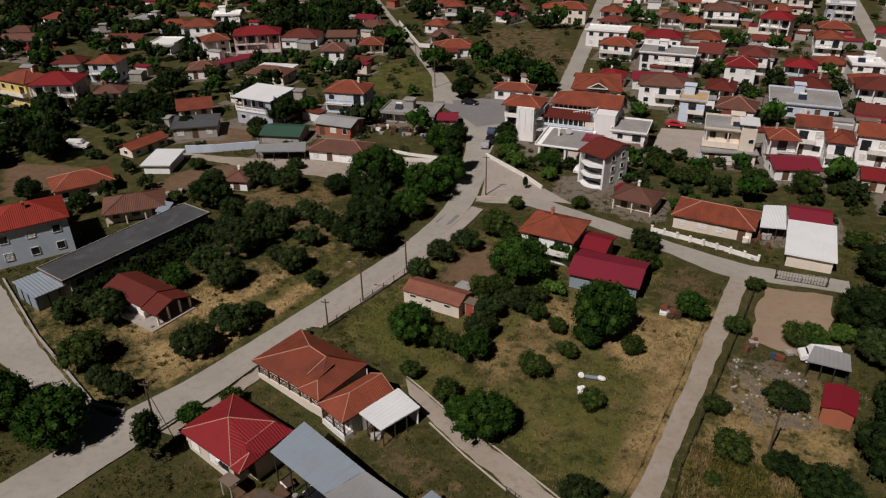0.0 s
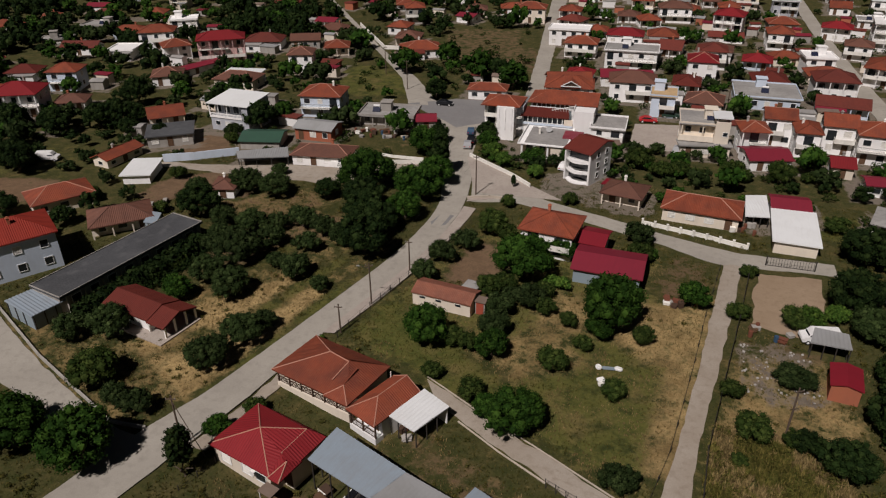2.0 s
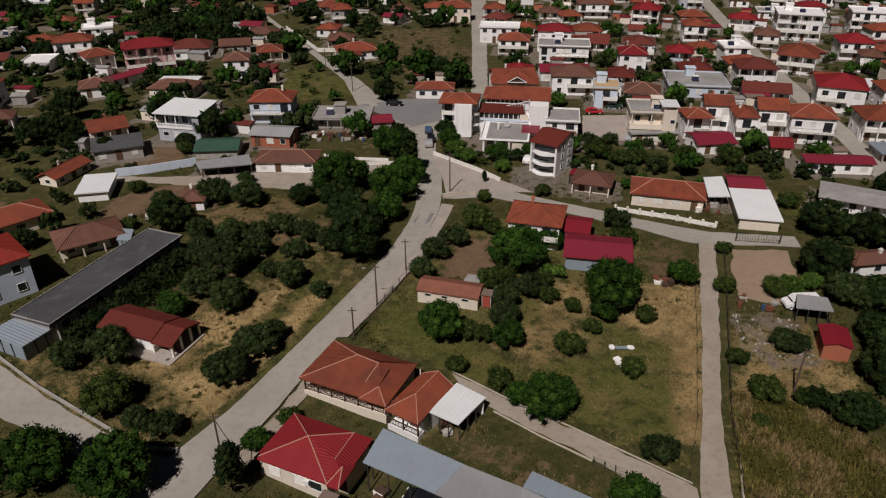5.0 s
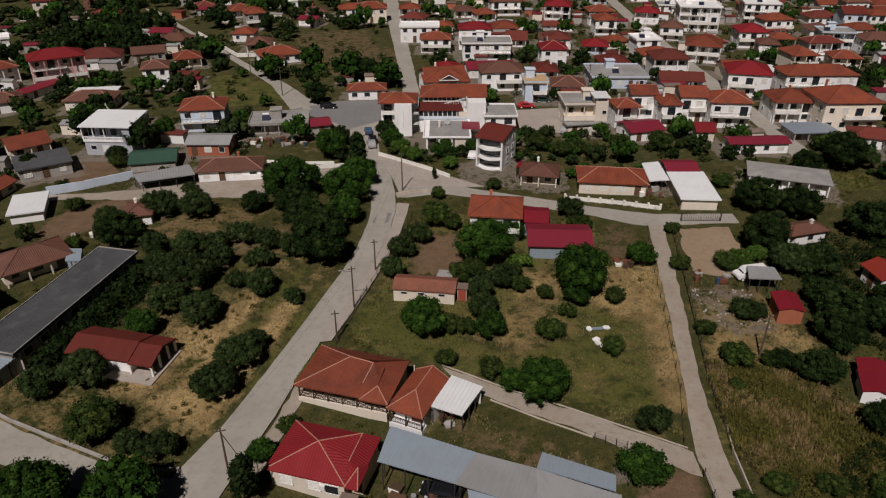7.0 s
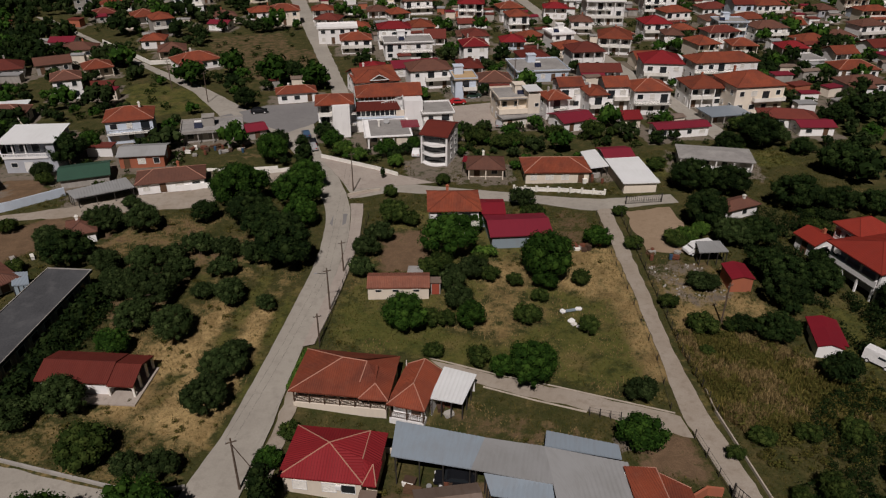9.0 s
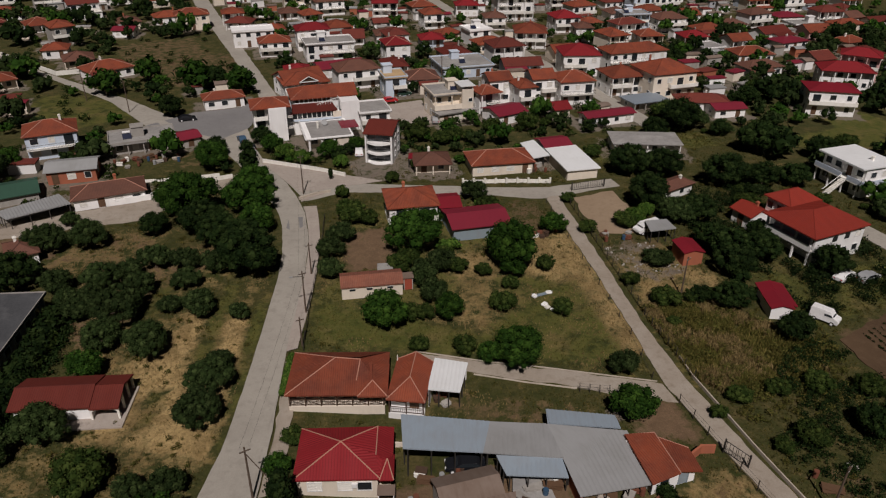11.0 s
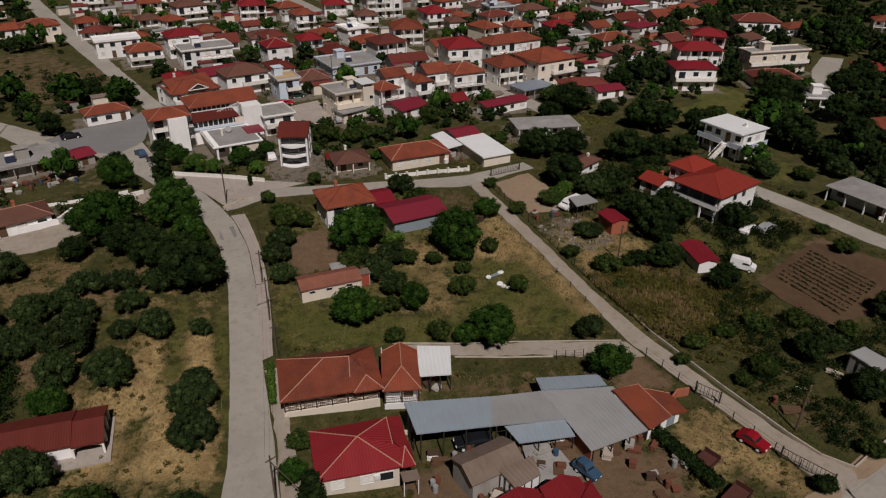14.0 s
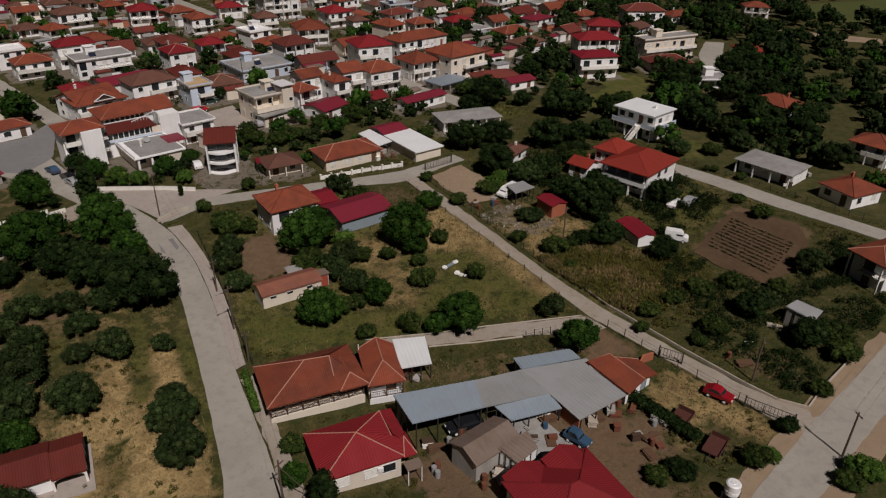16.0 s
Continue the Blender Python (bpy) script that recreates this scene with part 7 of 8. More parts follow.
# the olive grove beside the road, tree by tree
for x, y, dia in ((-30.0, -8.3, 6.2), (-34.0, 0.6, 7.4), (-35.8, -5.4, 5.6), (-23.3, -0.8, 5.2), (-27.4, 0.9, 3.5), (-25.2, 7.0, 4.5), (-20.8, 10.8, 5.0), (-25.3, 13.0, 4.8),
                  (-31.6, 6.6, 5.2), (-29.8, 14.6, 5.2), (-37.2, 10.4, 5.8), (-39.6, 2.6, 4.6), (-43.3, 11.0, 5.2), (-38.4, 6.6, 3.8), (-41.6, 7.0, 3.6), (-21.0, -14.2, 3.7), (-22.2, -17.8, 5.8),
                  (-23.7, -23.5, 5.9), (-40.2, -21.6, 6.2), (-45.0, -23.6, 5.0), (-18.1, -3.4, 3.2), (-33.4, 12.2, 4.4), (-46.8, 24.8, 6.6), (-40.4, 24.6, 6.6), (-53.5, 18.6, 5.4), (-44.6, 33.7, 3.4)):
    tree("olive", x, y, dia, 0.96)
for x, y, dia in ((-24.8, 31.4, 11.0), (-15.9, 8.6, 9.6), (-20.2, 19.0, 7.6), (-14.2, 31.0, 8.8), (-22.6, 24.4, 7.4), (-16.4, 16.2, 7.0), (-49.4, 13.4, 7.6), (-30.4, 26.2, 5.0)):
    tree("broad" if dia > 10 or x > -15 else "dark", x, y, dia, 0.9)
for x, y, dia in ((-13.6, 22.0, 6.4), (-13.0, 38.2, 7.0), (-37.0, -11.2, 4.5), (-28.2, 36.4, 5.4)):
    tree("broad", x, y, dia)
tree("conifer", -13.3, 42.6, 6.6)

# the western yards
for x, y, dia in ((-70.4, 3.4, 4.6), (-83.5, 3.6, 5.4), (-99.3, 47.2, 7.6), (-106.3, 41.2, 7.8), (-118.6, 40.5, 8.0), (-88.9, 44.6, 5.4), (-93.4, 52.4, 6.2)):
    tree("dark", x, y, dia, 0.9)
for x, y, dia in ((-63.6, 46.8, 3.6), (-63.2, 26.6, 3.6), (-73.2, 13.8, 3.4), (-57.0, 12.6, 3.0)):
    tree("bush", x, y, dia)

# the eastern gardens
for x, y, dia in ((60.6, 26.8, 8.4), (67.2, 24.2, 7.6), (76.0, 16.4, 8.8), (56.4, 12.6, 8.4), (94.4, 29.6, 9.6), (86.1, 47.4, 10.0), (77.3, 44.3, 6.4), (83.2, 14.2, 6.6), (89.2, 12.4, 6.2), (63.6, -10.2, 6.2),
                  (71.0, -17.0, 6.2), (58.4, -8.6, 7.4), (56.2, -13.2, 6.4), (58.2, -4.2, 5.6), (134.1, 22.2, 12.4), (114.1, 3.4, 10.6), (121.2, 10.2, 8.0), (92.9, 41.3, 5.2), (50.0, -21.0, 5.8), (53.6, -29.6, 5.2),
                  (61.8, 4.5, 6.6), (67.4, -4.6, 4.8), (49.4, -47.2, 4.8), (48.9, -55.7, 5.2), (124.2, -7.7, 8.5), (160.9, 21.8, 10.7), (128.0, -2.0, 9.2), (46.6, -18.4, 3.6),
                  (112.0, -6.4, 7.4), (118.4, -13.6, 8.0), (111.0, -19.2, 6.4), (114.6, -29.0, 7.4), (140.6, 10.4, 9.0), (146.0, 3.0, 8.6), (104.8, 22.4, 7.0), (134.0, -14.0, 8.0)):
    tree("dark", x, y, dia, 0.85)
tree("olive", 46.6, -6.6, 5.2, 0.55)
for x, y, dia in ((57.6, 5.6, 6.8), (95.0, -4.3, 5.4), (53.6, -47.3, 4.0), (68.5, -46.6, 5.6), (108.6, -11.7, 6.0), (90.2, 48.0, 7.0)):
    tree("olive", x, y, dia, 0.9)
for x, y, dia in ((41.2, -17.5, 4.7), (39.3, -11.0, 3.2), (45.7, -17.8, 3.2), (39.6, -22.2, 2.0), (40.9, 6.4, 3.6), (43.0, 18.4, 3.0), (48.2, 6.4, 4.6), (57.9, 37.4, 4.6), (87.2, 56.5, 6.2), (72.9, 5.4, 5.6),
                  (100.7, -9.1, 4.6), (114.2, 25.3, 6.0), (82.8, -25.8, 2.9), (88.5, 4.2, 3.6), (122.9, 67.0, 6.6), (38.2, -38.2, 3.2), (43.4, -38.4, 3.2), (48.7, -39.2, 4.0), (41.4, -46.5, 4.2), (37.6, -46.6, 2.6),
                  (52.7, -57.8, 4.6), (58.6, -46.5, 3.6), (54.4, -41.6, 4.0), (40.3, -61.6, 3.2), (49.3, -60.4, 4.4), (80.1, -31.9, 4.0)):
    tree("bush", x, y, dia, 0.85)
for x, y, dia in ((49.9, 6.6, 3.8), (53.6, 8.6, 3.4), (60.0, 9.2, 3.0)):
    tree("bright", x, y, dia)

# ---- poles and cables ----
def utility_pole(x, y, h=8.0, rot=0.0, lamp=False, stay=False):
    p = thing("utility_pole", pose(x, y, 0, 0, 0, rot), "dark wooden utility pole with a crossarm and insulators", "utility pole", "utility poles")
    part("post", tube(bmesh.new(), [(0, 0, -0.5), (0, 0, h * 0.5), (0, 0, h)], [0.13, 0.11, 0.085], 8), "pole_wood", p)
    part("crossarm", boxes((-0.55, 0.55, -0.17, -0.07, h - 0.46, h - 0.36)), "pole_wood", p)
    for k in (-0.48, 0.48):
        part("insulator", tube(bmesh.new(), [(k, -0.12, h - 0.36), (k, -0.12, h - 0.24), (k, -0.12, h - 0.2)], [0.035, 0.05, 0.02], 6), "conc", p)
    if lamp:
        arm = part("lamp_arm", rod((0, 0, h - 0.9), (-1.4, 0, h - 0.6), 0.04), "iron", p)
        part("lamp_head", boxes((-1.8, -1.35, -0.09, 0.09, h - 0.64, h - 0.54)), "greysheet", arm)
    if stay:
        part("stay", rod((0, 0, h - 0.8), (3.0, -1.5, 0), 0.05), "pole_wood", p)
    return p


utility_pole(-9.1, -5.0, 7.0, 10, lamp=True)
utility_pole(-10.6, -12.4, 4.6, 10)
utility_pole(-6.9, 5.3, 5.6, 10)
utility_pole(-18.7, -36.6, 7.2, 15, stay=True)
utility_pole(-4.2, 35.3, 8.0, 15)
utility_pole(31.9, -68.1, 6.4, 60)
utility_pole(44.9, -15.9, 6.5, 30)
utility_pole(36.3, -55.1, 6.5, 30)
utility_pole(42.8, 98.6, 8.0, 20)
utility_pole(-50.6, 108.9, 8.0, 20)
utility_pole(-39.3, 95.7, 8.0, 20)


def cable(a, b, sag=0.5):
    pts = [(a[0] + (b[0] - a[0]) * k / 10, a[1] + (b[1] - a[1]) * k / 10, a[2] + (b[2] - a[2]) * k / 10 - sag * 4 * (k / 10) * (1 - k / 10)) for k in range(11)]
    single("cable", tube(bmesh.new(), pts, [0.009] * 11, 4), "iron", "thin dark overhead cable between poles", "cable", "overhead cables")


for da in (-0.45, 0.45):
    cable((-18.7 + da, -36.6, 7.0), (-9.1 + da, -5.0, 6.8))
    cable((-9.1 + da, -5.0, 6.8), (-4.2 + da, 35.3, 7.8), 0.8)
    cable((31.9, -68.1 + da, 6.2), (80, -64 + da, 7.0), 0.8)


# ---- walls, kerbs and fences ----
low_wall("garden_wall", [(-10.2, 53.4), (0.6, 45.4), (4.9, 41.4)], 0.75, 0.22, "lime", "white garden wall along the paved corner", cap=0.06)
low_wall("garden_wall", [(26.6, 31.6), (35.8, 29.6), (43.4, 27.2)], 0.6, 0.2, "lime", "white garden wall with posts along the side street", cap=0.06)
for k in range(9):
    t = k / 8
    single("gate_post", boxes((-0.16, 0.16, -0.16, 0.16, -0.3, 1.0), (-0.21, 0.21, -0.21, 0.21, 1.0, 1.07)), "lime", "white square gate post in the garden wall", "gate post", "gate posts", at=pose(26.6 + 16.8 * t, 31.6 - 4.4 * t, 0))
low_wall("yard_wall", [(-71.6, 33.2), (-65.9, 36.0), (-58.4, 41.0)], 1.6, 0.25, "bluewhite", "long pale yard wall")
low_wall("street_wall", [(-41.8, 39.9), (-31.8, 40.8), (-29.2, 44.5)], 1.1, 0.25, "white", "white low wall in front of a house")
low_wall("street_wall", [(-31.7, 42.0), (-26.0, 45.0), (-21.2, 46.3), (-16.8, 47.0)], 0.8, 0.25, "lime", "long white wall beside the yard road")
low_wall("street_wall", [(-33.3, 49.5), (-25.7, 48.6), (-19.3, 48.9)], 0.5, 0.25, "lime", "pale low wall along the yard road")
low_wall("field_wall", [(-83.1, 167.2), (-61.7, 136.6), (-52.9, 137.3)], 1.2, 0.25, "lime", "white wall along the uphill street")
low_wall("kerb_wall", [(-5.2, 33.2), (-1.4, 34.6), (0.8, 34.8)], 0.5, 0.3, "stonewall", "low stone kerb at the road junction")
low_wall("lane_wall", [(36.0, -29), (35.4, -33), (34.9, -45.6), (34.9, -55), (35.2, -59), (36.7, -62.0), (41.7, -61.4), (51.1, -60.9)], 0.35, 0.16, "stonewall", "low stone wall along the lane")
low_wall("garden_kerb", [(-12.5, -29.6), (-1.8, -32.6)], 0.5, 0.2, "cream", "low garden wall between two houses")
low_wall("west_wall", [(-24.4, -35.6), (-28.7, -35.9), (-46.1, -28.3), (-63, -19.4)], 0.35, 0.25, "concrete", "low crumbling wall along the west road")
fence([(43.3, 19.5), (41.0, 5), (39.2, -5.6), (36.5, -21.6), (35.5, -33)], 1.3)
fence([(31.0, -36.6), (31.0, -45), (31.3, -56), (31.6, -62)], 1.4, label="sagging wire fence on leaning iron posts along the lane")
fence([(30.4, -31.6), (32.6, -22.6), (35.2, -5.6), (36.6, 5), (38.9, 19)], 1.0, 4.0, label="thin wire fence along the grassy plot", rails=1)
fence([(-10.6, -13.5), (-8.3, -3.4), (-4.7, 10.7), (-2.0, 23.5)], 1.2, label="wire fence between pavement and plot")
fence([(20.6, -31.2), (23.9, -32.6)], 1.2, 1.2, "dark iron gate at the end of the path")
fence([(-11.8, -29), (-12.6, -33), (-15.5, -42)], 1.0, label="low garden fence beside the road")
fence([(92, -8), (93, -22), (93.2, -34), (94, -44)], 1.2, label="garden fence with pale posts beside the road")


def iron_gate(x, y, rot, w=4.5, h=1.5):
    g = thing("gate", pose(x, y, 0, 0, 0, rot), "dark iron yard gate with two barred leaves", "gate")
    for s in (-1, 1):
        leaf = part("leaf", boxes((min(0, s * w / 2), max(0, s * w / 2), -0.03, 0.03, 0.1, 0.16), (min(0, s * w / 2), max(0, s * w / 2), -0.03, 0.03, h - 0.06, h)), "iron", g)
        k = 0.1
        while k < w / 2:
            box_m = boxes((s * k - 0.02, s * k + 0.02, -0.02, 0.02, 0.16, h - 0.06))
            part("bar", box_m, "iron", leaf)
            k += 0.4
        part("post", boxes((s * w / 2 - 0.08, s * w / 2 + 0.08, -0.08, 0.08, -0.3, h + 0.2)), "iron", g)


iron_gate(49.3, 22.5, 0, 7.0, 1.6)
iron_gate(31.9, -59.6, -75, 5.5, 1.4)
iron_gate(31.7, -46.2, -70, 3.0, 1.6)


# ---- vehicles ----
def near_road(x, y, margin):
    a = np.array(ROADS)
    px, py = x - a[:, 0], y - a[:, 1]
    dx, dy = a[:, 2] - a[:, 0], a[:, 3] - a[:, 1]
    t = np.clip((px * dx + py * dy) / (dx * dx + dy * dy + 1e-6), 0, 1)
    return bool((np.hypot(px - t * dx, py - t * dy) < margin).any())


def car(x, y, rot, paint, label, length=4.2, width=1.7, van=False, pickup=False):
    c = thing("car" if not (van or pickup) else ("van" if van else "pickup"), pose(x, y, 0.06 if near_road(x, y, 2.5) else -0.03, 0, 0, rot), label, "van" if van else ("pickup" if pickup else "car"), "parked vehicles")
    hl, hw = length / 2, width / 2
    if van:
        side = [(-hl, 0.35), (hl - 0.1, 0.35), (hl, 0.6), (hl - 0.05, 0.95), (hl - 0.75, 1.2), (hl - 1.3, 1.95), (-hl + 0.1, 2.0), (-hl, 1.8)]
        glass = [(hl - 0.85, 1.22), (hl - 1.32, 1.85), (hl - 2.0, 1.85), (hl - 2.0, 1.22)]
    elif pickup:
        side = [(-hl, 0.45), (hl, 0.45), (hl, 0.85), (hl - 1.0, 1.0), (hl - 1.5, 1.6), (hl - 2.5, 1.62), (hl - 2.6, 1.0), (-hl, 0.98)]
        glass = [(hl - 1.1, 1.03), (hl - 1.55, 1.52), (hl - 2.42, 1.54), (hl - 2.5, 1.03)]
    else:
        side = [(-hl, 0.35), (hl - 0.05, 0.35), (hl, 0.6), (hl - 0.15, 0.8), (hl - 1.1, 0.95), (hl - 1.75, 1.38), (-hl + 1.0, 1.42), (-hl + 0.25, 0.98), (-hl, 0.9)]
        glass = [(hl - 1.2, 0.97), (hl - 1.78, 1.32), (-hl + 1.05, 1.35), (-hl + 0.45, 0.98)]

    def prism(pts, w, taper):
        bm = bmesh.new()
        zs = [p[1] for p in pts]
        rows = []
        for s in (-1, 1):
            rows.append([bm.verts.new((p[0], s * w * (1 - taper * max(0, p[1] - 0.9)), p[1])) for p in pts])
        bm.faces.new(rows[0])
        bm.faces.new(rows[1][::-1])
        for i in range(len(pts)):
            j = (i + 1) % len(pts)
            bm.faces.new((rows[0][j], rows[0][i], rows[1][i], rows[1][j]))
        bmesh.ops.recalc_face_normals(bm, faces=bm.faces)
        return bm
    bm = prism(side, hw, 0.22)
    bmesh.ops.bevel(bm, geom=bm.edges[:], offset=0.05, segments=2, affect="EDGES")
    part("body", bm, paint, c)
    part("window_band", prism(glass, hw + 0.012, 0.24), "glass", c)
    ws = [(p[0], p[1]) for p in glass]
    wx, wz = glass[0], glass[1]
    bm = bmesh.new()
    k = 0.75 * hw
    vs = [bm.verts.new(p) for p in ((wx[0] + 0.08, -k, wx[1] + 0.02), (wx[0] + 0.08, k, wx[1] + 0.02), (wz[0] + 0.07, k * 0.9, wz[1]), (wz[0] + 0.07, -k * 0.9, wz[1]))]
    us = [bm.verts.new(v.co + Vector((-0.06, 0, -0.04))) for v in vs]
    bm.faces.new(vs)
    bm.faces.new(us[::-1])
    for i in range(4):
        bm.faces.new((vs[(i + 1) % 4], vs[i], us[i], us[(i + 1) % 4]))
    part("windscreen", bm, "glass", c)
    tyre = shared("tyre", lambda: mesh_of("tyre", tube(bmesh.new(), [(0, -0.1, 0), (0, 0.1, 0)], [0.31, 0.31], 14), "rubber"))
    rim = shared("rim", lambda: mesh_of("rim", tube(bmesh.new(), [(0, -0.11, 0), (0, 0.11, 0)], [0.18, 0.18], 10), "white_paint"))
    for sx in (-hl + 0.75, hl - 0.8):
        for sy in (-hw + 0.05, hw - 0.05):
            wh = part("wheel", tyre, None, c, at=pose(sx, sy, 0.31))
            part("rim", rim, None, wh)
    for sy in (-hw + 0.3, hw - 0.3):
        part("headlight", boxes((hl - 0.1, hl + 0.015, sy - 0.15, sy + 0.15, 0.58, 0.72)), "frame_white", c)
        part("tail_light", boxes((-hl - 0.015, -hl + 0.1, sy - 0.14, sy + 0.14, 0.65, 0.8)), "red_paint", c)
    return c


plain("rubber", (0.02, 0.02, 0.02), 0.9)
plain("red_paint", (0.45, 0.015, 0.02), 0.3, 0, 0.5, 0.1)
plain("black_paint", (0.012, 0.013, 0.016), 0.25, 0, 0.5, 0.1)
plain("silver_paint", (0.45, 0.46, 0.47), 0.3, 0.3, 0.5, 0.1)
plain("green_paint", (0.02, 0.05, 0.035), 0.3, 0, 0.5, 0.1)
plain("dark_red_paint", (0.26, 0.008, 0.015), 0.35, 0, 0.5, 0.1)
plain("dull_blue_paint", (0.035, 0.08, 0.14), 0.5, 0, 0.4, 0.3)
car(30.05, -54.2, -80, "dark_red_paint", "small red car parked on dry grass by the fence", 3.5, 1.5)
car(-13.7, 67.2, 100, "dull_blue_paint", "dark blue car parked at the roadside", 3.8, 1.6)
car(-12.2, 58.9, 100, "silver_paint", "grey car parked at the roadside")
car(-12.2, 61.7, 100, "black_paint", "black car parked at the roadside")
car(24.8, 86.0, 5, "red_paint", "red car parked in the concrete yard")
car(29.8, 91.1, 5, "green_paint", "dark green car parked in the concrete yard")
car(31.8, 68.1, 80, "silver_paint", "silver car parked beside a house")
car(10.0, 52.6, 80, "white_paint", "white car parked in a yard")
car(-25.5, 85.3, 5, "black_paint", "dark car parked by the square")
car(3.5, -38.1, 165, "black_paint", "black car parked under the long shed roof", 4.4)
car(11.1, -48.4, -80, "dull_blue_paint", "old blue pickup parked in the yard", 3.1, 1.35, pickup=True)
car(50.7, 3.4, 190, "white_paint", "white van beside a small shed", 4.8, 1.9, van=True)
car(71.9, -19.0, 20, "white_paint", "white car parked in a grassy garden")
car(75.1, -20.4, 10, "silver_paint", "silver car parked in a grassy garden")
car(60.6, -27.4, -60, "white_paint", "white van parked in weeds", 3.9, 1.7, van=True)
car(-95.9, 27.1, 20, "white_paint", "white van in a yard", 4.6, 1.9, van=True)


# ---- yard things ----
def water_tank(x, y):
    t = thing("water_tank", pose(x, y, 0), "white plastic water tank with ribs on an iron stand", "water tank")
    st = part("stand", boxes((-0.7, 0.7, -0.7, 0.7, 1.0, 1.08)), "iron", t)
    for a in (-0.6, 0.6):
        for b2 in (-0.6, 0.6):
            part("leg", boxes((a - 0.05, a + 0.05, b2 - 0.05, b2 + 0.05, -0.2, 1.0)), "iron", st)
    part("body", tube(bmesh.new(), [(0, 0, 1.08), (0, 0, 1.5), (0, 0, 1.53), (0, 0, 1.57), (0, 0, 2.3), (0, 0, 2.42)], [0.75, 0.75, 0.79, 0.75, 0.75, 0.6], 20), "white_paint", t)
    part("lid", tube(bmesh.new(), [(0, 0, 2.42), (0, 0, 2.5)], [0.25, 0.25], 12), "white_paint", t)


def trailer(x, y, rot):
    t = thing("trailer", pose(x, y, 0, 0, 0, rot), "rusty brown flat farm trailer on two wheels", "trailer")
    part("bed", boxes((-1.5, 1.5, -0.9, 0.9, 0.6, 0.72)), "dark_rust", t)
    for r in ((-1.5, 1.5, -0.95, -0.9, 0.6, 0.95), (-1.5, 1.5, 0.9, 0.95, 0.6, 0.95), (1.5, 1.55, -0.95, 0.95, 0.6, 1.3)):
        part("side", boxes(r), "dark_rust", t)
    for s in (-0.98, 0.98):
        part("wheel", tube(bmesh.new(), [(0, s - 0.08, 0.34), (0, s + 0.08, 0.34)], [0.34, 0.34], 12), "rubber", t)
    part("drawbar", rod((-1.5, 0, 0.6), (-2.6, 0, 0.3), 0.05), "iron", t)


water_tank(17.0, -63.5)
trailer(22.7, -53.8, 10)
trailer(21.9, -58.7, 12)


def slab_pile(x, y, rot, rows, label):
    """Rounded pieces lying together."""
    s = thing("slab_pile", pose(x, y, 0, 0, 0, rot), label, "slab pile")
    for nm, px, py, w, d, h, mat, turn in rows:
        bm = boxes((-w / 2, w / 2, -d / 2, d / 2, 0, h))
        bmesh.ops.bevel(bm, geom=bm.edges, offset=min(w, d, h) * 0.3, segments=2, affect="EDGES")
        part(nm, bm, mat, s, at=pose(px, py, 0, 0, 0, turn))


slab_pile(24.9, -10.3, 4, [("block", -1.25, 0.0, 0.7, 0.8, 0.55, "white", 20), ("block", 1.2, 0.15, 1.0, 0.6, 0.5, "white", -12), ("beam", 0.0, 0.15, 1.6, 0.5, 0.3, "bluegrey", 3)], "two white blocks joined by a grey-green beam in grass")
slab_pile(24.3, -13.2, 10, [("slab", 0.0, 0.5, 0.95, 0.8, 0.4, "white", 25), ("slab", -0.02, -0.3, 0.8, 0.7, 0.35, "lime", 8), ("slab", 0.3, -1.0, 0.5, 0.5, 0.25, "white", 30)], "white broken slabs lying beside a bush")


def stack(x, y, rot, label, mat, w=1.2, d=0.8, h=0.8, n=6, name="pallet_stack", cat="pile"):
    """Boards or panels lying on one another, askew."""
    s = thing(name, pose(x, y, 0, 0, 0, rot), label, cat, "yard clutter")
    r = random.Random(int(x * 13 + y * 7))
    for k in range(n):
        part("board", boxes((-w / 2, w / 2, -d / 2, d / 2, 0, h / n * 0.85)), mat, s, at=pose(r.uniform(-0.1, 0.1), r.uniform(-0.1, 0.1), h * k / n, 0, 0, r.uniform(-12, 12)))


def crate(x, y, rot, mat, label, w=0.9, d=0.7, h=0.7, name="crate"):
    s = thing(name, pose(x, y, 0, 0, 0, rot), label, name.replace("_", " "), "yard clutter")
    part("body", boxes((-w / 2, w / 2, -d / 2, d / 2, 0, h)), mat, s)
    part("rim", boxes((-w / 2 - 0.04, w / 2 + 0.04, -d / 2 - 0.04, d / 2 + 0.04, h, h + 0.06)), mat, s)


def barrel(x, y, mat, label):
    s = thing("barrel", pose(x, y, 0), label, "barrel", "yard clutter")
    part("body", tube(bmesh.new(), [(0, 0, 0), (0, 0, 0.3), (0, 0, 0.32), (0, 0, 0.6), (0, 0, 0.62), (0, 0, 0.9)], [0.29, 0.29, 0.31, 0.29, 0.31, 0.29], 14), mat, s)


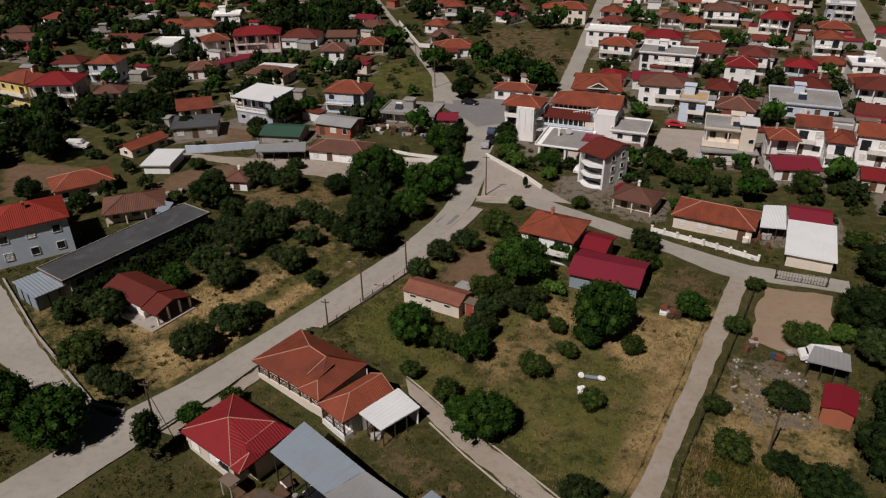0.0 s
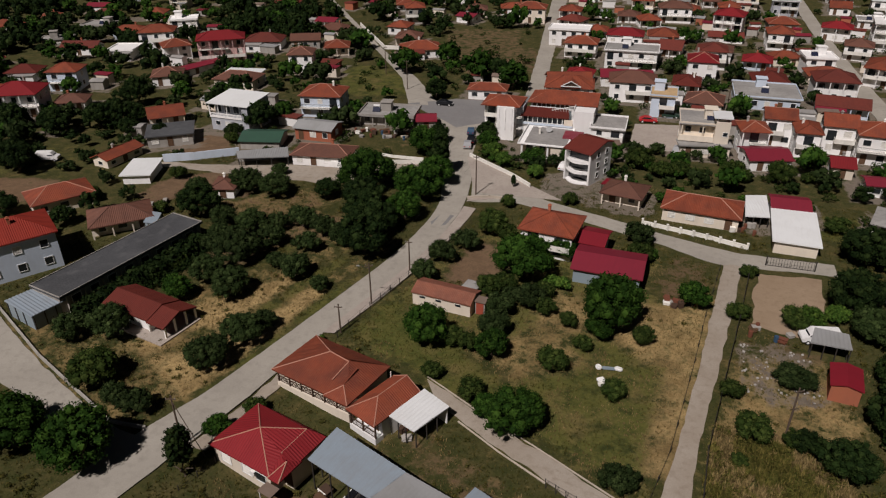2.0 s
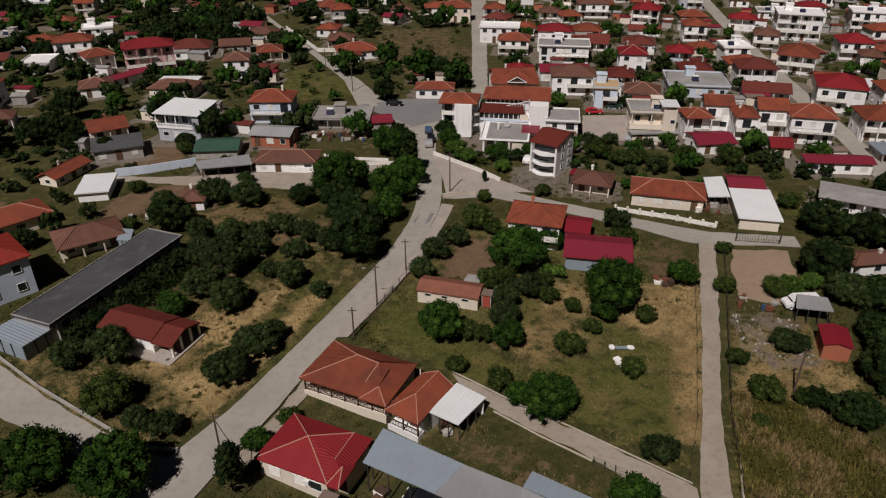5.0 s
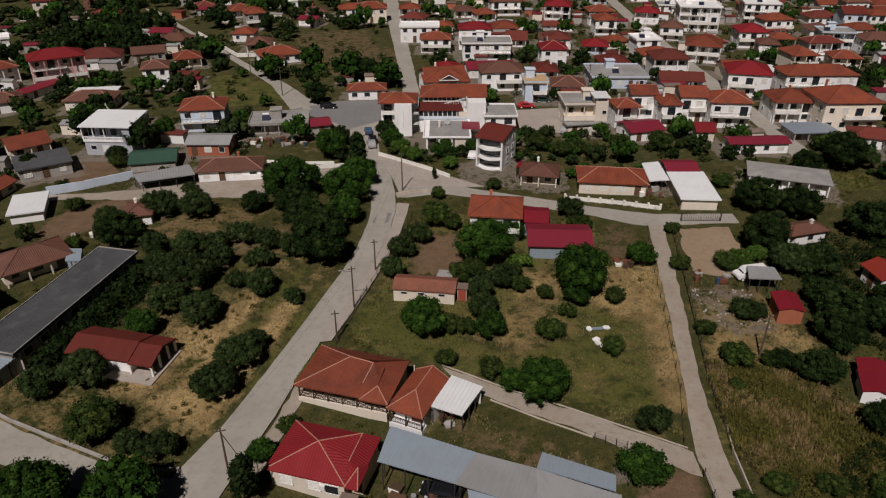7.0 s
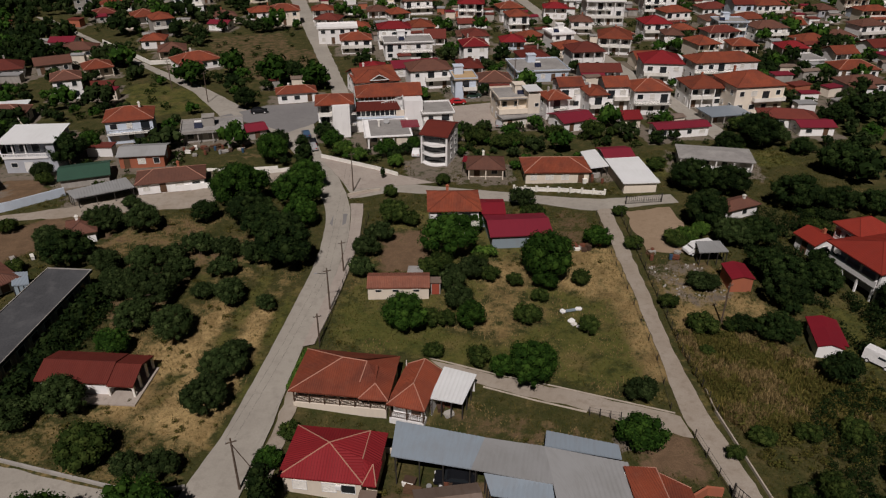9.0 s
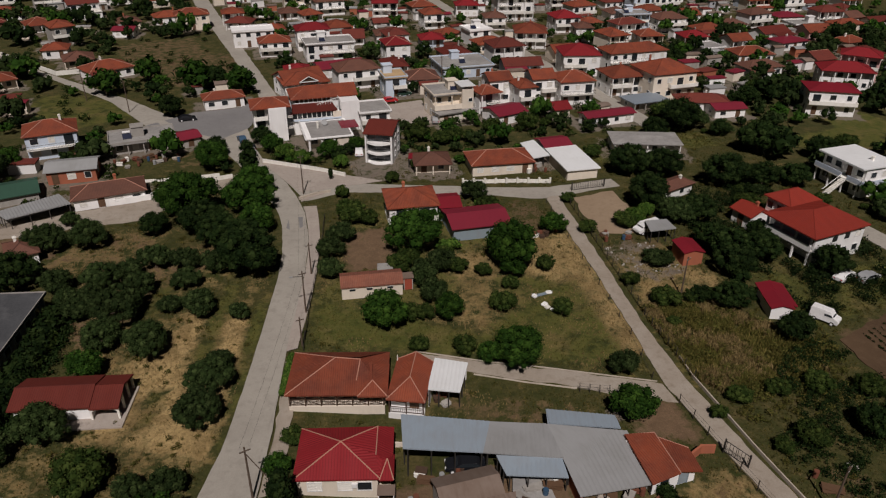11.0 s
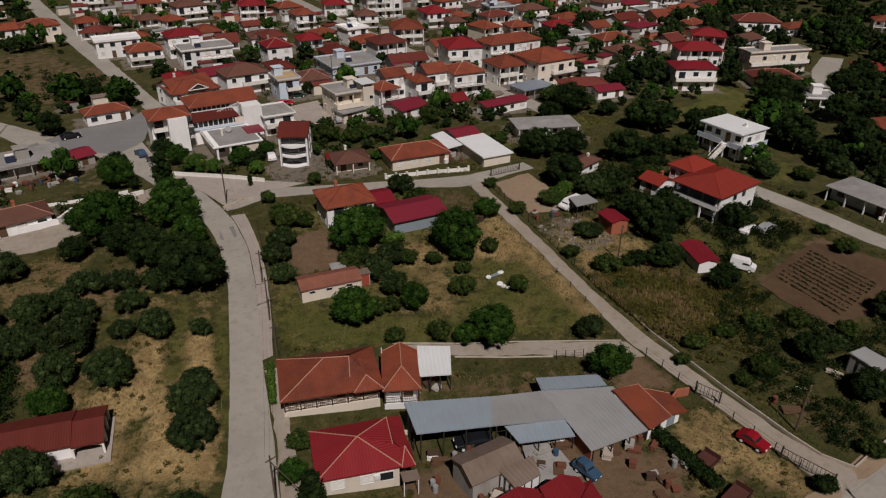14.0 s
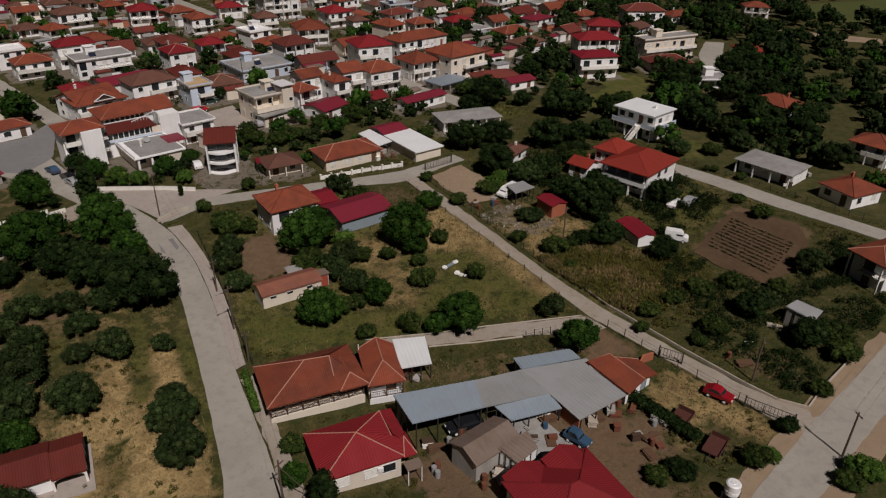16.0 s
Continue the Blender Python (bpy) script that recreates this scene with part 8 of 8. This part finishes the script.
def clutter(cx, cy, rx, ry, count, seed):
    r = random.Random(seed)
    for _ in range(count):
        x, y, a = cx + r.uniform(-rx, rx), cy + r.uniform(-ry, ry), r.uniform(0, 180)
        k = r.random()
        if k < 0.35:
            mat, text = r.choice((("concrete", "grey concrete"), ("rust", "rusty iron"), ("dark_wood", "dark wooden"), ("lime", "whitewashed"), ("dark_wood", "old wooden")))
            crate(x, y, a, mat, f"{text} crate standing among yard clutter", r.uniform(0.5, 1.3), r.uniform(0.4, 0.9), r.uniform(0.3, 0.9))
        elif k < 0.7:
            mat, text = r.choice((("wood", "brown wooden boards"), ("concrete", "grey concrete slabs"), ("stonewall", "stone slabs"), ("rust", "rusty sheets")))
            stack(x, y, a, f"untidy pile of {text} in the yard", mat, r.uniform(0.8, 2.2), r.uniform(0.5, 1.1), r.uniform(0.3, 0.8))
        else:
            mat, text = r.choice((("rust", "rusty"), ("rust", "rusty"), ("greysheet", "grey"), ("dull_blue_paint", "blue")))
            barrel(x, y, mat, f"{text} metal barrel in the yard")


clutter(0.4, -38.4, 2.5, 1.2, 8, 1)
clutter(11.0, -43.6, 2.5, 1.5, 8, 2)
clutter(17.6, -47.4, 3, 1.5, 8, 3)
clutter(18.5, -50.5, 2.5, 2, 4, 4)
clutter(3.4, -27.2, 2, 1, 5, 5)
clutter(8.6, -45.2, 1.6, 1.4, 5, 21)
clutter(20.4, -44.6, 0.8, 2.4, 6, 22)
clutter(0.4, -46.8, 1.6, 1.2, 6, 23)
clutter(-3.0, -41.4, 0.6, 0.8, 4, 24)
clutter(17.2, -54.0, 3.0, 2.0, 6, 25)
clutter(-34.8, 60.2, 8, 2.5, 22, 6)
clutter(34.7, 7.5, 4, 1.2, 8, 7)
clutter(44.9, 2.9, 3, 1.5, 7, 8)
clutter(43.1, 33.6, 2, 2, 8, 9)
clutter(52.2, -52.4, 3, 2, 8, 10)
clutter(102.7, -25.6, 6, 3, 12, 11)
clutter(-58.6, 15.2, 3, 2, 5, 12)
clutter(41.1, -52.2, 6, 4, 3, 13)


def hedge(pts, wide, high, mat="bush_leaf", label="clipped dense green hedge"):
    verts, faces = [], []
    g = 0
    for a, b in zip(pts, pts[1:]):
        n = max(1, int(math.dist(a, b) / (wide * 0.42)))
        for i in range(n):
            v, f = foliage(50 + g, 260, 0.09, (1.0, high / wide, 0.3), 7)
            g += 1
            o = len(verts)
            px, py = a[0] + (b[0] - a[0]) * (i + 0.5) / n, a[1] + (b[1] - a[1]) * (i + 0.5) / n
            verts += [(q[0] * wide + px, q[1] * wide + py, q[2] * wide) for q in v]
            faces += [tuple(o + k for k in q) for q in f]
    me = bpy.data.meshes.new("hedge")
    me.from_pydata(verts, [], faces)
    me.materials.append(MATS[mat])
    tagged(new("hedge", me), label, "hedge", "hedges")


hedge([(21.4, -47.9), (21.4, -52), (21.3, -56.7)], 1.7, 1.6, "dark_leaf")
hedge([(21.9, -48.2), (21.9, -56.5)], 1.5, 1.3, "dark_leaf")
hedge([(25.5, 20.7), (29.3, 19.6)], 2.0, 1.8, "bright_leaf", "bright green hedge beside the red barn")
hedge([(14.0, 7.0), (17.4, 6.7)], 2.2, 2.2, "bright_leaf", "bright green ivy bank under a big tree")
hedge([(58.6, -5.5), (55.4, -16.0)], 3.0, 2.8, "dark_leaf", "tall dark hedge of evergreen trees")
hedge([(-46.6, -20.5), (-44.9, -12), (-43.2, -3), (-42.2, 3)], 3.6, 3.0, "dark_leaf", "dark overgrown shrubs along the concrete block")
hedge([(-43.4, -9), (-42.2, -2)], 2.4, 2.0, "bush_leaf", "overgrown brambles beside the concrete block")
hedge([(-12.2, -14.6), (-14.2, -21.9)], 1.0, 0.9, "bright_leaf", "row of clipped yellow-green shrubs by the house")

# planted rows on the tilled field
for k in range(11):
    t = k / 10
    ax, ay = 63.3 + (75.2 - 63.3) * t, -31.7 + 2.5 * t
    bx, by = 62.4 + (74.9 - 62.4) * t, -43.3 + 2.4 * t
    v, f = [], []
    g = np.random.default_rng(k)
    n = 42
    for i in range(n):
        if g.random() < 0.16:
            continue
        px, py = ax + (bx - ax) * i / n + g.normal() * 0.05, ay + (by - ay) * i / n
        q, fc = foliage(k * 50 + i, 12, 0.32, (1.0, 0.7, 0.3), 3, hull=False)
        s = g.uniform(0.2, 0.42)
        o = len(v)
        v += [(c0[0] * s + px, c0[1] * s + py, c0[2] * s + 0.03) for c0 in q]
        f += [tuple(o + z for z in c0) for c0 in fc]
    me = bpy.data.meshes.new("crop_row")
    me.from_pydata(v, [], f)
    me.materials.append(MATS["dark_leaf"])
    tagged(new("crop_row", me), "row of low dark green crops on tilled soil", "crop row", "crop rows", "stuff")


# ---- the rest of the village ----
def open_ground(x, y):
    p = (np.array([x]), np.array([y]))
    return any(in_poly(*p, pts)[0] and (s + g + e) > 0.4 for pts, s, g, e in AREAS)


fill = random.Random(21)


def fill_houses(x0, x1, y0, y1, tries, most, rot0=0.0, tall=0.3):
    made = 0
    for _ in range(tries):
        if made >= most:
            return
        x, y = fill.uniform(x0, x1), fill.uniform(y0, y1)
        w, d = fill.uniform(7.5, 13), fill.uniform(7, 10)
        if inside(x, y, max(w, d) / 2 + 0.6) or near_road(x, y, d / 2 + 1.2) or open_ground(x, y):
            continue
        tall_one = fill.random() < tall
        h = fill.uniform(4.9, 6.2) if tall_one else fill.uniform(2.4, 2.9)
        roof = fill.choices(("hip", "gable", "flat"), (6, 2.4, 1.6))[0]
        if roof == "flat":
            tile = fill.choice(("conc", "white", "whitemetal", "conc"))
        else:
            tile = fill.choices(("orange", "brick", "brown", "red", "brickred", "crimson"), (4, 3.5, 3.5, 0.9, 1.6, 1))[0]
        wall = fill.choices(("white", "cream", "bluewhite", "concrete", "pink", "greywall"), (5, 2.4, 0.6, 1.4, 0.4, 0.8))[0]
        house(round(x, 1), round(y, 1), rot0 + fill.uniform(-8, 8), w, d, h, roof, tile, wall, floors=2 if tall_one else 1, windows="front", chimney=fill.random() < 0.5, wing=fill.random() < 0.45, pitch=0.25 if tile == "crimson" else 0.42)
        made += 1


fill_houses(2, 110, 100, 124, 300, 11)
fill_houses(136, 190, 76, 124, 400, 12)


def fill_sheds(x0, x1, y0, y1, tries, most):
    made = 0
    for _ in range(tries):
        if made >= most:
            return
        x, y, w, d = fill.uniform(x0, x1), fill.uniform(y0, y1), fill.uniform(3, 6), fill.uniform(2.6, 4)
        if inside(x, y, w / 2 + 0.3) or near_road(x, y, d / 2 + 1) or open_ground(x, y):
            continue
        house(round(x, 1), round(y, 1), fill.uniform(-15, 15), w, d, fill.uniform(2.2, 2.8), fill.choice(("gable", "flat")), fill.choice(("rustsheet", "greysheet", "brick", "crimson", "conc")),
              fill.choice(("concrete", "white", "cream", "brickwall")), pitch=0.25, over=0.2, windows=False, chimney=False, name="shed", category="shed", group="village sheds")
        made += 1

fill_houses(-24, 250, 120, 300, 2500, 120)
fill_houses(-210, -30, 100, 290, 900, 45, 20)
fill_houses(-220, -140, 0, 100, 300, 10, 25)
fill_sheds(-24, 190, 62, 250, 900, 100)
fill_sheds(-180, -24, 20, 200, 300, 30)


def fill_trees(x0, x1, y0, y1, count, small, big, kinds):
    for _ in range(count):
        x, y = fill.uniform(x0, x1), fill.uniform(y0, y1)
        dia = small + (big - small) * fill.random() ** 1.8
        if inside(x, y, 0.25 * dia) or near_road(x, y, 0.42 * dia) or open_ground(x, y):
            continue
        kind = fill.choice(kinds)
        (wood_tree if kind.startswith("far") else tree)(kind, round(x, 1), round(y, 1), round(dia, 1), fill.uniform(0.8, 1.15))


fill_trees(-24, 190, 40, 130, 560, 2.0, 6.5, ("far", "fardark", "farolive"))
fill_trees(-24, 260, 130, 300, 560, 3.0, 8.0, ("far", "far", "farolive"))
fill_trees(-220, -24, 60, 300, 980, 3.0, 9.0, ("far", "fardark", "farolive"))
fill_trees(-220, -104, -20, 60, 420, 2.5, 8.0, ("far", "fardark", "farolive"))
fill_trees(-104, -66, -20, 60, 90, 2.0, 4.6, ("fardark", "farolive"))
fill_trees(95, 330, -60, 130, 520, 3.0, 9.0, ("far", "fardark", "fardark", "farolive"))
fill_trees(54, 95, -30, 45, 34, 1.5, 3.6, ("bush", "olive", "bush"))

def thick_wood(pts, count, small, big, kind="fardark"):
    xs, ys = [q[0] for q in pts], [q[1] for q in pts]
    for _ in range(count):
        x, y, dia = fill.uniform(min(xs), max(xs)), fill.uniform(min(ys), max(ys)), fill.uniform(small, big)
        if in_poly(np.array([x]), np.array([y]), pts)[0] and not inside(x, y, 0.3 * dia) and not near_road(x, y, 0.45 * dia):
            wood_tree(kind, round(x, 1), round(y, 1), round(dia, 1), fill.uniform(0.85, 1.2))


thick_wood([(-119.3, 136.9), (-90.5, 134.3), (-102.4, 170.7), (-135.8, 176.0)], 170, 4, 8)
thick_wood([(217.5, 73.8), (152.6, 11.2), (112.9, -24.0), (163.6, -0.5), (280.6, 62.0)], 150, 5, 9)
thick_wood([(135, -30), (320, -40), (340, 150), (190, 130), (150, 60)], 150, 5, 9)
for i in range(22):
    for j in range(20):
        ox, oy = 150 + i * 9.0 + 3.0 * (j % 2) + fill.uniform(-2, 2), -50 + j * 10.0 + fill.uniform(-2, 2)
        if fill.random() < 0.8 and not inside(ox, oy, 2.5) and not near_road(ox, oy, 3.0) and not open_ground(ox, oy):
            wood_tree("farolive", round(ox, 1), round(oy, 1), round(fill.uniform(4.2, 6.4), 1), 0.9)
thick_wood([(-261.6, 144.2), (-177.9, 75.0), (-169.2, 93.3), (-168.2, 151.1), (-189.2, 176.7)], 170, 5, 9)
tree("dark", -29.2, 89.9, 6.0)
tree("dark", -19.1, 59.9, 5.0)
tree("dark", -17.8, 111.9, 7.0)
tree("dark", -9.5, 64.9, 4.6)
grow_woods()


# loose stones on the stony ground beside the lane
stones = bmesh.new()
sr = random.Random(4)
for _ in range(70):
    sx, sy, sz = sr.uniform(-4, 5), sr.uniform(-5, 5), sr.uniform(0.06, 0.2)
    sm = bmesh.ops.create_icosphere(stones, subdivisions=1, radius=sz)
    for v in sm["verts"]:
        v.co = v.co * sr.uniform(0.75, 1.2) + Vector((sx, sy, sz * 0.3))
single("stones", stones, "concrete", "loose pale stones on bare ground beside the lane", "stones", kind="stuff", at=pose(44.8, -4.8, 0))
tree("dark", 31.1, -62.2, 2.6, 0.8)
tree("bush", 23.5, -62.6, 3.4)
tree("bright", 25.3, -63.3, 2.4, 0.7)
tree("dark", 15.9, -58.5, 3.4, 0.6)
tree("bush", 13.3, -57.2, 3.0, 0.7)
tree("bright", 30.9, -70.9, 4.0, 0.7)
tree("bush", 28.3, -70.3, 3.4, 0.7)


# ---- ground ----
gx, gy = axis(-130, 190, 1.4, 3500), axis(-80, 250, 1.4, 3500)
X, Y = np.meshgrid(gx, gy)
COVER = cover_at(X, Y)
YARD = np.zeros(X.shape)
for px, py, c, s, hw, hd in PLANS:
    dx, dy = X - px, Y - py
    if py > 38:
        YARD[(abs(dx * c + dy * s) < hw + 2.2) & (abs(-dx * s + dy * c) < hd + 2.6)] = 0.62
YARD[in_poly(X, Y, [(40.6, 0.5), (46, 1.8), (50, -2), (50.8, -9), (46, -12.5), (41, -10.5), (39.8, -5)])] = 0.5
YARD[in_poly(X, Y, [(22, -34), (27, -35), (26, -37.6), (21.4, -37.4)])] = 0.8
Z = -0.07 + 0.05 * np.sin(X * 0.31 + np.sin(Y * 0.23)) * np.cos(Y * 0.37)
Z = Z + dip(X, Y)
me = bpy.data.meshes.new("ground")
nx, ny = len(gx), len(gy)
quads = [(j * nx + i, j * nx + i + 1, (j + 1) * nx + i + 1, (j + 1) * nx + i) for j in range(ny - 1) for i in range(nx - 1)]
me.from_pydata(np.stack([X, Y, Z], -1).reshape(-1, 3).tolist(), [], quads)
colour = me.color_attributes.new("cover", "FLOAT_COLOR", "POINT")
colour.data.foreach_set("color", np.concatenate([COVER.reshape(-1, 3), YARD.reshape(-1, 1)], 1).ravel())
me.materials.append(MATS["ground_cover"])
tagged(new("ground", me), "uneven ground of weeds, straw and bare soil", "ground", kind="structure")


# ---- grass and weeds ----
def keep_off(x, y, margin):
    ok = np.ones(len(x), bool)
    for px, py, c, s, hw, hd in PLANS:
        dx, dy = x - px, y - py
        ok &= ~((abs(dx * c + dy * s) < hw + margin) & (abs(-dx * s + dy * c) < hd + margin))
    for ax, ay, bx, by in ROADS:
        near = np.where(abs(x - (ax + bx) / 2) + abs(y - (ay + by) / 2) < 12)[0]
        if len(near) == 0:
            continue
        qx, qy = x[near] - ax, y[near] - ay
        dx, dy = bx - ax, by - ay
        t = np.clip((qx * dx + qy * dy) / (dx * dx + dy * dy + 1e-6), 0, 1)
        ok[near[np.hypot(qx - t * dx, qy - t * dy) < 0.75 + margin]] = False
    return ok


def tufts(name, mat, label, x, y, tall, wide, blades, seed):
    g = np.random.default_rng(seed)
    n = len(x)
    X2, Y2 = np.repeat(x, blades), np.repeat(y, blades)
    a = g.uniform(0, 2 * math.pi, n * blades)
    s = g.uniform(0.6, 1.4, n * blades)
    lean = g.uniform(0.1, 0.8, n * blades)
    ca, sa = np.cos(a), np.sin(a)
    r = g.uniform(0, wide * 1.6, n * blades)
    bx, by = X2 + ca * r, Y2 + sa * r
    hw = wide * 0.5 * s
    v = np.zeros((n * blades, 3, 3))
    v[:, 0] = np.stack([bx - sa * hw, by + ca * hw, np.full_like(bx, -0.1)], 1)
    v[:, 1] = np.stack([bx + sa * hw, by - ca * hw, np.full_like(bx, -0.1)], 1)
    v[:, 2] = np.stack([bx + ca * lean * tall * s, by + sa * lean * tall * s, tall * s], 1)
    v[:, :, 2] += dip(bx, by)[:, None]
    me = bpy.data.meshes.new(name)
    me.from_pydata(v.reshape(-1, 3).tolist(), [], [(3 * i, 3 * i + 1, 3 * i + 2) for i in range(n * blades)])
    me.materials.append(MATS[mat])
    tagged(new(name, me), label, "grass", kind="stuff")


g = np.random.default_rng(5)
gx2, gy2 = g.uniform(-66, 95, 90000), g.uniform(-66, 48, 90000)
cv = cover_at(gx2, gy2)
ok = keep_off(gx2, gy2, 0.1)
patchy = np.array([noise.noise(Vector((a * 0.16, b * 0.16, 0))) for a, b in zip(gx2, gy2)])
soily = cv[:, 2] > 0.55
dry = ok & ~soily & (cv[:, 0] + 0.45 * patchy > 0.36)
green = ok & ~soily & ~dry
tufts("dry_grass", "dry_blade", "tall dry straw-coloured grass", gx2[dry], gy2[dry], 0.16, 0.075, 4, 1)
tufts("green_grass", "green_blade", "rough green grass and weeds", gx2[green], gy2[green], 0.13, 0.08, 4, 2)


def weeds(name, mat, label, count, x0, x1, y0, y1, seed, lo, hi, thresh):
    g = np.random.default_rng(seed)
    x, y = g.uniform(x0, x1, count), g.uniform(y0, y1, count)
    ok = keep_off(x, y, 0.35) & (cover_at(x, y)[:, 2] < 0.5)
    ok &= np.array([noise.noise(Vector((a * 0.12, b * 0.12, seed))) for a, b in zip(x, y)]) > thresh
    ok &= ~in_poly(x, y, [(-9, -12), (-5, 4), (14, 2), (36, 2), (33, -20), (29, -31), (18, -25), (6, -19)])
    protos = [foliage(900 + k, 60, 0.11, (1.0, 0.6, 0.26), 7, hull=False) for k in range(5)]
    vs, fs, o = [], [], 0
    for px, py in zip(x[ok], y[ok]):
        v, f = protos[g.integers(0, 5)]
        s, a = g.uniform(lo, hi), g.uniform(0, 6.28)
        c, q = math.cos(a) * s, math.sin(a) * s
        arr = np.array(v)
        vs.append(np.stack([arr[:, 0] * c - arr[:, 1] * q + px, arr[:, 0] * q + arr[:, 1] * c + py, arr[:, 2] * s - 0.08 + dip(px, py)], 1))
        fs += [tuple(o + k for k in t) for t in f]
        o += len(arr)
    me = bpy.data.meshes.new(name)
    me.from_pydata(np.concatenate(vs).tolist(), [], fs)
    me.materials.append(MATS[mat])
    tagged(new(name, me), label, "weeds", kind="stuff")


weeds("weeds", "green_blade", "low green weeds and brambles", 5200, -66, 95, -64, 45, 3, 0.35, 1.0, 0.05)
weeds("thistles", "weed_leaf", "grey-green thistles and scrub", 2600, -66, 95, -64, 45, 8, 0.35, 0.9, 0.1)
def thicket(name, mat, label, pts, count, seed, lo, hi):
    """Dense undergrowth inside an outline."""
    g = np.random.default_rng(seed)
    xs, ys = [q[0] for q in pts], [q[1] for q in pts]
    x, y = g.uniform(min(xs), max(xs), count), g.uniform(min(ys), max(ys), count)
    ok = keep_off(x, y, 0.3) & in_poly(x, y, pts)
    ok &= np.array([noise.noise(Vector((a * 0.2, b * 0.2, seed))) for a, b in zip(x, y)]) > -0.12
    protos = [foliage(700 + k, 66, 0.085, (1.0, 0.7, 0.28), 5, hull=False) for k in range(4)]
    vs, fs, o = [], [], 0
    for px, py in zip(x[ok], y[ok]):
        v, f = protos[g.integers(0, 4)]
        s, a = g.uniform(lo, hi), g.uniform(0, 6.28)
        c, q = math.cos(a) * s, math.sin(a) * s
        arr = np.array(v)
        vs.append(np.stack([arr[:, 0] * c - arr[:, 1] * q + px, arr[:, 0] * q + arr[:, 1] * c + py, arr[:, 2] * s - 0.08], 1))
        fs += [tuple(o + k for k in t) for t in f]
        o += len(arr)
    me = bpy.data.meshes.new(name)
    me.from_pydata(np.concatenate(vs).tolist(), [], fs)
    me.materials.append(MATS[mat])
    tagged(new(name, me), label, "undergrowth", kind="stuff")


thicket("undergrowth", "dark_leaf", "dense dark green brambles in the gardens", [(40, -40), (47, -34), (58, -30), (60, -46), (83, -42), (86, -58), (60, -60), (38, -61), (37, -44)], 2000, 31, 0.7, 1.8)
thicket("undergrowth", "weed_leaf", "tall yellow-green weeds beside the lane", [(36.5, -17), (50, -20), (58, -31), (54, -42), (46, -44), (37, -42)], 360, 32, 0.6, 1.6)
thicket("undergrowth", "green_blade", "low green scrub in the tall grass", [(36.5, -17), (50, -20), (58, -31), (54, -42), (46, -44), (37, -42)], 260, 35, 0.6, 1.5)
g = np.random.default_rng(77)
wx, wy = g.uniform(34, 59, 9000), g.uniform(-40, -16, 9000)
ok = in_poly(wx, wy, [(36.7, -16.5), (47.6, -18.7), (52.8, -26.4), (57.6, -33.3), (50.1, -38.7), (38.0, -38.1), (35.4, -32.8)]) & keep_off(wx, wy, 0.4)
lush = np.array([1.3 * noise.noise(Vector((a * 0.17, b * 0.17, 4))) + 0.5 * noise.noise(Vector((a * 0.9, b * 0.9, 7))) for a, b in zip(wx, wy)])
tufts("tall_grass", "green_blade", "tall green grass beside the lane", wx[ok & (lush > 0.08)], wy[ok & (lush > 0.08)], 0.42, 0.15, 8, 43)
tufts("tall_grass", "weed_blade", "tall yellow-green grass gone to seed beside the lane", wx[ok & (lush > -0.2) & (lush < 0.12)], wy[ok & (lush > -0.2) & (lush < 0.12)], 0.5, 0.15, 8, 41)
tufts("tall_grass", "dry_blade", "tall rust-coloured dry grass beside the lane", wx[ok & (lush < -0.16)], wy[ok & (lush < -0.16)], 0.5, 0.14, 8, 42)
thicket("undergrowth", "dark_leaf", "dark brambles beside the concrete block", [(-46, -20), (-43, -20), (-40.6, -4), (-39, 6), (-44, 8), (-45, 2)], 520, 33, 0.9, 2.2)
thicket("undergrowth", "dark_leaf", "dark scrub between the eastern gardens", [(56, -28), (60, -14), (58, 4), (56, 20), (82, 20), (84, -10), (80, -24)], 1100, 34, 0.9, 2.6)
weeds("far_scrub", "bush_leaf", "green scrub between the gardens", 2200, -150, 200, 40, 200, 9, 1.0, 3.2, 0.0)
